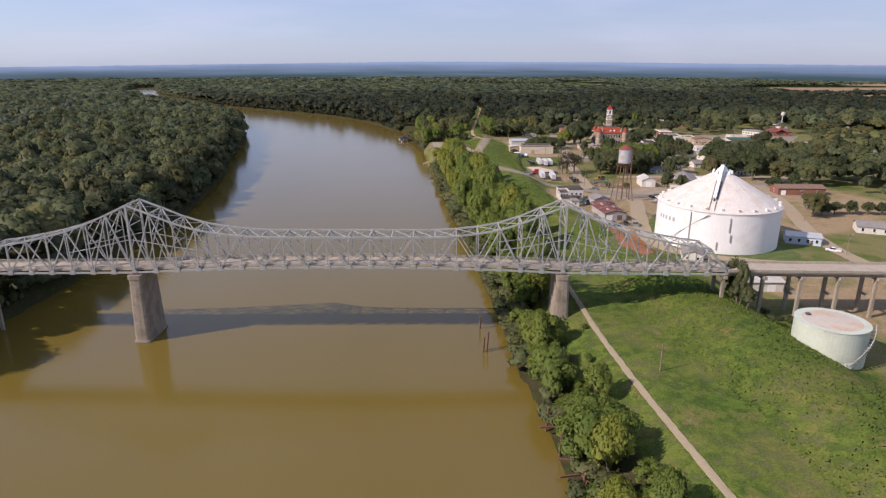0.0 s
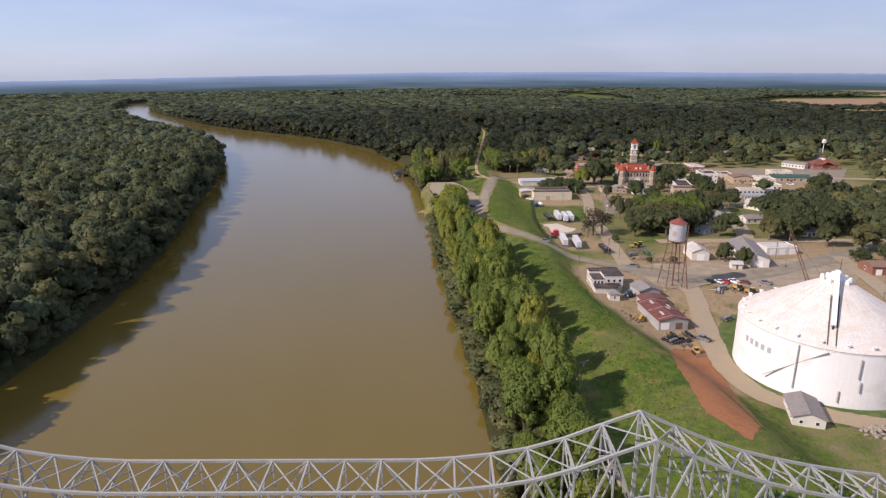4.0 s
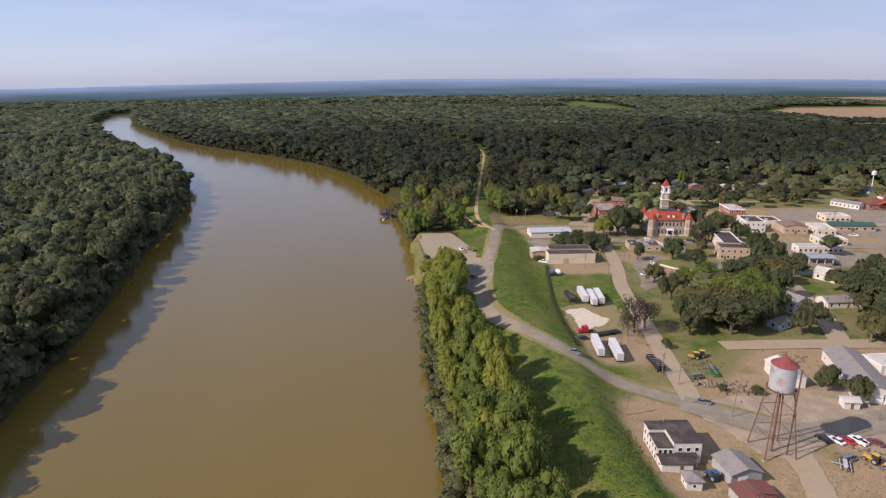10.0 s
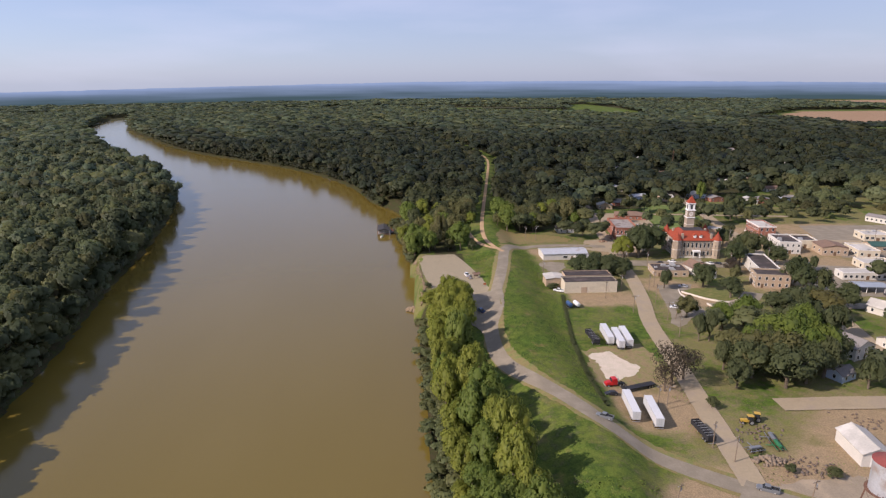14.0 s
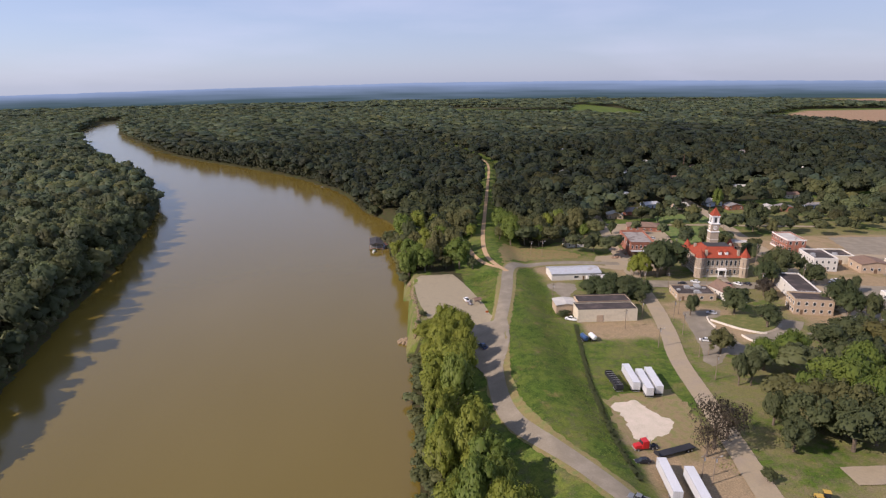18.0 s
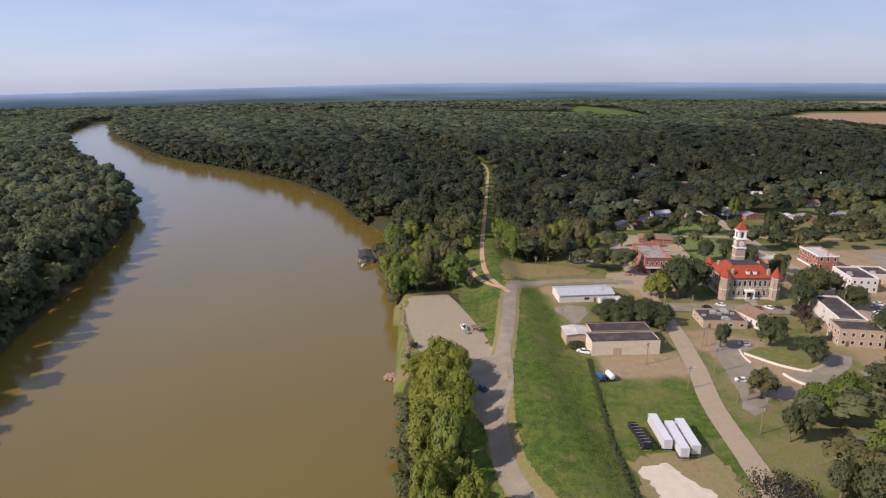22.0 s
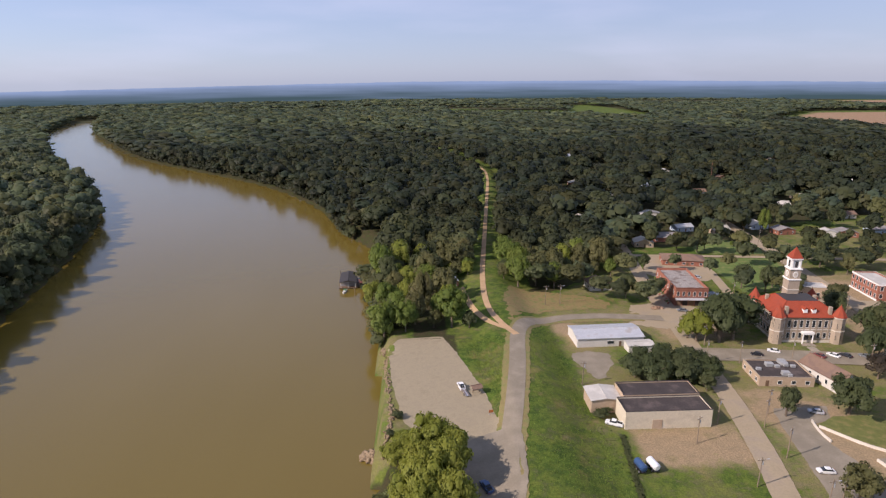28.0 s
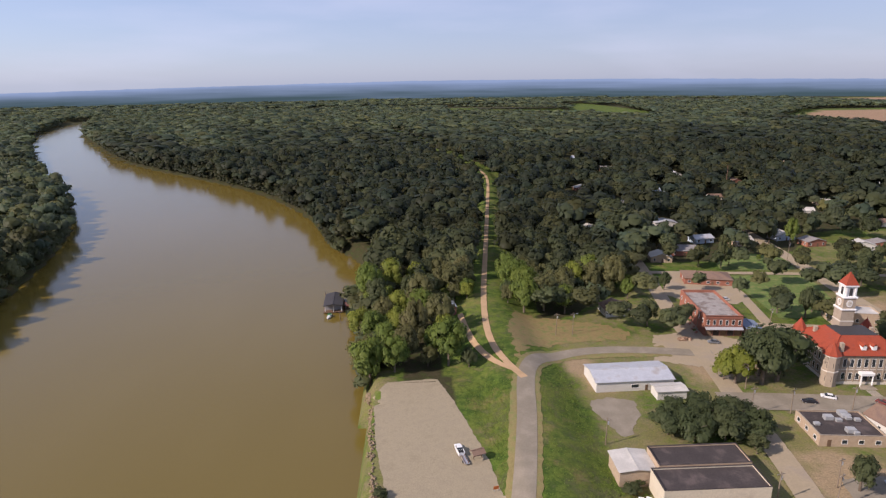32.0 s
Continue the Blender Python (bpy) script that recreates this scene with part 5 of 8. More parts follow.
def gable_roof(parent, x0, y0, x1, y1, h, rise, material, along_x=True, over=0.4, thick=0.18):
    """Two sloped panels with an overhang and a ridge cap."""
    if along_x:
        m, run = (y0 + y1) / 2, (y1 - y0) / 2
        for s in (-1, 1):
            bm = bmesh.new()
            e = m + s * (run + over)
            ze = h - rise * over / run
            pts = [(x0 - over, e, ze), (x1 + over, e, ze), (x1 + over, m, h + rise), (x0 - over, m, h + rise)]
            slab(bm, pts, thick)
            part("roof_panel", bm, material, parent)
        part("ridge_cap", B(x0 - over, m - 0.15, h + rise + thick * 0.6, x1 + over, m + 0.15, h + rise + thick + 0.08), material, parent)
    else:
        m, run = (x0 + x1) / 2, (x1 - x0) / 2
        for s in (-1, 1):
            bm = bmesh.new()
            e = m + s * (run + over)
            ze = h - rise * over / run
            pts = [(e, y0 - over, ze), (e, y1 + over, ze), (m, y1 + over, h + rise), (m, y0 - over, h + rise)]
            slab(bm, pts, thick)
            part("roof_panel", bm, material, parent)
        part("ridge_cap", B(m - 0.15, y0 - over, h + rise + thick * 0.6, m + 0.15, y1 + over, h + rise + thick + 0.08), material, parent)


def slab(bm, pts, thick):
    lo = [bm.verts.new(p) for p in pts]
    hi = [bm.verts.new((p[0], p[1], p[2] + thick)) for p in pts]
    bm.faces.new(hi)
    bm.faces.new(lo[::-1])
    for i in range(len(pts)):
        j = (i + 1) % len(pts)
        bm.faces.new((lo[i], lo[j], hi[j], hi[i]))
    bmesh.ops.recalc_face_normals(bm, faces=bm.faces)
    return bm


def walls(parent, x0, y0, x1, y1, h, material, rise=0.0, along_x=True, t=0.25):
    """Four walls with thickness; under a gable the end walls run up to the ridge."""
    for y, s in ((y0, 1), (y1, -1)):
        a, b = (y, y + s * t) if s > 0 else (y + s * t, y)
        bm = bmesh.new()
        if rise and not along_x:
            m = (x0 + x1) / 2
            f = [(x0, h), (x1, h), (m, h + rise)]
            vs = [[bm.verts.new(p) for p in ((x0, yy, -0.5), (x1, yy, -0.5), (x1, yy, h), (m, yy, h + rise), (x0, yy, h))] for yy in (a, b)]
            bm.faces.new(vs[0])
            bm.faces.new(vs[1][::-1])
            for i in range(5):
                j = (i + 1) % 5
                bm.faces.new((vs[0][i], vs[0][j], vs[1][j], vs[1][i]))
            bmesh.ops.recalc_face_normals(bm, faces=bm.faces)
        else:
            box(bm, x0, a, -0.5, x1, b, h)
        part("wall", bm, material, parent)
    for x, s in ((x0, 1), (x1, -1)):
        a, b = (x, x + s * t) if s > 0 else (x + s * t, x)
        bm = bmesh.new()
        if rise and along_x:
            m = (y0 + y1) / 2
            vs = [[bm.verts.new(p) for p in ((xx, y0 + t, -0.5), (xx, y1 - t, -0.5), (xx, y1 - t, h), (xx, m, h + rise), (xx, y0 + t, h))] for xx in (a, b)]
            bm.faces.new(vs[0])
            bm.faces.new(vs[1][::-1])
            for i in range(5):
                j = (i + 1) % 5
                bm.faces.new((vs[0][i], vs[0][j], vs[1][j], vs[1][i]))
            bmesh.ops.recalc_face_normals(bm, faces=bm.faces)
        else:
            box(bm, a, y0 + t, -0.5, b, y1 - t, h)
        part("wall", bm, material, parent)


def building(name, x, y, turn, w, d, h, wall, roof, label, category="building", style="flat", rise=1.5, ridge="x", storeys=1, wins=(0, 0, 0, 0), win=(1.0, 1.4), doors=(), parapet=0.6, units=0, z=None):
    """A house or hall whose front is its -y side. wins: windows in a row on front, back, left, right; doors: (face, place, width, height)."""
    b = thing(name, pose(x, y, ground_z(x, y) if z is None else z, 0, 0, turn), label, category)
    x0, y0, x1, y1 = -w / 2, -d / 2, w / 2, d / 2
    if style == "gable":
        walls(b, x0, y0, x1, y1, h, wall, rise, ridge == "x")
        gable_roof(b, x0, y0, x1, y1, h, rise, roof, ridge == "x")
    elif style == "hip":
        walls(b, x0, y0, x1, y1, h, wall)
        o, k = 0.5, min(w, d) / 2
        e = [(x0 - o, y0 - o, h), (x1 + o, y0 - o, h), (x1 + o, y1 + o, h), (x0 - o, y1 + o, h)]
        r0, r1 = ((x0 + k, 0, h + rise), (x1 - k, 0, h + rise)) if w >= d else ((0, y0 + k, h + rise), (0, y1 - k, h + rise))
        faces = [(e[0], e[1], r1, r0), (e[2], e[3], r0, r1), (e[3], e[0], r0), (e[1], e[2], r1)] if w >= d else [(e[1], e[2], r1, r0), (e[3], e[0], r0, r1), (e[0], e[1], r0), (e[2], e[3], r1)]
        for f in faces:
            part("roof_panel", slab(bmesh.new(), f, 0.16), roof, b)
    else:
        walls(b, x0, y0, x1, y1, h, wall)
        part("roof", B(x0 + 0.25, y0 + 0.25, h - parapet - 0.2, x1 - 0.25, y1 - 0.25, h - parapet), roof, b)
        for q in ((x0 - 0.05, y0 - 0.05, x1 + 0.05, y0 + 0.3), (x0 - 0.05, y1 - 0.3, x1 + 0.05, y1 + 0.05), (x0 - 0.05, y0 + 0.3, x0 + 0.3, y1 - 0.3), (x1 - 0.3, y0 + 0.3, x1 + 0.05, y1 - 0.3)):
            part("coping", B(q[0], q[1], h, q[2], q[3], h + 0.1), roof if name == "warehouse" else M_TRIM if wall in (M_WHITE, M_CREAM) else M_CONC, b)
        r = random.Random(int(x * 7 + y))
        for i in range(units):
            ux, uy, us = r.uniform(x0 + 1.5, x1 - 1.5), r.uniform(y0 + 1.5, y1 - 1.5), r.uniform(0.6, 1.3)
            part("roof_unit", B(ux - us, uy - us * 0.7, h - parapet, ux + us, uy + us * 0.7, h - parapet + us, 0.06), M_PLANT, b)
    step = h / storeys if style != "flat" else (h - parapet) / storeys
    for s in range(storeys):
        for face, n in zip("fblr", wins):
            span = w if face in "fb" else d
            at = {"f": y0, "b": y1, "l": x0, "r": x1}[face]
            for i in range(n):
                u = -span / 2 + span * (i + 0.5) / n
                if s == 0 and any(q[0] == face and abs(q[1] - u) < q[2] / 2 + win[0] / 2 + 0.2 for q in doors):
                    continue
                window(b, u, s * step + step * 0.32, win[0], min(win[1], step * 0.55), face, at)
    for face, u, dw, dh in doors:
        door(b, u, dw, dh, face, {"f": y0, "b": y1, "l": x0, "r": x1}[face], M_TRIM if dw > 2.5 else None)
    return b


# by the square
wh = building("warehouse", 95.8, 502.8, 0, 26.8, 9.0, 6.0, M_CREAM, M_TARROOF, "cream-walled warehouse with a dark tar roof", "warehouse", doors=(("f", -3.5, 2.2, 2.6),), parapet=0.4)
part("door_surround", B(-5.0, -4.62, 0, -2.0, -4.5, 3.1), M_TAN, wh)
building("warehouse", 97.0, 512.0, 0, 24.5, 8.6, 6.4, M_TAN, M_TARROOF, "rear warehouse bay with a dark tar roof", "warehouse", parapet=0.4)
building("tin_annex", 79.5, 512.5, 0, 9.5, 9.0, 4.6, M_TAN, M_WHITEROOF, "brick annex with a patched pale tin roof", "shed", "gable", 0.6, "y")
building("metal_building", 96.2, 564.2, 2, 27.0, 13.5, 3.7, M_WHITE, M_TIN, "long white metal building with a shallow tin roof", "building", "gable", 1.3, wins=(1, 0, 0, 1), win=(2.6, 1.2), doors=(("f", 4.0, 1.0, 2.1),))
building("lean_to", 106.5, 553.6, 2, 10.0, 5.2, 3.0, M_WHITE, M_WHITEROOF, "low white lean-to beside a metal building", "shed", "gable", 0.5)
building("low_brick_building", 147.5, 528.5, -6, 18.5, 14.0, 3.6, M_TAN, M_TARROOF, "low brown building with a cluttered black flat roof", "building", wins=(4, 0, 3, 2), win=(1.4, 1.2), doors=(("f", -6.5, 1.1, 2.2),), parapet=0.5, units=10)
building("meeting_hall", 163.5, 524.5, 12, 9.0, 17.0, 4.2, M_WHITE, M_BROWNROOF, "white gabled hall with a brown shingle roof", "hall", "gable", 2.6, "y", wins=(2, 0, 5, 5), win=(0.9, 1.6), doors=(("f", 0, 1.4, 2.3),))
building("ranch_house", 173.0, 668.0, -14, 23, 13, 3.2, M_BRICK, M_BROWNROOF, "long low brick house with a brown hipped roof", "house", "hip", 2.2, wins=(5, 3, 1, 1), win=(1.3, 1.1), doors=(("f", 2.0, 1.0, 2.1),))
building("tan_office", 192.0, 505.0, -13, 16.5, 11.0, 7.4, M_TAN, M_TARROOF, "two-storey tan brick office with a dark roof", "building", storeys=2, wins=(5, 4, 4, 4), win=(1.1, 1.5), doors=(("f", -5.0, 1.2, 2.3), ("l", 1.0, 1.3, 2.3)))
building("tan_office_wing", 199.5, 527.0, -13, 11.0, 30.0, 6.6, M_WHITE, M_TARROOF, "long white-walled rear wing with a dark roof", "building", storeys=2, wins=(0, 2, 3, 5), win=(1.0, 1.3))
bh = building("brick_hotel", 245.0, 610.5, -6, 11.0, 21.0, 8.2, M_BRICK, M_WHITEROOF, "red brick two-storey block with a white roof and cornice", "building", storeys=2, wins=(3, 3, 7, 7), win=(1.3, 2.2), doors=(("f", 0, 1.6, 2.6),))
for face_y in (-10.62, 10.5):
    part("cornice", B(-5.7, face_y, 7.5, 5.7, face_y + 0.12, 8.3), M_TRIM, bh)
for face_x in (-5.62, 5.5):
    part("cornice", B(face_x, -10.5, 7.5, face_x + 0.12, 10.5, 8.3), M_TRIM, bh)
part("plinth", B(-5.9, -10.9, 0, -5.5, 10.9, 0.7), M_TRIM, bh)
building("white_store", 239.0, 572.0, -10, 12.5, 20.0, 7.6, M_WHITE, M_TARROOF, "two-storey white store with a black roof", "store", storeys=2, wins=(4, 3, 6, 4), win=(1.0, 1.4), doors=(("f", 0, 1.6, 2.3),), units=2)
building("cream_store", 256.0, 582.0, -10, 14, 15, 5.2, M_CREAM, M_TARROOF, "cream-fronted store with a flat dark roof", "store", wins=(4, 2, 3, 3), win=(1.5, 1.6), doors=(("f", 0, 1.8, 2.4),), units=2)
building("brown_store", 263.0, 563.0, -10, 15, 14, 5.0, M_TAN, M_BROWNROOF, "tan brick store with a weathered brown roof", "store", "gable", 1.4, "y", wins=(4, 2, 2, 2), win=(1.3, 1.4), doors=(("f", 0, 1.6, 2.4),))
building("beige_store", 281.0, 560.0, -10, 12, 18, 4.4, M_CREAM, M_WHITEROOF, "beige store with a pale roof", "store", wins=(3, 2, 3, 3), win=(1.4, 1.5), doors=(("f", 0, 1.6, 2.4),), units=1)
building("long_store", 249.0, 514.0, -5, 26, 8.0, 4.0, M_WHITE, M_WHITEROOF, "long low white store row", "store", wins=(9, 0, 1, 1), win=(1.4, 1.4), doors=(("f", 0, 1.6, 2.3),), parapet=0.3)
building("flat_store", 268.0, 532.0, -8, 17, 12, 4.2, M_CREAM, M_WHITEROOF, "pale flat-roofed store on a bare lot", "store", wins=(5, 2, 2, 2), win=(1.6, 1.5), doors=(("f", 0, 1.8, 2.4),), units=2)
building("market", 313.0, 594.0, -8, 17, 13, 4.6, M_CREAM, M_WHITEROOF, "cream-walled market with a white roof", "store", wins=(5, 0, 2, 2), win=(2.0, 1.6), doors=(("f", 0, 2.2, 2.4),), units=3)
building("green_roof_store", 305.0, 566.0, -8, 30, 11, 3.8, M_TAN, M_GREENROOF, "long store under a dark green metal roof", "store", "gable", 1.6, wins=(6, 0, 2, 2), win=(1.8, 1.5), doors=(("f", 0, 2.2, 2.4),))
building("school_hall", 355.0, 639.0, -62, 22, 8, 4.0, M_WHITE, M_GREYROOF, "long white hall with a grey roof", "hall", "gable", 1.4, wins=(7, 0, 2, 2), win=(1.2, 1.4))
bank = building("red_roof_bank", 376.0, 632.0, -6, 24, 15, 4.4, M_BRICK, M_RUSTROOF, "brick bank with a dark red hipped roof and white cupola", "bank", "hip", 4.2, wins=(6, 4, 3, 3), win=(1.3, 1.8), doors=(("f", 0, 2.0, 2.5),))
part("cupola", B(-1.6, -1.6, 7.0, 1.6, 1.6, 10.0, 0.1), M_TRIM, bank)
part("cupola_roof", rod(bmesh.new(), (0, 0, 10), (0, 0, 12.0), 2.5, 0.1, 4), M_REDROOF, bank)
for s in (-1, 1):
    part("porch_gable", slab(bmesh.new(), [(0, -9.6, 7.0), (s * 6, -9.6, 4.3), (s * 6, -5.0, 4.3), (0, -3.0, 7.0)], 0.2), M_REDROOF, bank)
canopy = thing("filling_canopy", pose(236, 493, 0, 0, 0, -8), "open shed with a blue-grey metal roof on posts", "canopy")
gable_roof(canopy, -7, -4, 7, 4, 3.6, 0.9, mat("blue_grey_roof", (0.25, 0.28, 0.32), 0.6, var=0.12), True)
for i in range(4):
    for s in (-3.6, 3.6):
        part("post", B(-6.5 + i * 4.3 - 0.12, s - 0.12, -0.3, -6.5 + i * 4.3 + 0.12, s + 0.12, 3.6), M_TRIM, canopy)

# the gutted brick store: open shopfront, patched roof
gut = thing("gutted_store", pose(149.5, 615.5, 0, 0, 0, -6), "old two-storey red brick store with a ruined roof and boarded front", "store")
walls(gut, -7.5, -16, 7.5, 16, 8.8, M_BRICK, t=0.4)
part("roof", B(-7.1, -15.6, 7.4, 7.1, 15.6, 7.6), mat("stained_grey_roof", (0.30, 0.27, 0.24), 0.9, var=0.35, scale=1.4, second=(0.14, 0.11, 0.09), amount=0.6), gut)
for i in range(6):
    window(gut, -6.2 + i * 2.5, 4.9, 1.0, 2.0, "f", -16)
    part("shop_post", B(-7.2 + i * 2.85, -16.35, 0, -6.85 + i * 2.85, -16.0, 3.4), M_DKBRICK, gut)
for i in range(5):
    part("board", B(-6.8 + i * 2.85, -16.12, 0.2, -4.4 + i * 2.85, -16.0, 3.1), M_TARROOF if i % 2 else M_DOOR, gut)
part("awning", slab(bmesh.new(), [(-7.5, -16, 3.9), (7.5, -16, 3.9), (7.5, -18.0, 3.4), (-7.5, -18.0, 3.4)], 0.12), M_TIN, gut)
for k, zc in enumerate((4.2, 7.6, 8.8)):
    part("cornice", B(-7.7, -16.25, zc, 7.7, -16.0, zc + 0.25), M_DKBRICK, gut)
for i in range(7):
    window(gut, -13.5 + i * 4.5, 5.0, 0.9, 1.7, "l", -7.5)
for i in range(16):
    part("rubble", B(-11 + (i * 37 % 30) / 10, -15 + i * 1.0, -0.2, -10.2 + (i * 37 % 30) / 10, -14.3 + i * 1.0, 0.35 + (i % 4) * 0.12, 0.08), M_BRICK if i % 3 else M_CONC, gut)
building("blue_roof_shed", 161.0, 603.0, -6, 6, 9, 3.2, M_TAN, mat("blue_tarp_roof", (0.17, 0.20, 0.25), 0.7, var=0.15), "small shed under a blue roof", "shed", "gable", 0.6, "y")
building("rear_annex", 210.0, 611.0, -12, 19, 11, 5.6, M_TAN, M_WHITEROOF, "flat-roofed tan annex behind the courthouse", "building", wins=(5, 5, 3, 3), win=(1.2, 1.5), units=2)

# along the levee and the yards
house = thing("flat_roof_house", pose(80.0, 318.4, 0, 0, 0, -2), "white two-storey house with dark flat roofs, half derelict", "house")
walls(house, -1.6, -5.4, 6.1, 5.6, 6.35, M_WHITE)
walls(house, -6.1, 1.6, -1.62, 5.6, 6.1, M_WHITE)
walls(house, -6.1, -5.4, -1.62, 1.58, 5.0, M_WHITE)
part("roof", B(-1.7, -5.6, 6.36, 6.3, 5.8, 6.54), M_TARROOF, house)
part("roof", B(-6.3, 1.5, 6.11, -1.71, 5.8, 6.28), M_TARROOF, house)
part("roof", B(-6.3, -5.6, 5.01, -1.71, 1.49, 5.18), M_TARROOF, house)
for i in range(3):
    window(house, -5.2 + i * 1.4, 3.0, 0.9, 1.2, "f", -5.4)
for i in range(3):
    window(house, 0.2 + i * 2.3, 3.6, 1.0, 1.2, "f", -5.4)
for i in range(5):
    window(house, -4.4 + i * 2.1, 3.2, 0.9, 1.3, "l", -6.1)
    window(house, -4.4 + i * 2.1, 0.8, 0.9, 1.3, "l", -6.1)
door(house, 3.2, 1.0, 2.1, "f", -5.4)
part("porch_roof", slab(bmesh.new(), [(-1.2, -5.42, 3.2), (4.6, -5.42, 3.2), (4.6, -7.4, 2.8), (-1.2, -7.4, 2.8)], 0.15), M_TARROOF, house)
for i in range(3):
    part("porch_post", B(-1.0 + i * 2.7, -7.3, -0.3, -0.85 + i * 2.7, -7.15, 2.8), M_TRIM, house)
part("vent_pipe", rod(bmesh.new(), (-1.0, 5.0, 6.1), (-1.0, 5.0, 7.2), 0.12, 0.12, 8), M_PLANT, house)
building("front_annex", 77.8, 310.6, -2, 8.4, 4.0, 2.8, M_WHITE, M_TARROOF, "low white annex with a dark sloping roof", "shed", "gable", 0.6, wins=(0, 0, 1, 0), win=(0.9, 0.9), doors=(("f", 1.2, 0.9, 2.0),))
building("pump_house", 79.3, 303.4, -4, 4.0, 4.0, 2.7, M_WHITE, M_GREYROOF, "tiny white pump house with a hipped grey roof", "shed", "hip", 1.2, wins=(1, 0, 1, 1), win=(0.8, 0.9))
building("grey_shed", 93.2, 307.6, 6, 8.6, 8.6, 3.3, M_GREYWALL, M_GREYROOF, "weathered grey shed with a shingle roof", "shed", "gable", 1.5, "y", doors=(("f", -1, 2.6, 2.5),))
rs = building("rusty_shed", 91.6, 285.2, 3, 10.6, 19.0, 3.4, M_GREYWALL, M_RUSTROOF, "long tin shed with a rusty red roof", "shed", "gable", 1.3, "y", doors=(("f", -3, 3.0, 2.6), ("f", 2, 2.4, 2.4)))
for i in range(7):
    y = -8.4 + i * 2.75
    for s in (-1, 1):
        part("roof_seam", beam(bmesh.new(), (s * 0.2, y, 4.95), (s * 5.5, y, 3.62), 0.08, 0.08), M_TIN if i % 3 == 0 else M_RUSTROOF, rs)
building("rusty_lean_to", 92.3, 298.0, 6, 9.6, 4.8, 3.0, M_GREYWALL, M_RUSTROOF, "collapsing lean-to with torn red tin", "shed", "gable", 0.7, "y")
building("white_barn", 136.6, 358.6, -6, 8.0, 13.0, 4.0, M_WHITE, M_WHITEROOF, "white metal barn with a pale gable roof", "barn", "gable", 1.8, "y", doors=(("f", 0, 3.4, 3.2),))
building("grey_barn", 160.5, 356.0, -16, 11.5, 32.0, 4.2, M_WHITE, M_GREYROOF, "long white barn with a grey roof", "barn", "gable", 2.0, "y", doors=(("f", 1.5, 3.4, 3.2),), wins=(0, 0, 5, 0), win=(1.0, 0.8))
building("white_tool_shed", 146.5, 339.5, -10, 4.6, 3.8, 2.6, M_WHITE, M_WHITEROOF, "small white tool shed", "shed", "gable", 0.9, doors=(("f", 0, 0.9, 2.0),))
building("flat_white_store", 179.5, 364.5, 3, 15.8, 9.5, 3.6, M_WHITE, M_WHITEROOF, "long flat white workshop", "workshop", doors=(("f", -5, 3, 2.8), ("f", 0, 3, 2.8), ("f", 5, 3, 2.8)), parapet=0.3)
building("bungalow", 203.5, 427.0, 2, 18, 8.5, 3.0, M_WHITE, M_GREYROOF, "bungalow with a grey roof and white porch", "house", "gable", 1.8, wins=(5, 2, 1, 1), doors=(("f", 1.0, 1.0, 2.1),))
building("white_house", 178.5, 422.0, 20, 11, 9, 5.0, M_WHITE, M_GREYROOF, "two-storey white wooden house among trees", "house", "gable", 2.6, "y", storeys=2, wins=(3, 3, 3, 3), doors=(("f", 0, 1.0, 2.1),))
building("white_cottage", 221.5, 463.0, 30, 8, 11, 3.4, M_WHITE, M_WHITEROOF, "small white gabled cottage", "house", "gable", 2.6, "y", wins=(2, 2, 2, 2), doors=(("f", 0, 1.0, 2.1),))
building("small_blue_house", 161.0, 403.5, 25, 8, 6, 2.8, M_BLUEWALL, M_GREYROOF, "small pale blue house under trees", "house", "gable", 1.5, wins=(2, 1, 1, 1))
building("white_ranch_house", 213.0, 396.5, -20, 20, 9, 3.0, M_WHITE, M_GREYROOF, "long white house with a grey roof", "house", "gable", 1.9, wins=(5, 3, 1, 1), doors=(("f", 2, 1.0, 2.1),))
building("green_roof_cottage", 140.5, 431.0, 4, 11, 7, 2.8, M_WHITE, mat("mossy_roof", (0.15, 0.17, 0.12), 0.9, var=0.2), "cottage with a faded greenish roof beside trees", "house", "gable", 1.5, wins=(3, 2, 1, 1))

# by the bridge
building("tank_office", 105.4, 221.5, -20, 7.5, 11.5, 2.6, M_WHITE, M_GREYROOF, "white shed with a weathered grey roof beside a storage tank", "shed", "gable", 1.4, "y", wins=(2, 1, 3, 3), win=(0.8, 0.9))
building("blue_white_office", 161.5, 241.0, -24, 13.0, 9.0, 3.4, M_BLUEWALL, M_TIN, "blue and white metal office", "office", "gable", 0.9, wins=(4, 2, 0, 2), doors=(("f", 3, 1.0, 2.1), ("l", 0, 2.8, 2.6)))
building("viaduct_shed", 112.0, 186.5, -2, 14.0, 8.5, 3.4, M_WHITE, M_WHITEROOF, "white metal shed beside the viaduct", "shed", "gable", 0.8, doors=(("f", 3, 2.8, 2.6),))
building("far_white_house", 203.5, 256.5, -25, 13, 9, 3.0, M_WHITE, M_GREYROOF, "white house with a grey roof on a lawn", "house", "gable", 1.8, wins=(3, 2, 1, 2))
building("brick_store_row", 214.0, 331.0, -5, 26, 10, 3.8, M_DKBRICK, M_BROWNROOF, "long old brick building with a low brown roof", "building", "gable", 1.4, wins=(3, 0, 1, 1), doors=(("f", -10, 2.6, 2.6),))
building("cabin", 36.5, 629.0, 10, 6, 7, 3.6, M_DKBRICK, M_TIN, "dark cabin under trees by the levee", "cabin", "gable", 1.6, "y", wins=(2, 1, 2, 2), z=2.2)

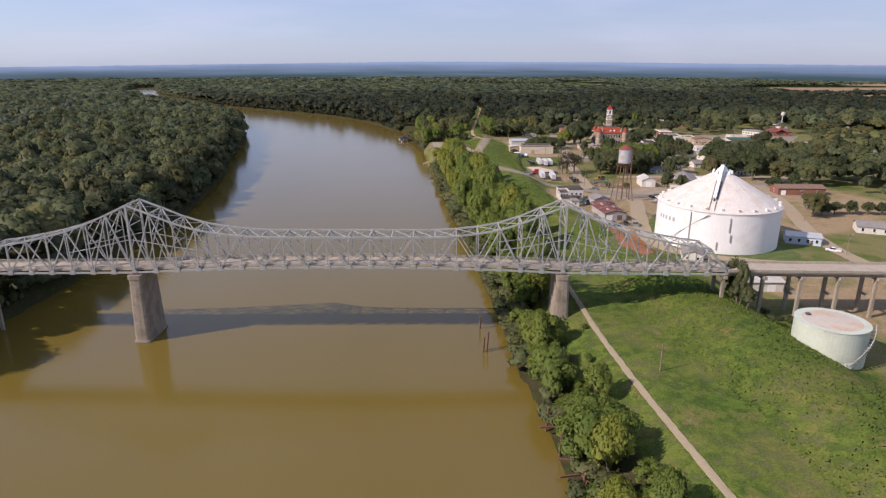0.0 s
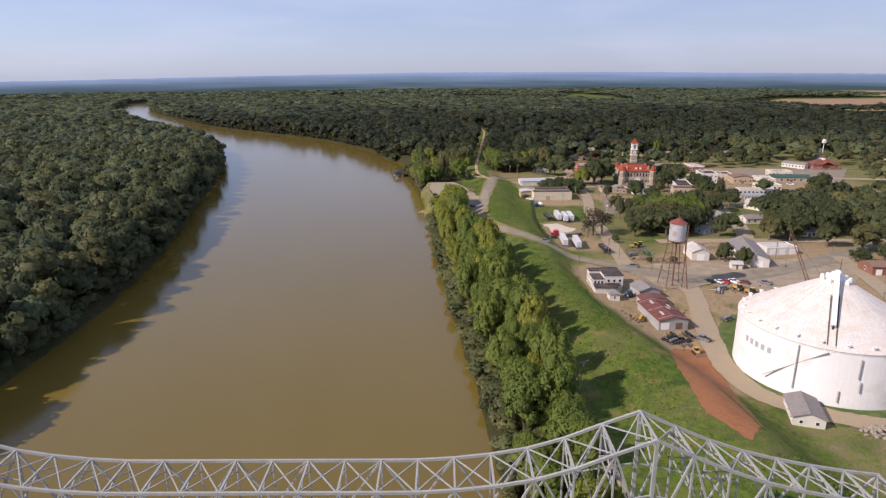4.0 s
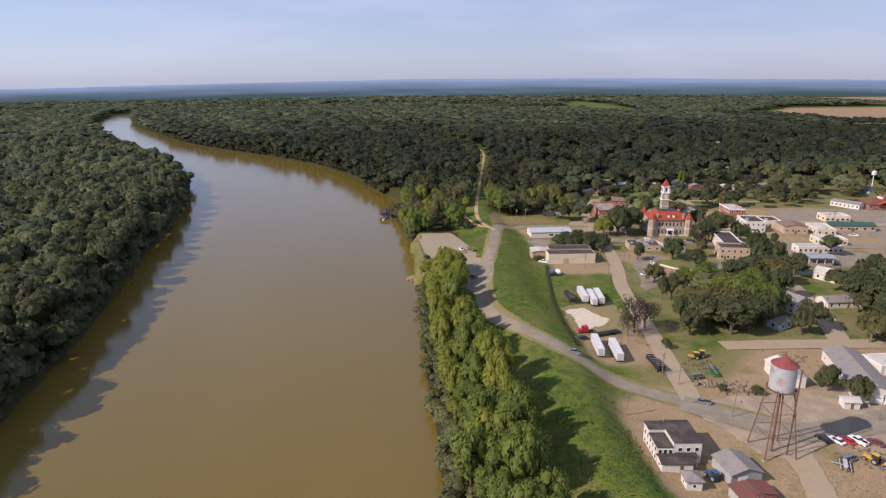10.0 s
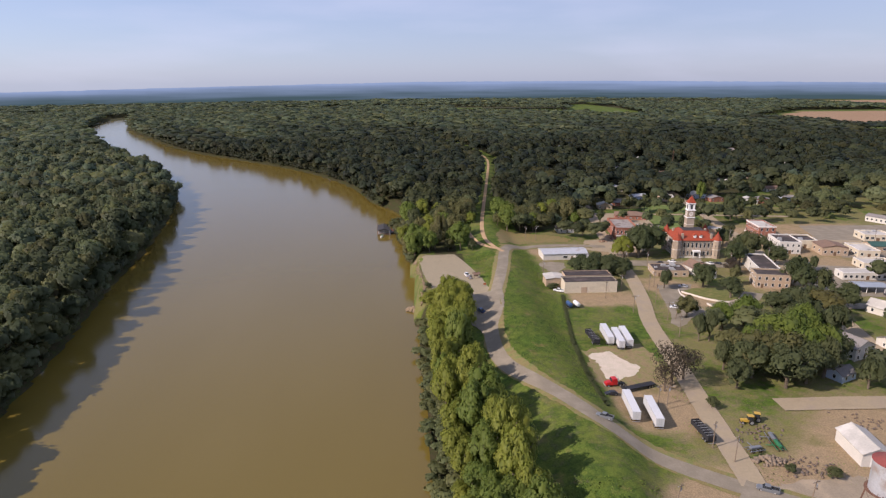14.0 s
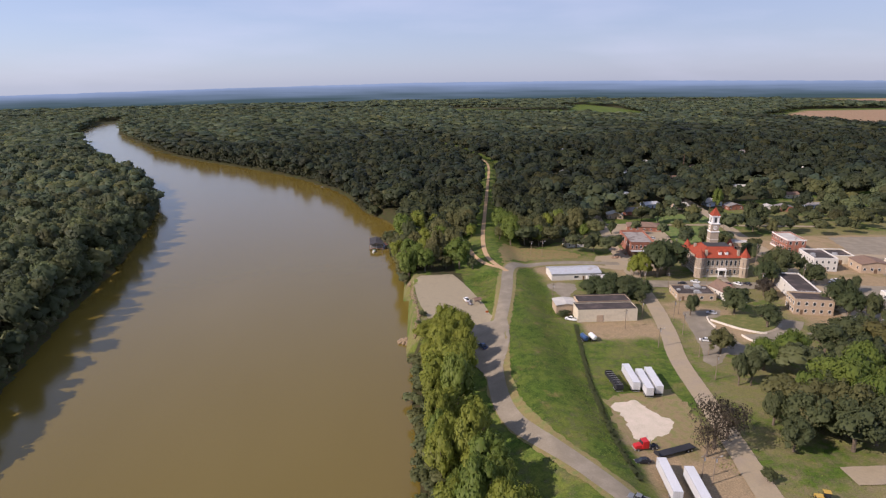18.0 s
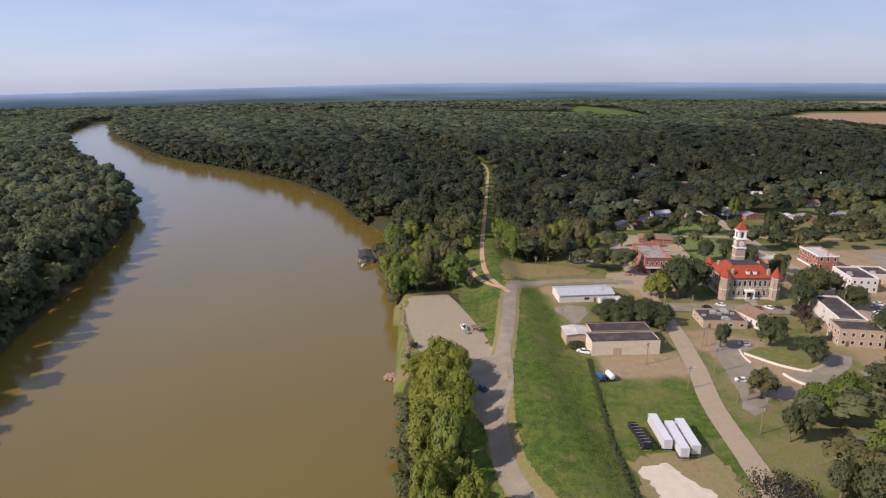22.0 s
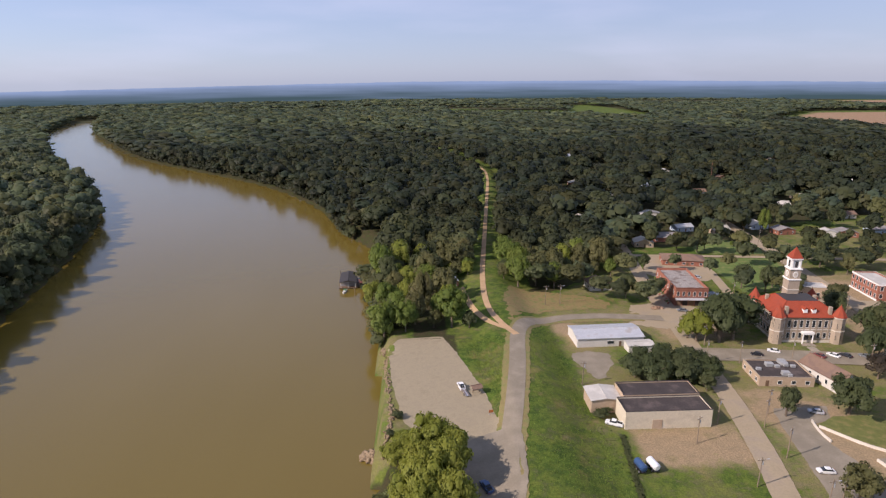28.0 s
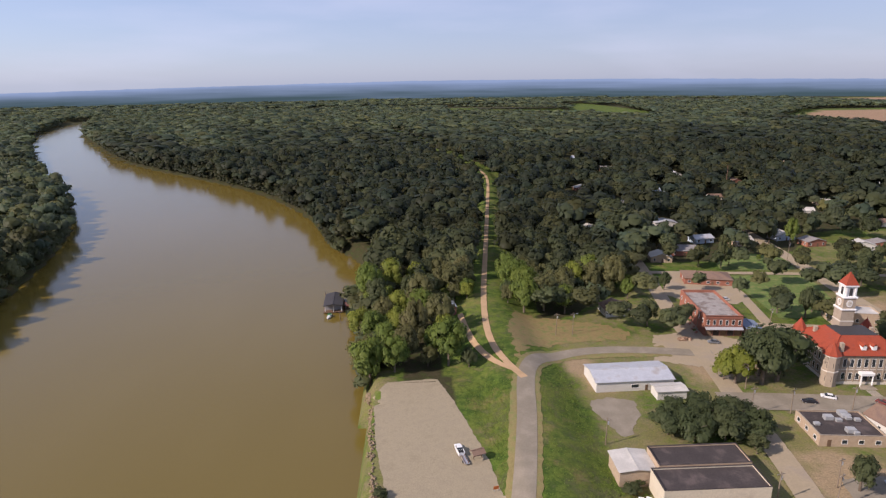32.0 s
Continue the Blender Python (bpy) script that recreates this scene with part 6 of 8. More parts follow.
# houses among the trees north of the square
hr = random.Random(9)
for x, y in HOUSES:
    wall = hr.choice((M_WHITE, M_WHITE, M_WHITE, M_TAN, M_BRICK, M_BLUEWALL))
    roof = hr.choice((M_GREYROOF, M_BROWNROOF, M_WHITEROOF, M_TIN))
    nm = {M_WHITE: "white wooden", M_TAN: "tan brick", M_BRICK: "red brick", M_BLUEWALL: "pale blue"}[wall]
    rf = {M_GREYROOF: "a grey roof", M_BROWNROOF: "a brown roof", M_WHITEROOF: "a pale roof", M_TIN: "a tin roof"}[roof]
    building("town_house", x, y, hr.uniform(-15, 12), hr.uniform(11, 16), hr.uniform(8, 10), 3.2, wall, roof, nm + " house with " + rf + " among trees", "house", "gable", hr.uniform(1.6, 2.6), hr.choice("xy"), wins=(3, 2, 2, 2), doors=(("f", 0.5, 1.0, 2.1),))
church = building("white_church", 392, 850, 78, 11, 22, 5.5, M_WHITE, M_GREYROOF, "white church with a pointed steeple among trees", "church", "gable", 4.5, "y", wins=(2, 0, 4, 4), win=(0.9, 2.2))
part("steeple", B(-1.5, -10.5, 8, 1.5, -7.5, 13.5), M_WHITE, church)
part("spire", rod(bmesh.new(), (0, -9, 13.5), (0, -9, 18.5), 1.7, 0.05, 4), M_WHITE, church)

# ---- courthouse ----
M_STONE = mat("buff_brick", (0.36, 0.29, 0.215), 0.9, var=0.16, scale=3, bump=0.2, second=(0.30, 0.235, 0.17), amount=0.4)
M_BAND = mat("pale_stone_trim", (0.60, 0.54, 0.45), 0.85, var=0.1, scale=2)
M_SLATE = mat("dark_roof_deck", (0.045, 0.042, 0.042), 0.8, var=0.15)
court = thing("courthouse", pose(176.6, 567.2, 0, 0, 0, -5), "buff brick courthouse with red tile roof and tall clock tower", "courthouse")
CW, CD, CH = 11.9, 10.5, 10.8
walls(court, -CW, -CD, CW, CD, CH, M_STONE, t=0.5)
for z, t in ((0.0, 1.0), (5.4, 0.35), (10.6, 0.7)):
    for q in ((-CW - 0.15, -CD - 0.15, CW + 0.15, -CD), (-CW - 0.15, CD, CW + 0.15, CD + 0.15), (-CW - 0.15, -CD, -CW, CD), (CW, -CD, CW + 0.15, CD)):
        part("stone_band", B(q[0], q[1], z, q[2], q[3], z + t), M_BAND, court)
e = 0.7
ring = [(-CW - e, -CD - e), (CW + e, -CD - e), (CW + e, CD + e), (-CW - e, CD + e)]
top = [(-CW + 5.5, -CD + 6.0), (CW - 5.5, -CD + 6.0), (CW - 5.5, CD - 6.0), (-CW + 5.5, CD - 6.0)]
for i in range(4):
    j = (i + 1) % 4
    part("roof_panel", slab(bmesh.new(), [(*ring[i], CH), (*ring[j], CH), (*top[j], CH + 4.6), (*top[i], CH + 4.6)], 0.2), M_REDROOF, court)
part("roof_deck", B(top[0][0], top[0][1], CH + 4.5, top[2][0], top[2][1], CH + 4.9), M_SLATE, court)
for i in range(4):
    p0, p1 = ring[i], top[i]
    part("roof_hip", beam(bmesh.new(), (*p0, CH + 0.25), (*p1, CH + 4.85), 0.3, 0.3), M_REDROOF, court)


def octagon(bm, x, y, r0, r1, z0, z1, seg=8):
    return rod(bm, (x, y, z0), (x, y, z1), r0, r1, seg)


for x, y, r in ((-CW, -CD, 2.6), (CW, -CD, 2.4), (-CW, CD, 2.4), (CW, CD, 2.4)):
    t = part("corner_turret", octagon(bmesh.new(), x, y, r, r, -0.5, CH + 0.6), M_STONE, court)
    part("turret_roof", octagon(bmesh.new(), x, y, r + 0.5, 0.1, CH + 0.6, CH + 5.2), M_REDROOF, t)
    part("turret_band", octagon(bmesh.new(), x, y, r + 0.15, r + 0.15, 5.4, 5.75), M_BAND, t)
    part("turret_band", octagon(bmesh.new(), x, y, r + 0.2, r + 0.2, CH, CH + 0.6), M_BAND, t)
    part("finial", rod(bmesh.new(), (x, y, CH + 5.1), (x, y, CH + 6.0), 0.12, 0.02, 6), M_REDROOF, t)
    for k in range(5):
        a = math.atan2(y, x) + (k - 2) * math.pi / 4
        for z in (1.9, 6.8):
            c = Vector((x + math.cos(a) * r * 0.925, y + math.sin(a) * r * 0.925, z))
            d = Vector((-math.sin(a), math.cos(a), 0)) * 0.4
            bm = beam(bmesh.new(), c, c + Vector((0, 0, 2.0)), 0.7, 0.12)
            bmesh.ops.rotate(bm, verts=bm.verts, cent=c, matrix=Matrix.Rotation(a + math.pi / 2, 3, "Z"))
            part("window", bm, M_GLASS, t)
for i in range(9):
    u = -9.6 + i * 2.4
    for z, h in ((1.9, 2.3), (6.5, 2.9)):
        if i == 4 and z < 3:
            continue
        window(court, u, z, 1.1, h, "f", -CD)
        window(court, u, z, 1.1, h, "b", CD)
for i in range(6):
    for z, h in ((1.9, 2.3), (6.5, 2.9)):
        window(court, -6.5 + i * 2.6, z, 1.1, h, "l", -CW)
        window(court, -6.5 + i * 2.6, z, 1.1, h, "r", CW)
for i in range(8):
    u = -8.4 + i * 2.4
    part("pilaster", B(u - 0.2, -CD - 0.2, 1.0, u + 0.2, -CD, 10.6), M_STONE, court)
porch = part("portico", B(-2.3, -CD - 2.0, 4.0, 2.3, -CD, 5.0, 0.08), M_TRIM, court)
for s in (-1.9, 1.9):
    part("column", rod(bmesh.new(), (s, -CD - 1.7, -0.2), (s, -CD - 1.7, 4.0), 0.28, 0.24, 10), M_TRIM, porch)
part("entrance", B(-1.2, -CD - 0.12, 0, 1.2, -CD, 3.3), M_SLATE, porch)
for i in range(4):
    part("step", B(-2.0 - 0.3 * i, -CD - 2.4 - 0.5 * i, -0.2, 2.0 + 0.3 * i, -CD - 1.9 - 0.5 * i, 0.55 - 0.17 * i), M_CONC, porch)
part("walk", B(-1.6, -CD - 9.0, -0.2, 1.6, -CD - 4.4, 0.06), M_CONC, court)
for u, y, z in ((-1.0, -CD + 2.4, CH + 2.1), (2.4, -CD + 2.4, CH + 2.1)):
    d = part("dormer", B(u - 0.7, y - 1.6, z - 0.6, u + 0.7, y + 1.0, z + 0.9), M_TRIM, court)
    gable_roof(d, u - 0.7, y - 1.6, u + 0.7, y + 1.0, z + 0.9, 0.7, M_REDROOF, False, 0.2, 0.1)
for u, y in ((-8.5, -CD + 1.0), (8.5, -CD + 1.0), (9.5, 4), (-9.5, 5)):
    part("chimney", B(u - 0.6, y - 0.6, CH, u + 0.6, y + 0.6, CH + 4.2, 0.05), M_STONE, court)
tw = part("clock_tower", B(-2.7, 3.1, CH, 2.7, 8.5, 21.2), M_STONE, court)
tw.matrix_local = pose(1.3, 0, 0)
part("tower_band", B(-2.85, 2.95, 17.0, 2.85, 8.65, 17.4), M_BAND, tw)
part("tower_cornice", B(-3.1, 2.7, 21.2, 3.1, 8.9, 21.8, 0.1), M_TRIM, tw)
part("clock_stage", B(-2.6, 3.2, 21.8, 2.6, 8.4, 25.6), M_STONE, tw)
part("stage_cornice", B(-3.0, 2.8, 25.6, 3.0, 8.8, 26.2, 0.1), M_TRIM, tw)
for a in range(4):
    m = Matrix.Translation((0, 5.8, 0)) @ Matrix.Rotation(a * math.pi / 2, 4, "Z")
    bm = rod(bmesh.new(), (0, -2.62, 23.7), (0, -2.76, 23.7), 1.3, 1.3, 20)
    bm.transform(m)
    dial = part("clock_dial", bm, M_TRIM, tw)
    bm = rod(bmesh.new(), (0, -2.7, 23.7), (0, -2.8, 23.7), 1.0, 1.0, 20)
    bm.transform(m)
    part("dial_face", bm, M_BAND, dial)
    for dx, dz in ((0.0, 0.8), (0.55, 0.2)):
        bm = beam(bmesh.new(), (0, -2.83, 23.7), (dx, -2.83, 23.7 + dz), 0.08, 0.05)
        bm.transform(m)
        part("clock_arm", bm, M_SLATE, dial)
    # dark slab on the solid belfry, standing for the shade in its arch
    bm = B(-0.65, -2.4, 26.6, 0.65, -2.24, 29.2)
    bm.transform(m)
    part("belfry_opening", bm, M_SLATE, tw)
    for s in (-1, 1):
        bm = B(s * 1.85 - 0.3, -2.55, 26.2, s * 1.85 + 0.3, -2.2, 29.8)
        bm.transform(m)
        part("belfry_pier", bm, M_TRIM, tw)
part("belfry", B(-2.2, 3.6, 26.2, 2.2, 8.0, 29.8), M_TRIM, tw)
part("belfry_cornice", B(-2.8, 3.0, 29.8, 2.8, 8.6, 30.4, 0.1), M_TRIM, tw)
bm = rod(bmesh.new(), (0, 0, 30.4), (0, 0, 34.8), 3.95, 0.05, 4)
bmesh.ops.rotate(bm, verts=bm.verts, cent=(0, 0, 0), matrix=Matrix.Rotation(math.pi / 4, 3, "Z"))
bmesh.ops.translate(bm, verts=bm.verts, vec=(0, 5.8, 0))
part("tower_roof", bm, M_REDROOF, tw)
tw.matrix_local = Matrix.Translation((0, 5.8, 0)) @ Matrix.Diagonal((0.84, 0.84, 1.02, 1)) @ Matrix.Translation((0, -5.8, 0))
part("finial", rod(bmesh.new(), (0, 5.8, 34.6), (0, 5.8, 36.0), 0.14, 0.03, 6), M_SLATE, tw)

# ---- storage tanks ----
M_TANK = mat("white_tank_paint", (0.74, 0.73, 0.71), 0.6, var=0.05, scale=0.8, second=(0.64, 0.62, 0.58), amount=0.25)
M_TANKROOF = mat("dusty_tank_roof", (0.60, 0.56, 0.51), 0.8, var=0.2, scale=1.1, second=(0.49, 0.44, 0.375), amount=0.6)
M_LETTER = mat("grey_lettering", (0.075, 0.08, 0.085), 0.7, var=0.1)
TX, TY, TR, TH = 126.5, 247.5, 24.4, 16.6
tank = thing("storage_tank", pose(TX, TY, -2.7), "huge white round storage tank with a cone roof", "tank")
SEG = 96
for i in range(24):
    a0 = i * 2 * math.pi / 24
    bm = bmesh.new()
    n = 4
    vs = []
    for k in range(n + 1):
        a = a0 + k * (2 * math.pi / 24) / n
        vs.append([bm.verts.new((math.cos(a) * r, math.sin(a) * r, z)) for r, z in ((TR, -1), (TR, TH), (TR - 0.2, TH), (TR - 0.2, -1))])
    for k in range(n):
        for j in range(4):
            bm.faces.new((vs[k][j], vs[k + 1][j], vs[k + 1][(j + 1) % 4], vs[k][(j + 1) % 4]))
    for w in (vs[0], vs[-1]):
        bm.faces.new(w)
    bmesh.ops.recalc_face_normals(bm, faces=bm.faces)
    part("wall_plate", bm, M_TANK, tank)
    bm = bmesh.new()
    vs = []
    for k in range(n + 1):
        a = a0 + k * (2 * math.pi / 24) / n
        vs.append([bm.verts.new((math.cos(a) * r, math.sin(a) * r, z)) for r, z in ((TR + 0.25, TH - 0.05), (TR + 0.25, TH + 0.15), (1.8, TH + 13.4), (1.8, TH + 13.2))])
    for k in range(n):
        for j in range(4):
            bm.faces.new((vs[k][j], vs[k + 1][j], vs[k + 1][(j + 1) % 4], vs[k][(j + 1) % 4]))
    bmesh.ops.recalc_face_normals(bm, faces=bm.faces)
    part("roof_sheet", bm, M_TANKROOF, tank)
    part("roof_rib", beam(bmesh.new(), (math.cos(a0) * (TR + 0.2), math.sin(a0) * (TR + 0.2), TH + 0.12), (math.cos(a0) * 2, math.sin(a0) * 2, TH + 13.3), 0.18, 0.16), M_TANKROOF, tank)
    a1 = a0 + 0.13
    v = part("eave_vent", B(-0.45, -0.4, 0, 0.45, 0.4, 0.9, 0.12), M_TANK, tank)
    v.matrix_local = pose(math.cos(a1) * (TR - 1.2), math.sin(a1) * (TR - 1.2), TH + 0.75, 0, 0, math.degrees(a1))
    part("vent_hood", B(-0.65, -0.55, 0.9, 0.75, 0.55, 1.05, 0.05), M_TANK, v)
for z in (16.2,):
    bm = bmesh.new()
    vs = []
    for k in range(SEG):
        a = k * 2 * math.pi / SEG
        vs.append([bm.verts.new((math.cos(a) * r, math.sin(a) * r, zz)) for r, zz in ((TR, z), (TR + 0.12, z), (TR + 0.12, z + 0.14), (TR, z + 0.14))])
    for k in range(SEG):
        for j in range(4):
            bm.faces.new((vs[k][j], vs[(k + 1) % SEG][j], vs[(k + 1) % SEG][(j + 1) % 4], vs[k][(j + 1) % 4]))
    bmesh.ops.recalc_face_normals(bm, faces=bm.faces)
    part("hoop", bm, M_TANK, tank)
part("peak_cap", rod(bmesh.new(), (0, 0, TH + 13.0), (0, 0, TH + 15.0), 2.6, 1.2, 16), M_TANK, tank)
for i in range(9):
    a = i * 0.698 + 0.2
    part("peak_vent", rod(bmesh.new(), (math.cos(a) * 3.6, math.sin(a) * 3.6, TH + 11.0), (math.cos(a) * 3.6, math.sin(a) * 3.6, TH + 13.6), 0.7, 0.5, 8), M_TANK, tank)
# conveyor gantry up the roof and a drop pipe, on the river side
ca = math.radians(238)
cx, cy = math.cos(ca), math.sin(ca)
cv = part("conveyor_gallery", beam(bmesh.new(), (cx * (TR - 6), cy * (TR - 6), TH + 4.6), (cx * 1.5, cy * 1.5, TH + 15.5), 1.2, 1.5), M_TANK, tank)
part("gallery_leg", beam(bmesh.new(), (cx * (TR - 6), cy * (TR - 6), TH + 2.6), (cx * (TR - 6), cy * (TR - 6), TH + 5.0), 0.4, 0.4), M_LETTER, tank)
for s in (-1, 1):
    part("gallery_rail", beam(bmesh.new(), (cx * (TR - 1) - cy * s, cy * (TR - 1) + cx * s, TH + 0.9), (cx * 8 - cy * s, cy * 8 + cx * s, TH + 10.2), 0.25, 0.3), M_LETTER, tank)
part("mast", rod(bmesh.new(), (0.8, 0, TH + 14), (0.8, 0, TH + 19), 0.16, 0.08, 6), M_LETTER, tank)
for da, z0, z1 in ((-0.30, 3.0, 16.0), (0.14, 2.0, 5.2), (0.30, 9.5, 15.0), (0.33, 5.5, 8.5)):
    a = ca + da
    part("wall_pipe", rod(bmesh.new(), (math.cos(a) * (TR + 0.3), math.sin(a) * (TR + 0.3), z0), (math.cos(a) * (TR + 0.3), math.sin(a) * (TR + 0.3), z1), 0.22, 0.22, 8), M_PLANT, tank)
a0, a1 = ca - 0.02, ca - 0.62
part("stair_flight", beam(bmesh.new(), (math.cos(a0) * (TR + 0.6), math.sin(a0) * (TR + 0.6), TH - 0.6), (math.cos(a1) * (TR + 1.4), math.sin(a1) * (TR + 1.4), 4.0), 0.4, 0.2), M_PLANT, tank)
M_NAME = mat("faded_lettering", (0.36, 0.37, 0.38), 0.7, var=0.1)
# five plain bars where the maker's name stands
for i in range(5):
    a = math.radians(181.5 + i * 5.2)
    b = part("name_bar", B(-0.05, -0.62, 0, 0.06, 0.62, 1.7), M_NAME, tank, "plain grey letter-sized bar")
    b.matrix_local = pose(math.cos(a) * TR, math.sin(a) * TR, 10.4, 0, 0, math.degrees(a))

M_PALE = mat("pale_green_tank_paint", (0.47, 0.51, 0.42), 0.65, var=0.08, scale=0.8, second=(0.41, 0.43, 0.35), amount=0.35)
M_RUSTTOP = mat("rust_stained_tank_top", (0.47, 0.42, 0.35), 0.8, var=0.14, scale=1.6, second=(0.43, 0.32, 0.22), amount=0.5)
st = thing("small_tank", pose(102.0, 135.0, -0.9), "pale green round steel tank with a rust-stained top", "tank")
for i in range(4):
    z0 = -0.6 + i * 2.45
    part("shell_ring", rod(bmesh.new(), (0, 0, z0), (0, 0, z0 + 2.44), 8.25 + 0.02 * (i % 2), 8.25 + 0.02 * (i % 2), 56), M_PALE, st)
part("top_plate", rod(bmesh.new(), (0, 0, 9.2), (0, 0, 9.6), 8.3, 0.3, 56), M_RUSTTOP, st)
part("rim", rod(bmesh.new(), (0, 0, 9.1), (0, 0, 9.28), 8.4, 8.4, 56), M_PALE, st)
for i in range(15):
    a = math.radians(268 + i * 4.6)
    s = part("stair_tread", B(-0.1, -0.35, 0, 1.0, 0.35, 0.12), M_PLANT, st)
    s.matrix_local = pose(math.cos(a) * 8.25, math.sin(a) * 8.25, 0.6 + i * 0.56, 0, 0, math.degrees(a))
a0, a1 = math.radians(266), math.radians(334)
for k in range(6):
    b0, b1 = a0 + (a1 - a0) * k / 6, a0 + (a1 - a0) * (k + 1) / 6
    part("stair_rail", beam(bmesh.new(), (math.cos(b0) * 9.2, math.sin(b0) * 9.2, 1.2 + k * 1.42), (math.cos(b1) * 9.2, math.sin(b1) * 9.2, 1.2 + (k + 1) * 1.42), 0.14, 0.5), M_PLANT, st)
part("manway", B(-0.9, -8.5, 0.2, 0.9, -8.1, 1.6, 0.1), M_PALE, st)
part("side_box", B(-10.2, -0.9, 0.3, -8.0, 0.9, 3.2, 0.15), M_PALE, st)
part("roof_hatch", B(-4.5, 3.0, 9.4, -3.5, 4.0, 9.9, 0.05), M_LETTER, st)

# ---- water tower ----
wt = thing("water_tower", pose(108.2, 317.0, 0), "old rusty-legged water tower with a silver tank and red cone roof", "water tower")
M_WTANK = mat("streaked_silver_tank", (0.46, 0.46, 0.47), 0.5, 0.25, 0.14, 1.5, second=(0.33, 0.27, 0.23), amount=0.35)
M_WROOF = mat("faded_red_tank_roof", (0.215, 0.055, 0.045), 0.7, var=0.2, scale=2, second=(0.15, 0.05, 0.042))
for i in range(3):
    part("tank_course", rod(bmesh.new(), (0, 0, 20.0 + i * 2.4), (0, 0, 22.38 + i * 2.4), 3.25 + 0.02 * (i % 2), 3.25 + 0.02 * (i % 2), 36), M_WTANK, wt)
bm = bmesh.new()
bmesh.ops.create_uvsphere(bm, u_segments=28, v_segments=12, radius=3.25)
bmesh.ops.scale(bm, vec=(1, 1, 0.42), verts=bm.verts)
bmesh.ops.translate(bm, vec=(0, 0, 20.0), verts=bm.verts)
part("bowl", bm, M_RUST, wt)
part("cone_roof", rod(bmesh.new(), (0, 0, 27.2), (0, 0, 29.4), 3.55, 0.22, 36), M_WROOF, wt)
part("finial", rod(bmesh.new(), (0, 0, 29.3), (0, 0, 30.1), 0.3, 0.2, 8), M_WROOF, wt)
part("catwalk", rod(bmesh.new(), (0, 0, 19.9), (0, 0, 20.05), 3.9, 3.9, 36), M_RUST, wt)
for i in range(12):
    a = i * math.pi / 6
    part("rail_post", rod(bmesh.new(), (math.cos(a) * 3.8, math.sin(a) * 3.8, 20), (math.cos(a) * 3.8, math.sin(a) * 3.8, 21), 0.04, 0.04, 5), M_RUST, wt)
corners = [(-1, -1), (1, -1), (1, 1), (-1, 1)]
for sx, sy in corners:
    part("leg", beam(bmesh.new(), (sx * 4.5, sy * 4.5, -0.2), (sx * 2.3, sy * 2.3, 20.4), 0.3, 0.3), M_RUST, wt)
    part("leg_footing", B(sx * 4.5 - 0.6, sy * 4.5 - 0.6, -0.6, sx * 4.5 + 0.6, sy * 4.5 + 0.6, 0.3, 0.05), M_CONC, wt)
for k, z in enumerate((6.8, 13.6)):
    r = 4.5 - 1.8 * z / 20.6
    for i in range(4):
        a, b = corners[i], corners[(i + 1) % 4]
        part("strut", beam(bmesh.new(), (a[0] * r, a[1] * r, z), (b[0] * r, b[1] * r, z), 0.13, 0.13), M_RUST, wt)
for z0, z1 in ((0, 6.8), (6.8, 13.6), (13.6, 20.2)):
    r0, r1 = 4.5 - 1.8 * z0 / 20.6, 4.5 - 1.8 * z1 / 20.6
    for i in range(4):
        a, b = corners[i], corners[(i + 1) % 4]
        part("tie_rod", beam(bmesh.new(), (a[0] * r0, a[1] * r0, z0), (b[0] * r1, b[1] * r1, z1), 0.035, 0.035), M_RUST, wt)
        part("tie_rod", beam(bmesh.new(), (b[0] * r0, b[1] * r0, z0), (a[0] * r1, a[1] * r1, z1), 0.035, 0.035), M_RUST, wt)
part("riser_pipe", rod(bmesh.new(), (0, 0, -0.2), (0, 0, 18.6), 0.3, 0.3, 12), M_RUST, wt)
part("ladder", beam(bmesh.new(), (3.0, -2.4, 0.5), (2.7, -3.4, 27.0), 0.4, 0.08), M_RUST, wt)

# ---- vehicles and machines ----
M_TYRE = mat("tyre_rubber", (0.02, 0.02, 0.02), 0.9, var=0.2)
M_RIM = mat("wheel_steel", (0.45, 0.45, 0.46), 0.4, 0.6, 0.1)
M_LAMP = mat("lamp_glass", (0.6, 0.6, 0.58), 0.2, var=0.05)
M_TAIL = mat("red_lamp", (0.35, 0.02, 0.02), 0.3, var=0.05)
PAINT = {n: mat(n + "_car_paint", c, 0.3, 0.1, 0.05, spec=0.5) for n, c in (("white", (0.72, 0.72, 0.70)), ("black", (0.02, 0.02, 0.025)), ("red", (0.45, 0.02, 0.02)), ("silver", (0.42, 0.43, 0.45)), ("blue", (0.04, 0.08, 0.18)), ("maroon", (0.16, 0.04, 0.035)), ("grey", (0.16, 0.17, 0.18)), ("yellow", (0.50, 0.32, 0.05)), ("orange", (0.42, 0.12, 0.03)), ("green", (0.03, 0.16, 0.06)))}


def wheel(parent, x, y, r, w):
    t = part("wheel", rod(bmesh.new(), (x - w / 2, y, r), (x + w / 2, y, r), r, r, 16), M_TYRE, parent)
    part("rim", rod(bmesh.new(), (x - w / 2 - 0.02, y, r), (x + w / 2 + 0.02, y, r), r * 0.58, r * 0.58, 12), M_RIM, t)


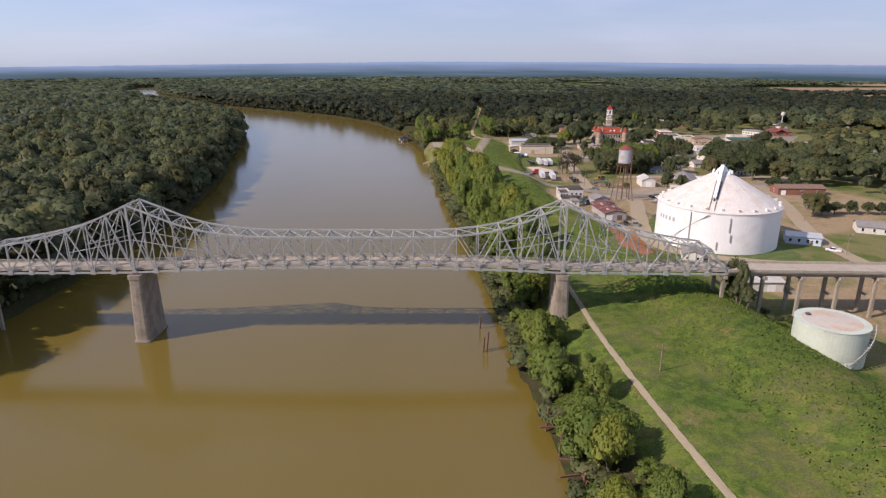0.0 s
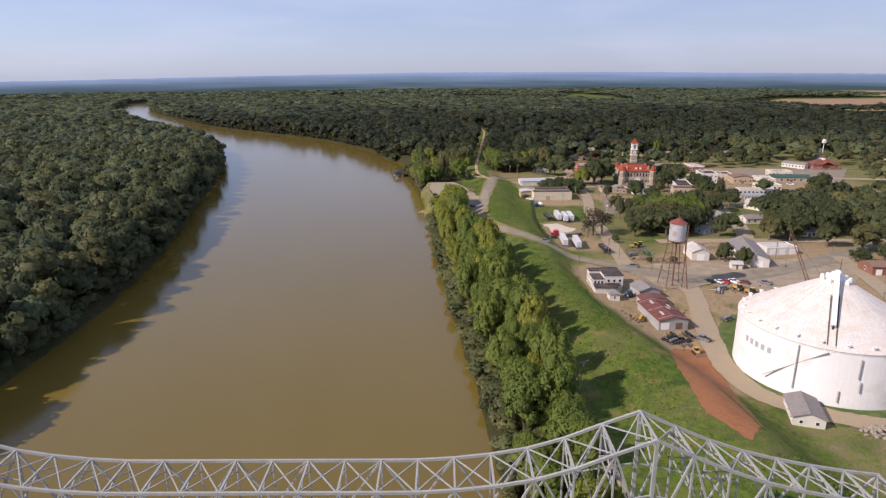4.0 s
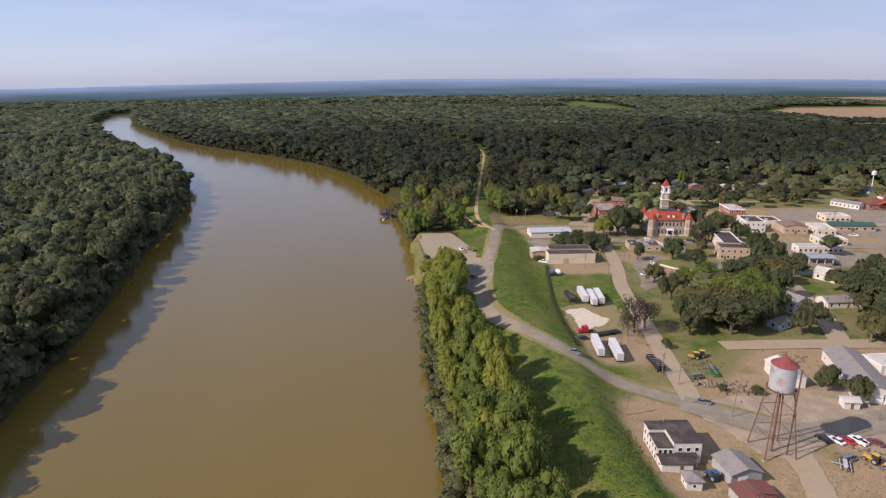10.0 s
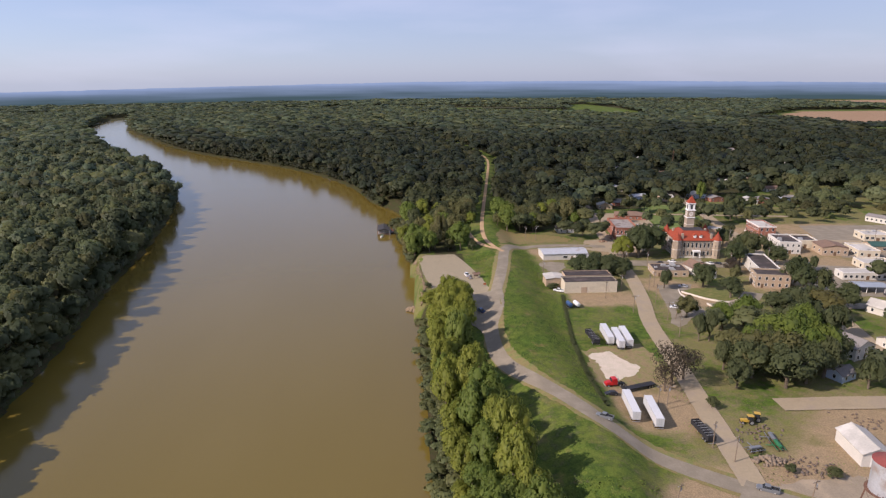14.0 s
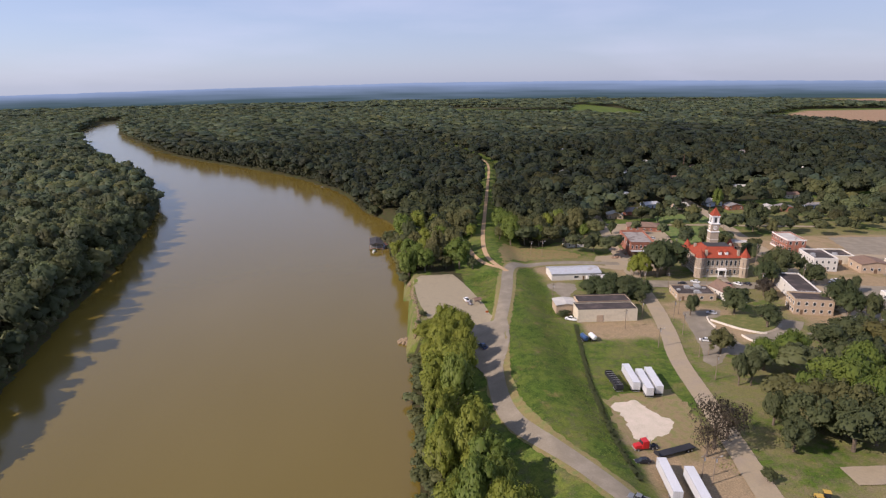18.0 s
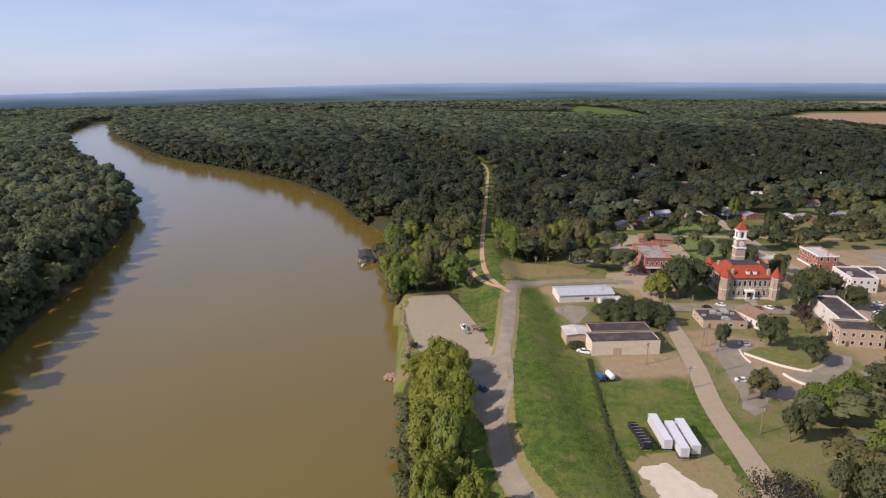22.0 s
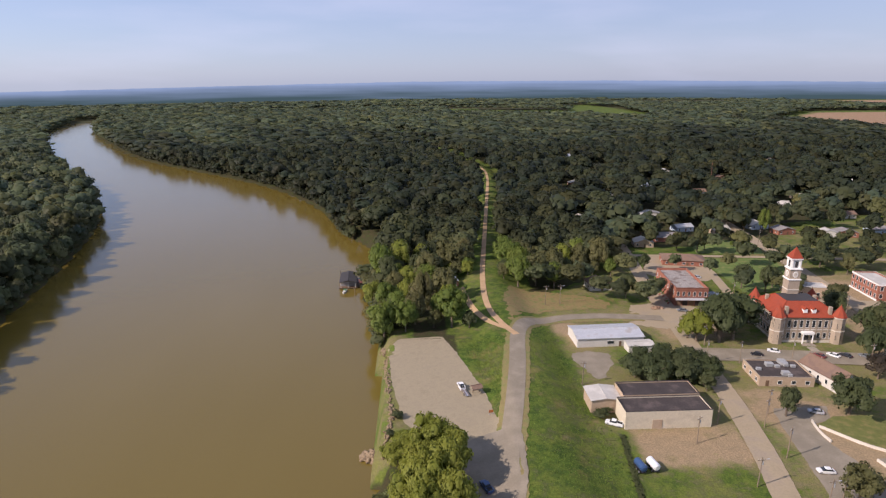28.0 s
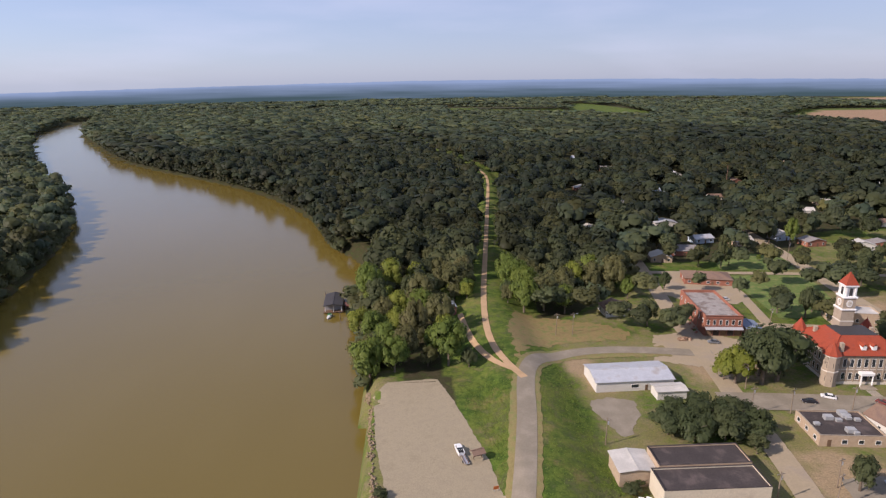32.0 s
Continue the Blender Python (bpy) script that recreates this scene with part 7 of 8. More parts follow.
def loft(sections, mirror=True):
    """A closed hull from cross-sections: (y, half width, z low, z high)."""
    bm = bmesh.new()
    rings = [[bm.verts.new(p) for p in ((-w, y, a), (w, y, a), (w, y, a + (b - a) * 0.6), (w * 0.93, y, b), (-w * 0.93, y, b), (-w, y, a + (b - a) * 0.6))] for y, w, a, b in sections]
    for r0, r1 in zip(rings, rings[1:]):
        for i in range(6):
            bm.faces.new((r0[i], r0[(i + 1) % 6], r1[(i + 1) % 6], r1[i]))
    bm.faces.new(rings[0][::-1])
    bm.faces.new(rings[-1])
    bmesh.ops.recalc_face_normals(bm, faces=bm.faces)
    return bm


def car(x, y, turn, paint, label, pickup=False, z=None):
    c = thing("pickup_truck" if pickup else "car", pose(x, y, (ground_z(x, y) if z is None else z) + 0.06, 0, 0, turn), label, "pickup" if pickup else "car")
    p = PAINT[paint]
    L = 2.75 if pickup else 2.3
    h = 1.05 if pickup else 0.9
    part("body", loft([(-L, 0.82, 0.4, h * 0.8), (-L * 0.9, 0.92, 0.3, h), (-L * 0.3, 0.95, 0.28, h + 0.04), (L * 0.35, 0.95, 0.28, h), (L * 0.88, 0.9, 0.3, h * 0.9), (L, 0.78, 0.42, h * 0.72)]), p, c)
    if pickup:
        part("cab_glass", loft([(-0.75, 0.84, h, h + 0.1), (-0.55, 0.8, h, h + 0.62), (0.75, 0.78, h, h + 0.62), (1.35, 0.82, h, h + 0.06)]), M_GLASS, c)
        part("cab_roof", B(-0.76, -0.6, h + 0.62, 0.76, 0.8, h + 0.72, 0.04), p, c)
        part("bed", B(-0.78, -L + 0.15, h + 0.02, 0.78, -0.85, h + 0.06), M_TYRE, c)
        for s in (-1, 1):
            part("bed_side", B(s * 0.84 - 0.06, -L + 0.1, h, s * 0.84 + 0.06, -0.8, h + 0.28), p, c)
        part("tailgate", B(-0.8, -L + 0.02, h - 0.1, 0.8, -L + 0.14, h + 0.26), p, c)
    else:
        part("cabin_glass", loft([(-1.75, 0.78, h, h + 0.08), (-1.15, 0.72, h, h + 0.5), (0.45, 0.72, h, h + 0.5), (1.15, 0.8, h, h + 0.05)]), M_GLASS, c)
        part("roof", B(-0.68, -1.12, h + 0.49, 0.68, 0.42, h + 0.56, 0.03), p, c)
    for s in (-1, 1):
        for yy in (-L * 0.6, L * 0.62):
            wheel(c, s * 0.82, yy, 0.34 if not pickup else 0.39, 0.22)
        part("headlight", B(s * 0.62 - 0.16, L - 0.08, 0.58, s * 0.62 + 0.16, L + 0.01, 0.74), M_LAMP, c)
        part("tail_light", B(s * 0.66 - 0.12, -L - 0.01, 0.62, s * 0.66 + 0.12, -L + 0.06, 0.8), M_TAIL, c)
    return c


M_BOX = mat("white_trailer_sides", (0.58, 0.58, 0.58), 0.45, 0.1, 0.06, 1.0, second=(0.58, 0.57, 0.56), amount=0.3)
M_BLACKFRAME = mat("black_chassis", (0.025, 0.025, 0.028), 0.7, var=0.2)


def trailer(x, y, turn, label, length=16.1, open_top=False):
    t = thing("semi_trailer", pose(x, y, ground_z(x, y) + 0.05, 0, 0, turn), label, "trailer", "parked semi trailers")
    h = length / 2
    part("chassis", B(-0.5, -h + 0.2, 0.9, 0.5, h - 0.3, 1.2), M_BLACKFRAME, t)
    if open_top:
        part("floor", B(-1.25, -h, 1.2, 1.25, h, 1.35), M_BLACKFRAME, t)
        for s in (-1, 1):
            part("side_panel", B(s * 1.25 - 0.05, -h, 1.3, s * 1.25 + 0.05, h, 2.7), M_BLACKFRAME, t)
        for s in (-h, h - 0.1):
            part("end_panel", B(-1.2, s, 1.3, 1.2, s + 0.1, 2.8), M_BLACKFRAME, t)
        for i in range(7):
            part("top_bow", B(-1.28, -h + 1 + i * (length - 2) / 6 - 0.05, 2.7, 1.28, -h + 1 + i * (length - 2) / 6 + 0.05, 2.8), M_PLANT, t)
    else:
        part("box", B(-1.28, -h, 1.15, 1.28, h, 4.0, 0.05), M_BOX, t)
        part("roof_edge", B(-1.3, -h - 0.01, 3.92, 1.3, h + 0.01, 3.99), M_PLANT, t)
        for s in (-1, 1):
            part("lower_rail", B(s * 1.29 - 0.02, -h, 1.12, s * 1.29 + 0.02, h, 1.3), M_PLANT, t)
            part("rear_door", B(s * 0.63 - 0.6, -h - 0.03, 1.25, s * 0.63 + 0.6, -h, 3.9), M_BOX, t)
            part("lock_rod", rod(bmesh.new(), (s * 0.3, -h - 0.06, 1.3), (s * 0.3, -h - 0.06, 3.85), 0.03, 0.03, 5), M_RIM, t)
    for yy in (-h + 1.6, -h + 2.9):
        for s in (-1, 1):
            wheel(t, s * 0.95, yy, 0.5, 0.5)
    for s in (-1, 1):
        part("landing_leg", B(s * 0.6 - 0.07, h - 3.2, 0, s * 0.6 + 0.07, h - 3.05, 1.0), M_RIM, t)
    part("bumper", B(-1.2, -h - 0.05, 0.5, 1.2, -h + 0.05, 0.65), M_RIM, t)
    return t


trailer(86.9, 441.4, -2.8, "white box semi trailer parked on grass", 14.5)
trailer(90.2, 437.2, -4.4, "white box semi trailer parked on grass", 14.5)
trailer(93.9, 438.4, -4.1, "white box semi trailer parked on grass", 14.5)
trailer(80.6, 440.4, 3.5, "dark open-topped trailer parked on grass", 11.6, True)
trailer(77.8, 384.3, -4.8, "white box semi trailer in a truck yard", 14.5)
trailer(83.7, 380.2, -5.0, "white box semi trailer in a truck yard", 14.5)
trailer(95.0, 369.5, 5, "dark empty flat trailer beside the street", 10.0, True)

semi = thing("semi_truck", pose(77.6, 401.6, 0.05, 0, 0, 97), "red semi truck with a dark flatbed trailer", "truck")
part("frame", B(-0.45, -4.0, 0.6, 0.45, 3.2, 0.9), M_BLACKFRAME, semi)
part("cab", loft([(-0.9, 1.15, 0.9, 3.0), (-0.7, 1.2, 0.8, 3.15), (0.9, 1.2, 0.8, 3.0), (1.2, 1.1, 0.9, 2.0)]), PAINT["red"], semi)
part("hood", loft([(1.1, 1.0, 0.7, 2.0), (2.9, 0.9, 0.7, 1.75), (3.3, 0.8, 0.7, 1.5)]), PAINT["red"], semi)
part("windscreen", B(-0.95, 1.0, 2.05, 0.95, 1.28, 2.8), M_GLASS, semi)
part("bumper", B(-1.15, 3.2, 0.45, 1.15, 3.4, 0.85), M_RIM, semi)
for s in (-1, 1):
    part("exhaust_pipe", rod(bmesh.new(), (s * 1.05, -1.1, 0.9), (s * 1.05, -1.1, 3.7), 0.09, 0.09, 8), M_RIM, semi)
    wheel(semi, s * 0.95, 2.3, 0.5, 0.3)
    for yy in (-2.0, -3.3):
        wheel(semi, s * 0.85, yy, 0.5, 0.5)
flat = thing("flatbed_trailer", pose(85.4, 398.8, 0.05, 0, 0, 108), "long dark flatbed trailer", "trailer")
part("deck", B(-1.25, -6.5, 1.1, 1.25, 6.5, 1.3), M_BLACKFRAME, flat)
part("beam", B(-0.4, -6.3, 0.75, 0.4, 6.0, 1.1), M_BLACKFRAME, flat)
part("headboard", B(-1.2, 6.4, 1.3, 1.2, 6.5, 2.4), M_BLACKFRAME, flat)
for s in (-1, 1):
    for yy in (-5.2, -4.0):
        wheel(flat, s * 0.9, yy, 0.5, 0.5)

for x, y, a, col, lab, pk in ((74.5, 394.5, 95, "black", "black car beside a red truck", False), (158, 557 - 8.5, 60, "white", "white car before the courthouse", False), (150, 546, 75, "black", "dark car before the courthouse", False),
                              (173, 543.5, 30, "maroon", "dark red car parked at the courthouse", False), (178.5, 543.5, 30, "white", "white car parked at the courthouse", False), (183, 543, 30, "black", "black car parked at the courthouse", False), (190, 542, 30, "grey", "dark grey car parked at the courthouse", False),
                              (146, 504.3, 70, "silver", "silver car in the shade of trees", False), (129.5, 474.8, 80, "white", "white estate car on an asphalt lot", False), (37, 470.5, 20, "blue", "dark blue pickup in tree shade", True), (34.2, 523.0, 12, "white", "white pickup truck with a boat trailer", True),
                              (66, 374, 55, "grey", "dark pickup on the levee road", True), (100.5, 343.5, 62, "grey", "dark grey pickup on the street", True), (126.3, 321.6, 20, "black", "black car in a row of parked cars", False), (129.6, 320.6, 20, "white", "white car in a row of parked cars", False), (132.6, 320.4, 20, "red", "red car in a row of parked cars", False), (135.6, 320.2, 20, "white", "white car in a row of parked cars", True),
                              (140, 319, 30, "maroon", "dark red car in the yard", False), (148, 318, 40, "grey", "grey pickup in the yard", True), (205, 496 - 4, 80, "white", "white van at the kerb", True), (232, 545, 40, "white", "white car on a store lot", False), (228, 541, 40, "silver", "silver car on a store lot", False), (236, 539, 40, "blue", "blue car on a store lot", False), (224, 534, 40, "white", "white car on a store lot", False),
                              (242, 486, 85, "black", "dark car on a bare lot", False), (166, 227, 60, "white", "white pickup on the tank road", True), (283, 541, 20, "grey", "grey car between stores", False), (296, 548, 70, "white", "white pickup by a store", True), (275, 545, 10, "blue", "blue car between stores", False), (141, 593, 80, "grey", "grey car by the brick store", False), (169, 640, 80, "silver", "silver car on a dirt lane", False)):
    car(x, y, a, col, lab, pk)

bt = thing("boat_trailer", pose(35.4, 518.6, ground_z(35, 518) + 0.05, 0, 0, 14), "small boat trailer behind a pickup", "trailer")
part("frame", B(-0.7, -2.2, 0.45, 0.7, 2.2, 0.6), M_RIM, bt)
part("tongue", beam(bmesh.new(), (0, 2.2, 0.5), (0, 3.4, 0.5), 0.12, 0.12), M_RIM, bt)
for s in (-1, 1):
    wheel(bt, s * 0.85, -0.6, 0.3, 0.2)
    part("bunk", B(s * 0.45 - 0.08, -2.0, 0.6, s * 0.45 + 0.08, 1.8, 0.75), M_DOOR, bt)
kiosk = thing("notice_shelter", pose(39.0, 519.5, ground_z(39, 519.5), 0, 0, 20), "brown roofed notice board at the landing", "shelter")
for s in (-1, 1):
    part("post", B(s * 1.2 - 0.08, -0.08, -0.2, s * 1.2 + 0.08, 0.08, 2.2), M_DOOR, kiosk)
part("board", B(-1.1, -0.06, 0.8, 1.1, 0.06, 2.0), M_TAN, kiosk)
gable_roof(kiosk, -1.5, -1.1, 1.5, 1.1, 2.2, 0.6, M_BROWNROOF)
od = thing("orange_barrel_sign", pose(42.3, 505.5, ground_z(42.3, 505.5), 0, 0, 10), "bright orange warning board on the grass", "sign")
part("board", B(-0.7, -0.04, 0.7, 0.7, 0.04, 1.6), PAINT["orange"], od)
for s in (-0.5, 0.5):
    part("leg", B(s - 0.05, -0.05, -0.1, s + 0.05, 0.05, 0.7), M_RIM, od)


def tank_truck(x, y, turn, paint, label):
    t = thing("tank_trailer", pose(x, y, ground_z(x, y) + 0.05, 0, 0, turn), label, "trailer", "farm tanks")
    bm = rod(bmesh.new(), (0, -1.9, 1.75), (0, 1.9, 1.75), 1.05, 1.05, 20)
    part("tank", bm, PAINT[paint], t)
    for s in (-1.9, 1.9):
        part("tank_end", rod(bmesh.new(), (0, s, 1.75), (0, s + (0.35 if s > 0 else -0.35), 1.75), 1.05, 0.6, 20), PAINT[paint], t)
    part("chassis", B(-0.7, -2.2, 0.55, 0.7, 2.6, 0.75), M_BLACKFRAME, t)
    for s in (-1, 1):
        for yy in (-1.2, 0.2):
            wheel(t, s * 0.95, yy, 0.45, 0.3)
    return t


tank_truck(80.0, 478.5, 10, "blue", "dark blue liquid tank on a trailer")
tank_truck(83.6, 478.8, 10, "white", "white liquid tank on a trailer")
car(80.0, 501.0, 60, "white", "white pickup half hidden in brush", True)


def tractor(x, y, turn, paint, label, name="tractor"):
    t = thing(name, pose(x, y, ground_z(x, y) + 0.02, 0, 0, turn), label, "tractor")
    part("body", loft([(-1.4, 0.5, 0.7, 1.5), (0.4, 0.5, 0.7, 1.6), (2.2, 0.42, 0.75, 1.45)]), PAINT[paint], t)
    part("cab", B(-0.7, -1.4, 1.5, 0.7, 0.2, 2.7, 0.08), M_GLASS, t)
    part("cab_roof", B(-0.8, -1.5, 2.7, 0.8, 0.3, 2.85, 0.04), PAINT[paint], t)
    for s in (-1, 1):
        wheel(t, s * 0.95, -0.9, 0.85, 0.45)
        wheel(t, s * 0.75, 1.7, 0.5, 0.3)
    part("exhaust", rod(bmesh.new(), (0.2, 1.2, 1.5), (0.2, 1.2, 2.4), 0.05, 0.05, 6), M_BLACKFRAME, t)
    return t


def implement(x, y, turn, paint, label):
    """A folded farm implement: tool bars with tines and small wheels."""
    t = thing("farm_implement", pose(x, y, ground_z(x, y) + 0.02, 0, 0, turn), label, "farm machine")
    for yy in (-1.2, 0.0, 1.2):
        part("tool_bar", B(-2.6, yy - 0.08, 0.75, 2.6, yy + 0.08, 0.92), PAINT[paint], t)
        for i in range(7):
            part("tine", B(-2.4 + i * 0.8 - 0.05, yy - 0.05, 0.1, -2.4 + i * 0.8 + 0.05, yy + 0.05, 0.75), M_RUST, t)
    part("draw_bar", B(-0.12, -1.3, 0.7, 0.12, 3.4, 0.86), PAINT[paint], t)
    part("hopper", B(-1.8, -0.5, 0.95, 1.8, 0.5, 1.6, 0.1), PAINT[paint], t)
    for s in (-1, 1):
        wheel(t, s * 1.5, -0.6, 0.45, 0.3)
    return t


for x, y, a, col, lab in ((115, 377, 70, "yellow", "yellow farm tractor in a bare yard"), (112, 375.5, 80, "yellow", "yellow farm tractor in a bare yard"), (133, 311, 30, "yellow", "yellow tractor among parked machines"), (136, 307, 40, "yellow", "yellow tractor among parked machines"), (86.2, 306, 20, "blue", "dark blue tractor beside a grey shed")):
    tractor(x, y, a, col, lab)
for x, y, a, col, lab in ((114.5, 366.5, 80, "grey", "dark grey tillage implement"), (114, 362.5, 85, "green", "green planter in a bare yard"), (127, 312, 20, "grey", "grey implement among parked machines"), (124, 309, 60, "silver", "pale implement among parked machines"), (115, 283, 30, "grey", "old rusty harrow on bare ground"), (83.5, 284, 60, "yellow", "rusty yellow implement beside a shed"), (90, 270.5, 95, "black", "dark row of old machines before a shed"), (95.5, 271, 95, "black", "dark row of old machines before a shed"), (88.5, 266.5, 30, "grey", "old harrow on the lane"), (106.5, 361, 10, "grey", "rusty tool frame beside the street"), (172, 374, 20, "black", "dark machine behind a workshop")):
    implement(x, y, a, col, lab)
car(99.5, 268.5, 30, "grey", "old grey flat truck before a shed", True)

dozer = thing("bulldozer", pose(93.0, 258.5, ground_z(93, 258.5) + 0.1, 0, 0, 185) @ Matrix.Scale(0.8, 4), "yellow bulldozer grading red clay", "bulldozer")
part("hull", loft([(-1.8, 0.7, 0.6, 1.5), (0.0, 0.75, 0.6, 1.6), (1.7, 0.6, 0.6, 1.4)]), PAINT["yellow"], dozer)
part("cab", B(-0.7, -1.2, 1.5, 0.7, 0.2, 2.7, 0.08), M_GLASS, dozer)
part("cab_roof", B(-0.85, -1.35, 2.7, 0.85, 0.35, 2.85, 0.04), PAINT["yellow"], dozer)
for s in (-1, 1):
    bm = bmesh.new()
    for yy in (-1.4, 1.4):
        rod(bm, (s * 1.05 - 0.25, yy, 0.5), (s * 1.05 + 0.25, yy, 0.5), 0.5, 0.5, 14)
    box(bm, s * 1.05 - 0.25, -1.4, 0.0, s * 1.05 + 0.25, 1.4, 1.0)
    part("track", bm, M_BLACKFRAME, dozer)
    part("push_arm", B(s * 1.0 - 0.08, 0.5, 0.5, s * 1.0 + 0.08, 2.5, 0.7), PAINT["yellow"], dozer)
part("blade", slab(bmesh.new(), [(-1.9, 2.5, 0.05), (1.9, 2.5, 0.05), (1.9, 2.75, 1.25), (-1.9, 2.75, 1.25)], 0.12), M_RIM, dozer)

crane = thing("crawler_crane", pose(162.5, 309.0, 0, 0, 0, 70), "orange crawler crane with a tall lattice boom", "crane")
for s in (-1, 1):
    bm = bmesh.new()
    for yy in (-2.6, 2.6):
        rod(bm, (s * 1.7 - 0.4, yy, 0.55), (s * 1.7 + 0.4, yy, 0.55), 0.55, 0.55, 14)
    box(bm, s * 1.7 - 0.4, -2.6, 0.0, s * 1.7 + 0.4, 2.6, 1.1)
    part("track", bm, M_BLACKFRAME, crane)
part("turntable", rod(bmesh.new(), (0, 0, 1.0), (0, 0, 1.5), 1.3, 1.3, 18), M_BLACKFRAME, crane)
part("house", B(-1.6, -3.6, 1.5, 1.6, 1.4, 3.6, 0.15), PAINT["orange"], crane)
part("counterweight", B(-1.6, -4.3, 1.5, 1.6, -3.6, 3.0, 0.1), M_RUST, crane)
part("cab", B(-1.7, 0.6, 1.5, -0.5, 2.2, 3.5, 0.1), M_GLASS, crane)
inv = crane.matrix_world.inverted()
foot, tip = inv @ Vector((161.4, 309.4, 2.2)), inv @ Vector((152.4, 312.5, 24.0))
ax = (tip - foot).normalized()
sx = ax.cross(Vector((0, 0, 1))).normalized()
sz = sx.cross(ax)
for a in (-1, 1):
    for b in (-1, 1):
        part("boom_chord", beam(bmesh.new(), foot + sx * a * 0.6 + sz * b * 0.6, tip + sx * a * 0.35 + sz * b * 0.35, 0.14, 0.14), M_RUST, crane)
for i in range(12):
    p, q = foot.lerp(tip, i / 12), foot.lerp(tip, (i + 1) / 12)
    k = 0.58 - 0.2 * i / 12
    for a in (-1, 1):
        part("lacing", beam(bmesh.new(), p + sx * a * k + sz * k * (-1) ** i, q + sx * a * k - sz * k * (-1) ** i, 0.08, 0.08), M_RUST, crane)
        part("lacing", beam(bmesh.new(), p + sz * a * k + sx * k * (-1) ** i, q + sz * a * k - sx * k * (-1) ** i, 0.08, 0.08), M_RUST, crane)
for s in (-1, 1):
    part("gantry_leg", beam(bmesh.new(), (s * 1.1, -3.2, 3.6), (s * 0.5, -2.6, 6.6), 0.16, 0.16), M_RUST, crane)
    part("gantry_leg", beam(bmesh.new(), (s * 1.1, -0.4, 3.6), (s * 0.5, -2.6, 6.6), 0.14, 0.14), M_RUST, crane)
    part("pendant_line", beam(bmesh.new(), (s * 0.4, -2.6, 6.6), tip, 0.06, 0.06), M_BLACKFRAME, crane)
part("hoist_line", beam(bmesh.new(), tip, tip - Vector((0, 0, 14)), 0.05, 0.05), M_BLACKFRAME, crane)
part("hook_block", B(tip.x - 0.3, tip.y - 0.3, tip.z - 14.8, tip.x + 0.3, tip.y + 0.3, tip.z - 14, 0.05), M_RUST, crane)

M_IRON = mat("primed_iron", (0.34, 0.165, 0.105), 0.75, var=0.2, scale=2, second=(0.28, 0.15, 0.10))
# stacked red iron beside the tank
for i in range(5):
    s = thing("steel_stack", pose(134 + i * 5.2, 297.5 + i * 0.9, 0, 0, 0, 28), "stack of rust-red painted steel sections", "steel stack", "stacked steel")
    for k in range(6):
        part("section", B(-1.9 + k * 0.66, -5.5, 0.0, -1.4 + k * 0.66, 5.5, 0.9 + 0.25 * ((i + k) % 3), 0.04), M_IRON if (i + k) % 4 else M_RUSTROOF, s)

# ---- poles, dock, stones, brush ----
M_POLE = mat("weathered_pole", (0.22, 0.17, 0.12), 0.95, var=0.2, scale=3)


def pole(x, y, h=9.5, lean=0.0, arm=True, lamp=False):
    p = thing("utility_pole", pose(x, y, ground_z(x, y), lean, lean * 0.6, (x * 13) % 40), "weathered wooden utility pole", "pole", "utility poles")
    part("shaft", rod(bmesh.new(), (0, 0, -0.8), (0, 0, h), 0.17, 0.11, 9), M_POLE, p)
    if arm:
        part("cross_arm", B(-1.2, -0.07, h - 0.9, 1.2, 0.07, h - 0.75), M_POLE, p)
        for i in (-1.05, -0.5, 0.5, 1.05):
            part("insulator", rod(bmesh.new(), (i, 0, h - 0.75), (i, 0, h - 0.5), 0.05, 0.04, 6), M_PLANT, p)
        part("transformer", rod(bmesh.new(), (0.32, 0, h - 2.3), (0.32, 0, h - 1.4), 0.24, 0.24, 10), M_PLANT, p)
    if lamp:
        part("lamp_arm", beam(bmesh.new(), (0, 0, h - 1.2), (1.6, 0, h - 0.6), 0.07, 0.07), M_PLANT, p)
        part("lamp_head", B(1.4, -0.15, h - 0.72, 2.1, 0.15, h - 0.55, 0.04), M_PLANT, p)
    return p


for x, y, h, l in ((73, 337, 8, 6), (106, 335, 10, 3), (95, 363, 9, 0), (90, 385, 9, 1), (88, 387, 8, 0), (101, 490, 9, 0), (125.2, 497.2, 10, 1), (122.9, 481.7, 10, 1), (124.7, 461.8, 8, 2), (130.6, 504.6, 9, 0), (77, 527, 9, 1), (87, 605, 10, 0), (80, 605, 10, 1), (55, 124, 7, 0), (120.4, 460.5, 9, 1), (134, 556, 9, 0), (185, 533, 10, 0), (212, 486, 12, 0), (150, 331, 9, 1), (205, 575, 13, 0), (240, 596, 12, 1), (300, 575, 12, 0), (118, 442, 10, 0), (108, 470, 9, 1), (112, 500, 9, 0), (127, 540, 10, 1), (160, 540, 9, 0), (208, 536, 12, 1), (190, 446, 10, 1), (198, 470, 10, 0), (186, 412, 10, 1), (172, 352, 9, 0), (190, 340, 10, 1), (140, 606, 10, 0), (170, 604, 10, 1), (228, 660, 11, 0), (236, 700, 11, 1), (183, 274, 9, 0), (98, 356, 9, 1), (140, 540, 9, 0), (48, 232, 9, 2), (196, 381, 10, 0), (174, 286, 9, 0), (168, 222, 9, 0), (230, 380, 10, 0)):
    pole(x, y, h, l, x != 55, (int(x) % 3 == 0))
mast_t = thing("radio_mast", pose(300, 900, 0), "tall thin lattice radio mast beyond the town", "mast")
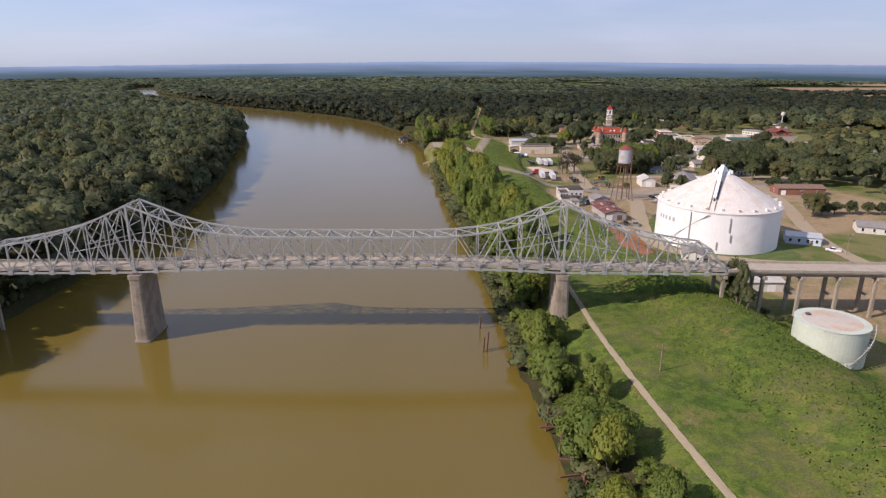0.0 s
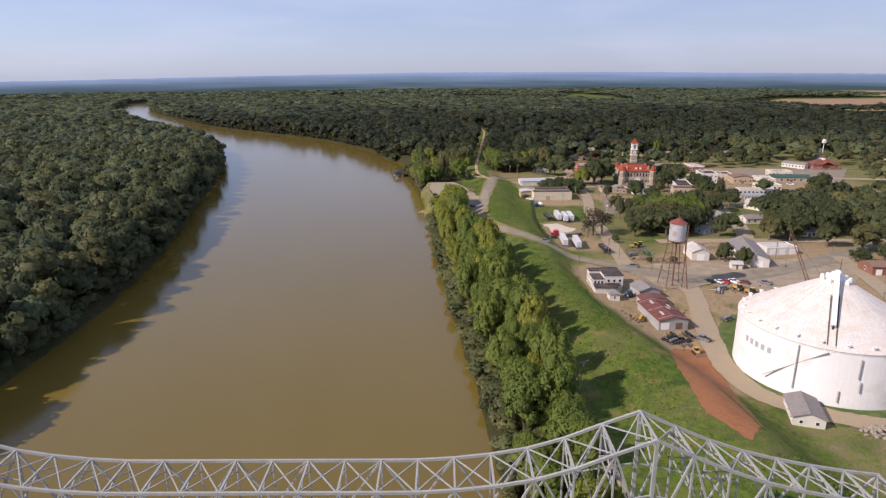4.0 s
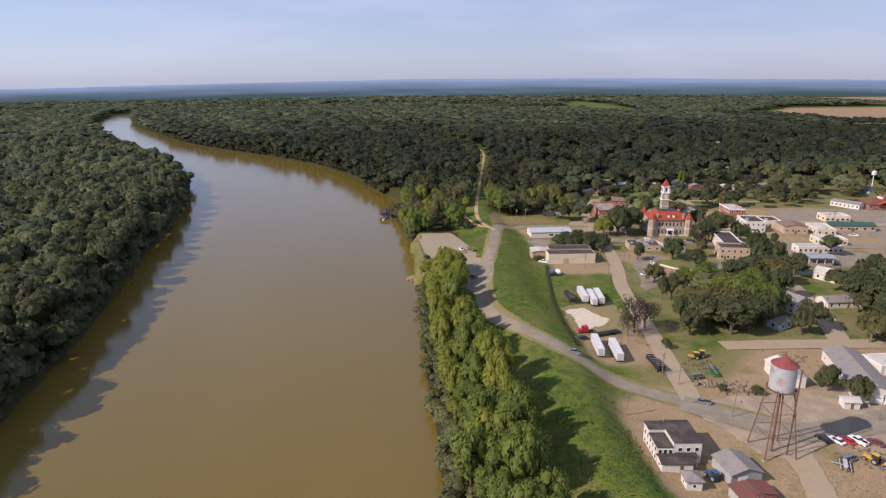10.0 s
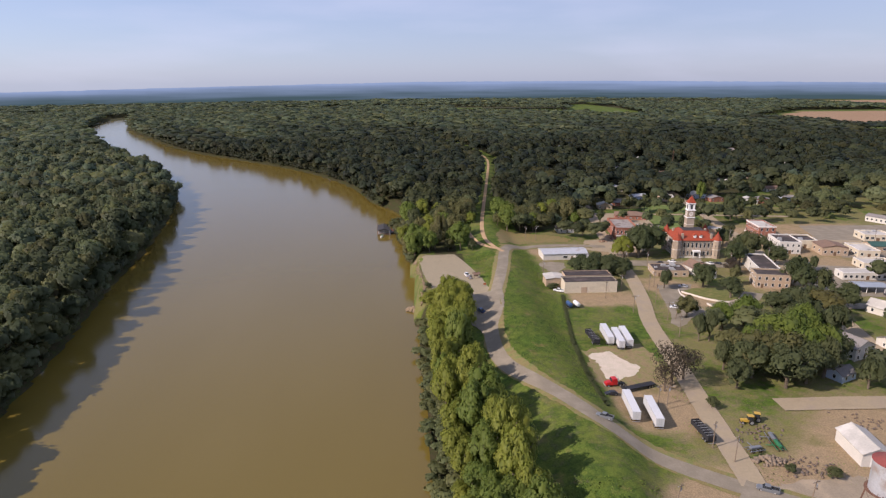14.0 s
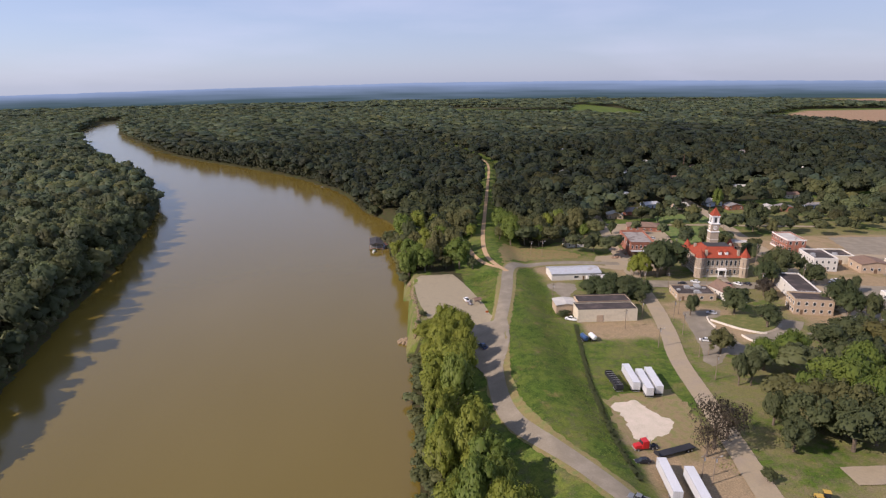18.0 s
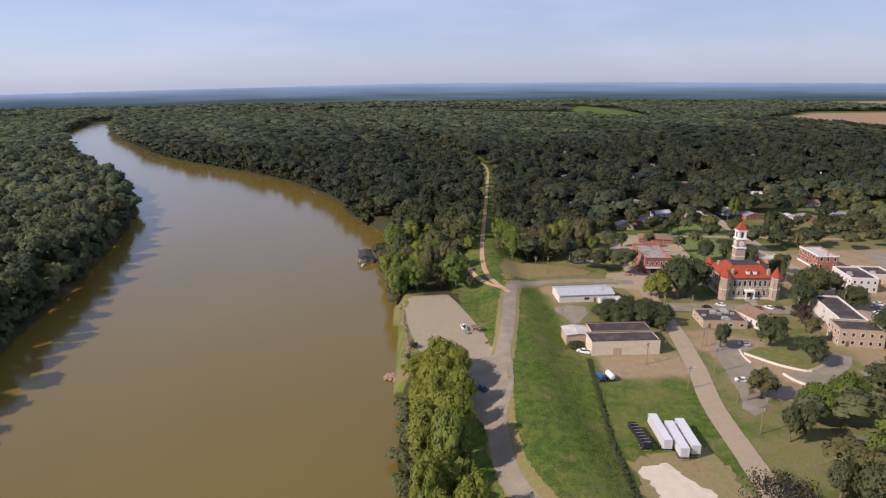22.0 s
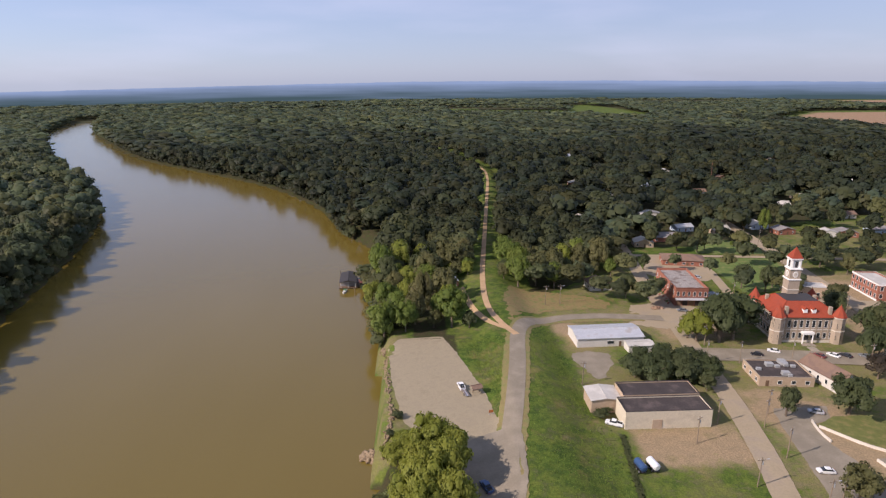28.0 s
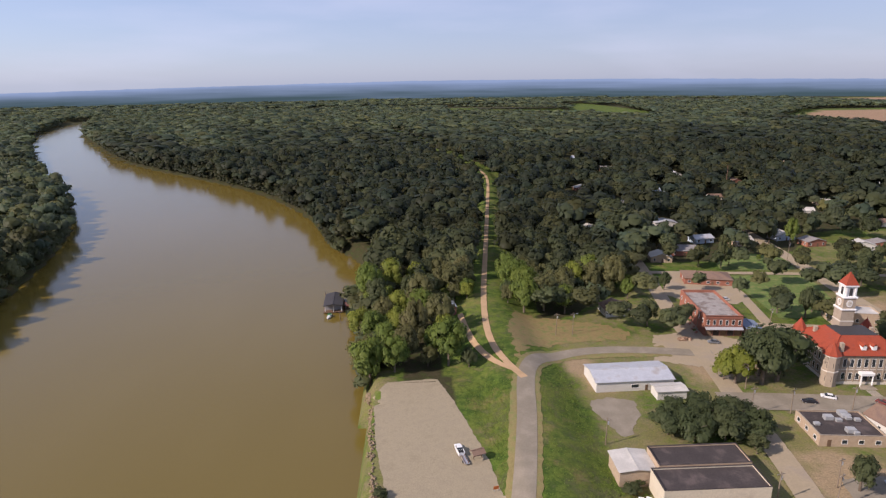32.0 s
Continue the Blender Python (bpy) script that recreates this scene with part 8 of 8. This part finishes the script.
part("mast_shaft", rod(bmesh.new(), (0, 0, -1), (0, 0, 27), 0.35, 0.2, 6), M_RUST, mast_t)
# a raised water tank on the far side of town
wt2 = thing("water_tank", pose(420, 700, 0), "small white elevated water tank far across town", "water tower")
part("bowl", rod(bmesh.new(), (0, 0, 16), (0, 0, 19), 2.0, 2.0, 20), M_WHITE, wt2)
part("stem", rod(bmesh.new(), (0, 0, -0.5), (0, 0, 16), 0.5, 0.4, 10), M_WHITE, wt2)
part("cap", rod(bmesh.new(), (0, 0, 19), (0, 0, 20), 2.0, 0.3, 20), M_WHITE, wt2)

for x, y, h in ((17, 154, 4.5), (18.2, 155.5, 5.5), (17.5, 170, 4.0), (27, 115, 6), (28, 106, 5.5), (31, 117, 4.5), (30, 95, 5)):
    p = thing("mooring_pile", pose(x, y, WATER, 3, 2, 0), "leaning rusty piling in the shallows", "piling", "pilings")
    part("post_shaft", rod(bmesh.new(), (0, 0, -3), (0, 0, h), 0.28, 0.24, 9), M_RUST, p)
    part("pile_cap", rod(bmesh.new(), (0, 0, h), (0, 0, h + 0.25), 0.34, 0.34, 9), M_RUST, p)
for i, (x, y, a) in enumerate(((29.5, 113, 5), (31, 101, -8), (30, 97, 12))):
    p = thing("fallen_timber", pose(x, y, WATER + 2.2, 4, 3, a), "rusty timber frame lying on the bank", "timber")
    part("timber", B(-4.5, -0.18, 0, 4.5, 0.18, 0.36), M_RUST, p)
    part("timber", B(-0.2, -3.0, 0.36, 0.2, 3.0, 0.7), M_RUST, p)

# houseboat at its moorings
hb = thing("houseboat", pose(-20.0, 667.5, WATER, 0, 0, 4) @ Matrix.Scale(1.3, 4), "dark-roofed houseboat moored by the wooded bank", "houseboat")
for s in (-2.6, 0, 2.6):
    part("float", B(s - 0.7, -6.5, -0.5, s + 0.7, 6.5, 0.35, 0.15), M_PLANT, hb)
part("deck", B(-3.8, -7.0, 0.35, 3.8, 7.0, 0.55), M_DOOR, hb)
walls(hb, -3.2, -4.5, 3.2, 6.2, 3.0, M_GREYWALL, t=0.15)
gable_roof(hb, -3.2, -6.6, 3.2, 6.4, 3.0, 0.7, M_SLATE, False, 0.5)
for i in range(3):
    window(hb, -2.6 + i * 3.4, 1.4, 1.2, 1.0, "r", 3.2)
    part("porch_post", B(-3.2 + i * 3.1, -6.5, 0.55, -3.0 + i * 3.1, -6.3, 3.0), M_TRIM, hb)
hb2 = thing("floating_dock", pose(-11.0, 664.5, WATER, 0, 0, 4), "small floating dock with a red roof", "dock")
part("deck", B(-3.4, -3.2, 0.05, 3.4, 3.2, 0.35), M_DOOR, hb2)
for a in (-2.6, 2.6):
    for b in (-2.6, 2.6):
        part("post", B(a - 0.1, b - 0.1, -2, a + 0.1, b + 0.1, 2.6), M_POLE, hb2)
gable_roof(hb2, -2.8, -2.8, 2.8, 2.8, 2.6, 0.9, M_RUSTROOF)
part("gangway", B(3.4, -0.6, 0.2, 12.0, 0.6, 0.35), M_DOOR, hb2)
boat = thing("motor_boat", pose(-20.8, 653.5, WATER, 0, 0, 175), "white and green motor boat", "boat")
part("hull", loft([(-2.8, 0.9, -0.2, 0.6), (0, 1.05, -0.25, 0.65), (1.8, 0.8, -0.2, 0.75), (2.9, 0.15, 0.1, 0.85)]), PAINT["white"], boat)
part("canopy", B(-0.8, -1.6, 1.4, 0.8, 0.6, 1.5, 0.04), PAINT["green"], boat)
for a in (-0.7, 0.7):
    for b in (-1.5, 0.5):
        part("canopy_post", B(a - 0.03, b - 0.03, 0.6, a + 0.03, b + 0.03, 1.4), M_RIM, boat)
for x, y in ((-14.4, 646), (-25.6, 676), (-14.4, 676)):
    p = thing("mooring_pile", pose(x, y, WATER), "tall mooring pile beside a houseboat", "piling", "pilings")
    part("post_shaft", rod(bmesh.new(), (0, 0, -3), (0, 0, 5.5), 0.16, 0.14, 8), M_POLE, p)


def heap(name, places, size, material, label, category):
    """Loose angular pieces, each one a small worn block, joined."""
    r = np.random.default_rng(len(places))
    cube = np.array([(a, b, c) for a in (-1, 1) for b in (-1, 1) for c in (-1, 1)], float)
    quad = np.array([(0, 1, 3, 2), (4, 6, 7, 5), (0, 4, 5, 1), (2, 3, 7, 6), (0, 2, 6, 4), (1, 5, 7, 3)])
    V, F = [], []
    for i, (x, y, z) in enumerate(places):
        v = cube * r.uniform(0.7, 1.2, (8, 3)) * size * r.uniform(0.5, 1.3, 3)
        a, b = r.uniform(0, 6.28, 2)
        ca, sa, cb, sb = math.cos(a), math.sin(a), math.cos(b), math.sin(b)
        v = v @ np.array([[ca, -sa, 0], [sa, ca, 0], [0, 0, 1]]) @ np.array([[1, 0, 0], [0, cb, -sb], [0, sb, cb]])
        V.append(v + (x, y, z))
        F.append(quad + i * 8)
    return tagged(new(name, fast_mesh(name, np.concatenate(V), np.concatenate(F), material)), label, category, kind="stuff")


r = np.random.default_rng(12)
t = r.uniform(0, 1, 300)
ex = np.interp(490 + t * 78, [490, 505, 530, 555, 568], [10, 12, 9.5, 7.5, 5]) - 0.6 + r.normal(0, 0.45, 300)
ey = 490 + t * 78
M_RIPRAP = mat("riprap_stone", (0.25, 0.185, 0.115), 0.95, var=0.3, scale=3, second=(0.19, 0.14, 0.088))
ez = grid_z(ex, ey)
k = ez > WATER - 0.6
heap("riprap", list(zip(ex[k], ey[k], ez[k] + 0.1)), 0.27, M_RIPRAP, "broken stone along the landing's edge", "stones")
a, d = r.uniform(0, 6.28, 130), r.uniform(0, 1, 130) ** 0.5
heap("stone_jetty", list(zip(6.0 + 4.5 * d * np.cos(a), 500.5 + 3.2 * d * np.sin(a), WATER + 1.6 * (1 - d) + 0.1)), 0.6, M_RIPRAP, "low pile of stones in the shallows", "stones")
for name, cx, cy, w, n, m, lab in (("scrap_heap", 142, 207, 8.5, 300, mat("splintered_scrap", (0.24, 0.165, 0.105), 0.9, var=0.6, scale=4, second=(0.36, 0.29, 0.22)), "low heap of broken timber and scrap"), ("rubble_heap", 122, 213, 7, 90, M_CONC, "scatter of pale rubble in a yard"), ("brush_heap", 108, 356, 5, 90, M_POLE, "pile of weathered poles and brush"), ("brick_heap", 131, 597, 3, 40, mat("dusty_fallen_brick", (0.21, 0.13, 0.085), 0.9, var=0.4, scale=4, second=(0.26, 0.18, 0.12)), "spill of fallen bricks beside a store"), ("tyre_heap", 90, 268, 5, 60, M_TYRE, "dark jumble of old tyres and parts")):
    a, d = r.uniform(0, 6.28, n), r.uniform(0, 1, n) ** 0.5
    px, py = cx + w * d * np.cos(a), cy + w * 0.45 * d * np.sin(a)
    heap(name, list(zip(px, py, grid_z(px, py) + 0.1 + 1.0 * (1 - d))), 0.42, m, lab, "heap")

# rough grass on the levee and along the ditch
M_GRASS = leaf_material("rough_grass", (0.135, 0.205, 0.028), (0.180, 0.235, 0.042), (0.175, 0.225, 0.040))


def tufts(name, x, y, h, label, material=None):
    n = len(x)
    z = grid_z(x, y)
    a = r.uniform(-1.3, 1.3, n)
    w = h * r.uniform(0.5, 1.1, n)
    dx, dy = np.cos(a) * w, np.sin(a) * w
    lean = r.normal(0, 0.9, (2, n)) * h
    hh = h * r.uniform(0.6, 1.3, n)
    V = np.stack([np.stack([x - dx, y - dy, z - 0.05], 1), np.stack([x + dx, y + dy, z - 0.05], 1), np.stack([x + dx * 0.6 + lean[0], y + dy * 0.6 + lean[1], z + hh], 1), np.stack([x - dx * 0.6 + lean[0], y - dy * 0.6 + lean[1], z + hh * 0.9], 1)], 1).reshape(-1, 3)
    F = np.arange(4 * n).reshape(-1, 4)
    g = np.repeat(r.uniform(0.8, 1.15, (n, 1)), 4, 0) * np.ones((1, 3))
    return tagged(new(name, fast_mesh(name, V, F, material or M_GRASS, False, ("tint", g), np.tile(unit(np.array([-0.15, -0.05, 1.0])), (len(V), 1)))), label, "grass", kind="stuff")


x, y = r.uniform(40, 104, 90000), r.uniform(80, 560, 90000)
_, e, ls, ld = land(x, y)
n1 = np.sin(x * 0.21 + 3 * np.sin(y * 0.07)) + np.sin(y * 0.16 + 2 * np.sin(x * 0.11)) + r.normal(0, 0.5, len(x))
lane = np.array([(56, 387), (47, 402), (41, 414), (38.5, 428), (39, 450), (42, 470), (46, 490), (51, 512), (56, 538), (58.5, 556), (62, 570)], float)
off_road = np.abs(x - np.interp(y, lane[:, 1], lane[:, 0])) > 5.2
k = (np.abs(ls) < 19) & (ld < 30) & (n1 > -1.1) & (((y < 345) & ~((y > 195) & (y < 262) & (x > 72)) & ~((y > 260) & (x > 72))) | (y > 400) & off_road & (x > 44) & (x < 74))
tufts("levee_grass", x[k], y[k], np.where(y[k] > 380, 0.16, 0.24), "rank green grass on the levee slope")
y = r.uniform(390, 580, 5000)
c = np.interp(y, [390, 404, 441, 493, 580], [66, 66, 69, 74, 72])
x = c + r.normal(0, 3.0, len(y))
k = (np.abs(land(x, y)[2]) > 5) & (r.uniform(size=len(x)) < 0.8)
tufts("ditch_grass", x[k], y[k], 0.2, "tall rank grass along the levee's foot")
# the dark leaf colour of this line stands for the ditch's shadow
t = r.uniform(0, 1, 2600)
tufts("ditch_weeds", np.interp(t, [0, 0.17, 0.51, 1], [70, 69.5, 72.5, 80.5]) + r.normal(0, 0.25, 2600), np.interp(t, [0, 0.17, 0.51, 1], [384, 404, 441, 495]), 0.5, "narrow line of weeds coloured dark for the shadow in a ditch", M_LEAF_DARK)
x, y = r.uniform(28, 56, 9000), r.uniform(505, 562, 9000)
k = inside_poly(x, y, [(36, 565), (45, 568), (52, 555), (49, 528), (46, 515), (44, 522), (39, 548)])
tufts("bank_grass", x[k] + r.normal(0, 0.7, k.sum()), y[k] + r.normal(0, 0.7, k.sum()), 0.17, "thick green grass between the lot and the road")
# weeds and small litter round the yards
wx, wy = [], []
for cx, cy, w, n in ((108, 317, 9, 300), (118, 305, 8, 260), (122, 296, 7, 240), (112, 275, 5, 160), (104, 350, 6, 200), (86, 298, 5, 150), (100, 280, 4, 120), (128, 352, 8, 200), (96, 372, 6, 240), (99, 392, 4, 160), (152, 345, 7, 180), (118, 384, 9, 260), (140, 300, 6, 160)):
    wx.append(cx + r.normal(0, w * 0.5, n))
    wy.append(cy + r.normal(0, w * 0.5, n))
tufts("yard_weeds", np.concatenate(wx)[::2], np.concatenate(wy)[::2], 0.2, "patches of weeds on bare yards")
lx, ly = [], []
for cx, cy, w, n in ((83, 284, 5, 60), (96, 292, 6, 60), (136, 309, 8, 70), (118, 352, 8, 60), (112, 370, 8, 50), (150, 372, 9, 40), (92, 266, 4, 40)):
    lx.append(cx + r.normal(0, w * 0.5, n))
    ly.append(cy + r.normal(0, w * 0.4, n))
lx, ly = np.concatenate(lx), np.concatenate(ly)
heap("yard_litter", list(zip(lx, ly, grid_z(lx, ly) + 0.12)), 0.3, mat("weathered_litter", (0.17, 0.125, 0.09), 0.9, var=0.6, scale=5, second=(0.08, 0.07, 0.065)), "scattered boards, drums and scrap in the yards", "litter")
# torn pale sheets on the rusty roofs
for i, (u, v, z, a) in enumerate(((-2.5, -5, 4.45, 12), (3.0, 1.5, 4.3, 12), (-1.8, 5.5, 4.55, 12), (1.5, -1.0, 4.75, 12))):
    p = part("loose_sheet", B(-0.45, -1.6, 0, 0.45, 1.6, 0.05), M_WHITEROOF, rs)
    p.matrix_local = pose(u, v, 3.5 + 1.3 * (1 - abs(u) / 5.75) + 0.2, 0, 13 if u > 0 else -13, 0)
# low wall round the lawn beside the asphalt lot, and its walk
lw = thing("garden_wall", pose(0, 0, 0), "low curved concrete wall edging a lawn", "wall")
for run in ([(141.6, 499.5), (139.9, 493.5), (140.2, 488.3)], [(141.8, 496.3), (145.5, 491), (149.2, 485.6), (155.8, 480.6), (158.5, 480.2)], [(147, 479), (147.8, 473.7), (153.6, 465.2), (160, 468.5)]):
    wp = along(run, 2.0)
    for a, b in zip(wp, wp[1:]):
        part("wall_block", beam(bmesh.new(), (a[0], a[1], 0.35), (b[0], b[1], 0.35), 0.4, 0.9), M_BAND, lw)
fw = thing("footpath_slabs", pose(0, 0, 0), "narrow pale concrete walk across a lawn", "path")
wp = along([(158.7, 481.7), (163.8, 483.8), (168.5, 487.5), (171, 491)], 1.5)
for a, b in zip(wp, wp[1:]):
    part("slab", beam(bmesh.new(), (a[0], a[1], 0.03), (a[0] + (b[0] - a[0]) * 0.97, a[1] + (b[1] - a[1]) * 0.97, 0.03), 1.3, 0.12), M_CONC, fw)

# ---- shade trees on the free ground of the town ----
bpy.context.view_layer.update()
CELL = 2.0
taken = np.zeros((260, 400), bool)


def take(x0, y0, x1, y1):
    i0, i1 = int((x0 - 60) / CELL), int((x1 - 60) / CELL) + 1
    j0, j1 = int(y0 / CELL), int(y1 / CELL) + 1
    taken[max(i0, 0):max(i1, 0), max(j0, 0):max(j1, 0)] = True


for ob in bpy.data.objects:
    if ob.type != "MESH" or ob.name.split(".")[0] in ("crown", "trunk", "ground", "water"):
        continue
    if ob.name.startswith(("road", "lot", "yard", "path")):
        co = np.empty(3 * len(ob.data.vertices))
        ob.data.vertices.foreach_get("co", co)
        for vx, vy, vz in co.reshape(-1, 3)[::2]:
            take(vx - 2, vy - 2, vx + 2, vy + 2)
    elif ob.parent:
        c = [ob.matrix_world @ Vector(q) for q in ob.bound_box]
        xs, ys = [q.x for q in c], [q.y for q in c]
        if max(xs) - min(xs) < 60:
            take(min(xs) - 4, min(ys) - 9, max(xs) + 4, max(ys) + 4)
lawns = [[(204, 470), (262, 474), (345, 500), (400, 640), (262, 640), (224, 560)], [(68, 420), (122, 420), (122, 500), (68, 530)], [(138, 600), (205, 600), (215, 645), (140, 650)], BLOCK, [(60, 60), (130, 60), (180, 320), (60, 345)], [(60, 530), (120, 530), (130, 640), (60, 640)]]
fill = random.Random(31)
placed, spots = 0, []
for n in range(9000):
    x, y = fill.uniform(125, 470), fill.uniform(385, 700)
    i, j = int((x - 60) / CELL), int(y / CELL)
    if taken[i, j] or any(inside_poly(np.array([x]), np.array([y]), p)[0] for p in lawns):
        continue
    spots.append((x, y))
    take(x - 5, y - 5, x + 5, y + 5)
    placed += 1
    if placed >= 130:
        break
forest("street_trees", np.array(spots), T_TOWN, 12, 5.6, "shade trees scattered among stores and lots", 0.28, 0.46, 1.1, 0.3, 0.8, 0.3)
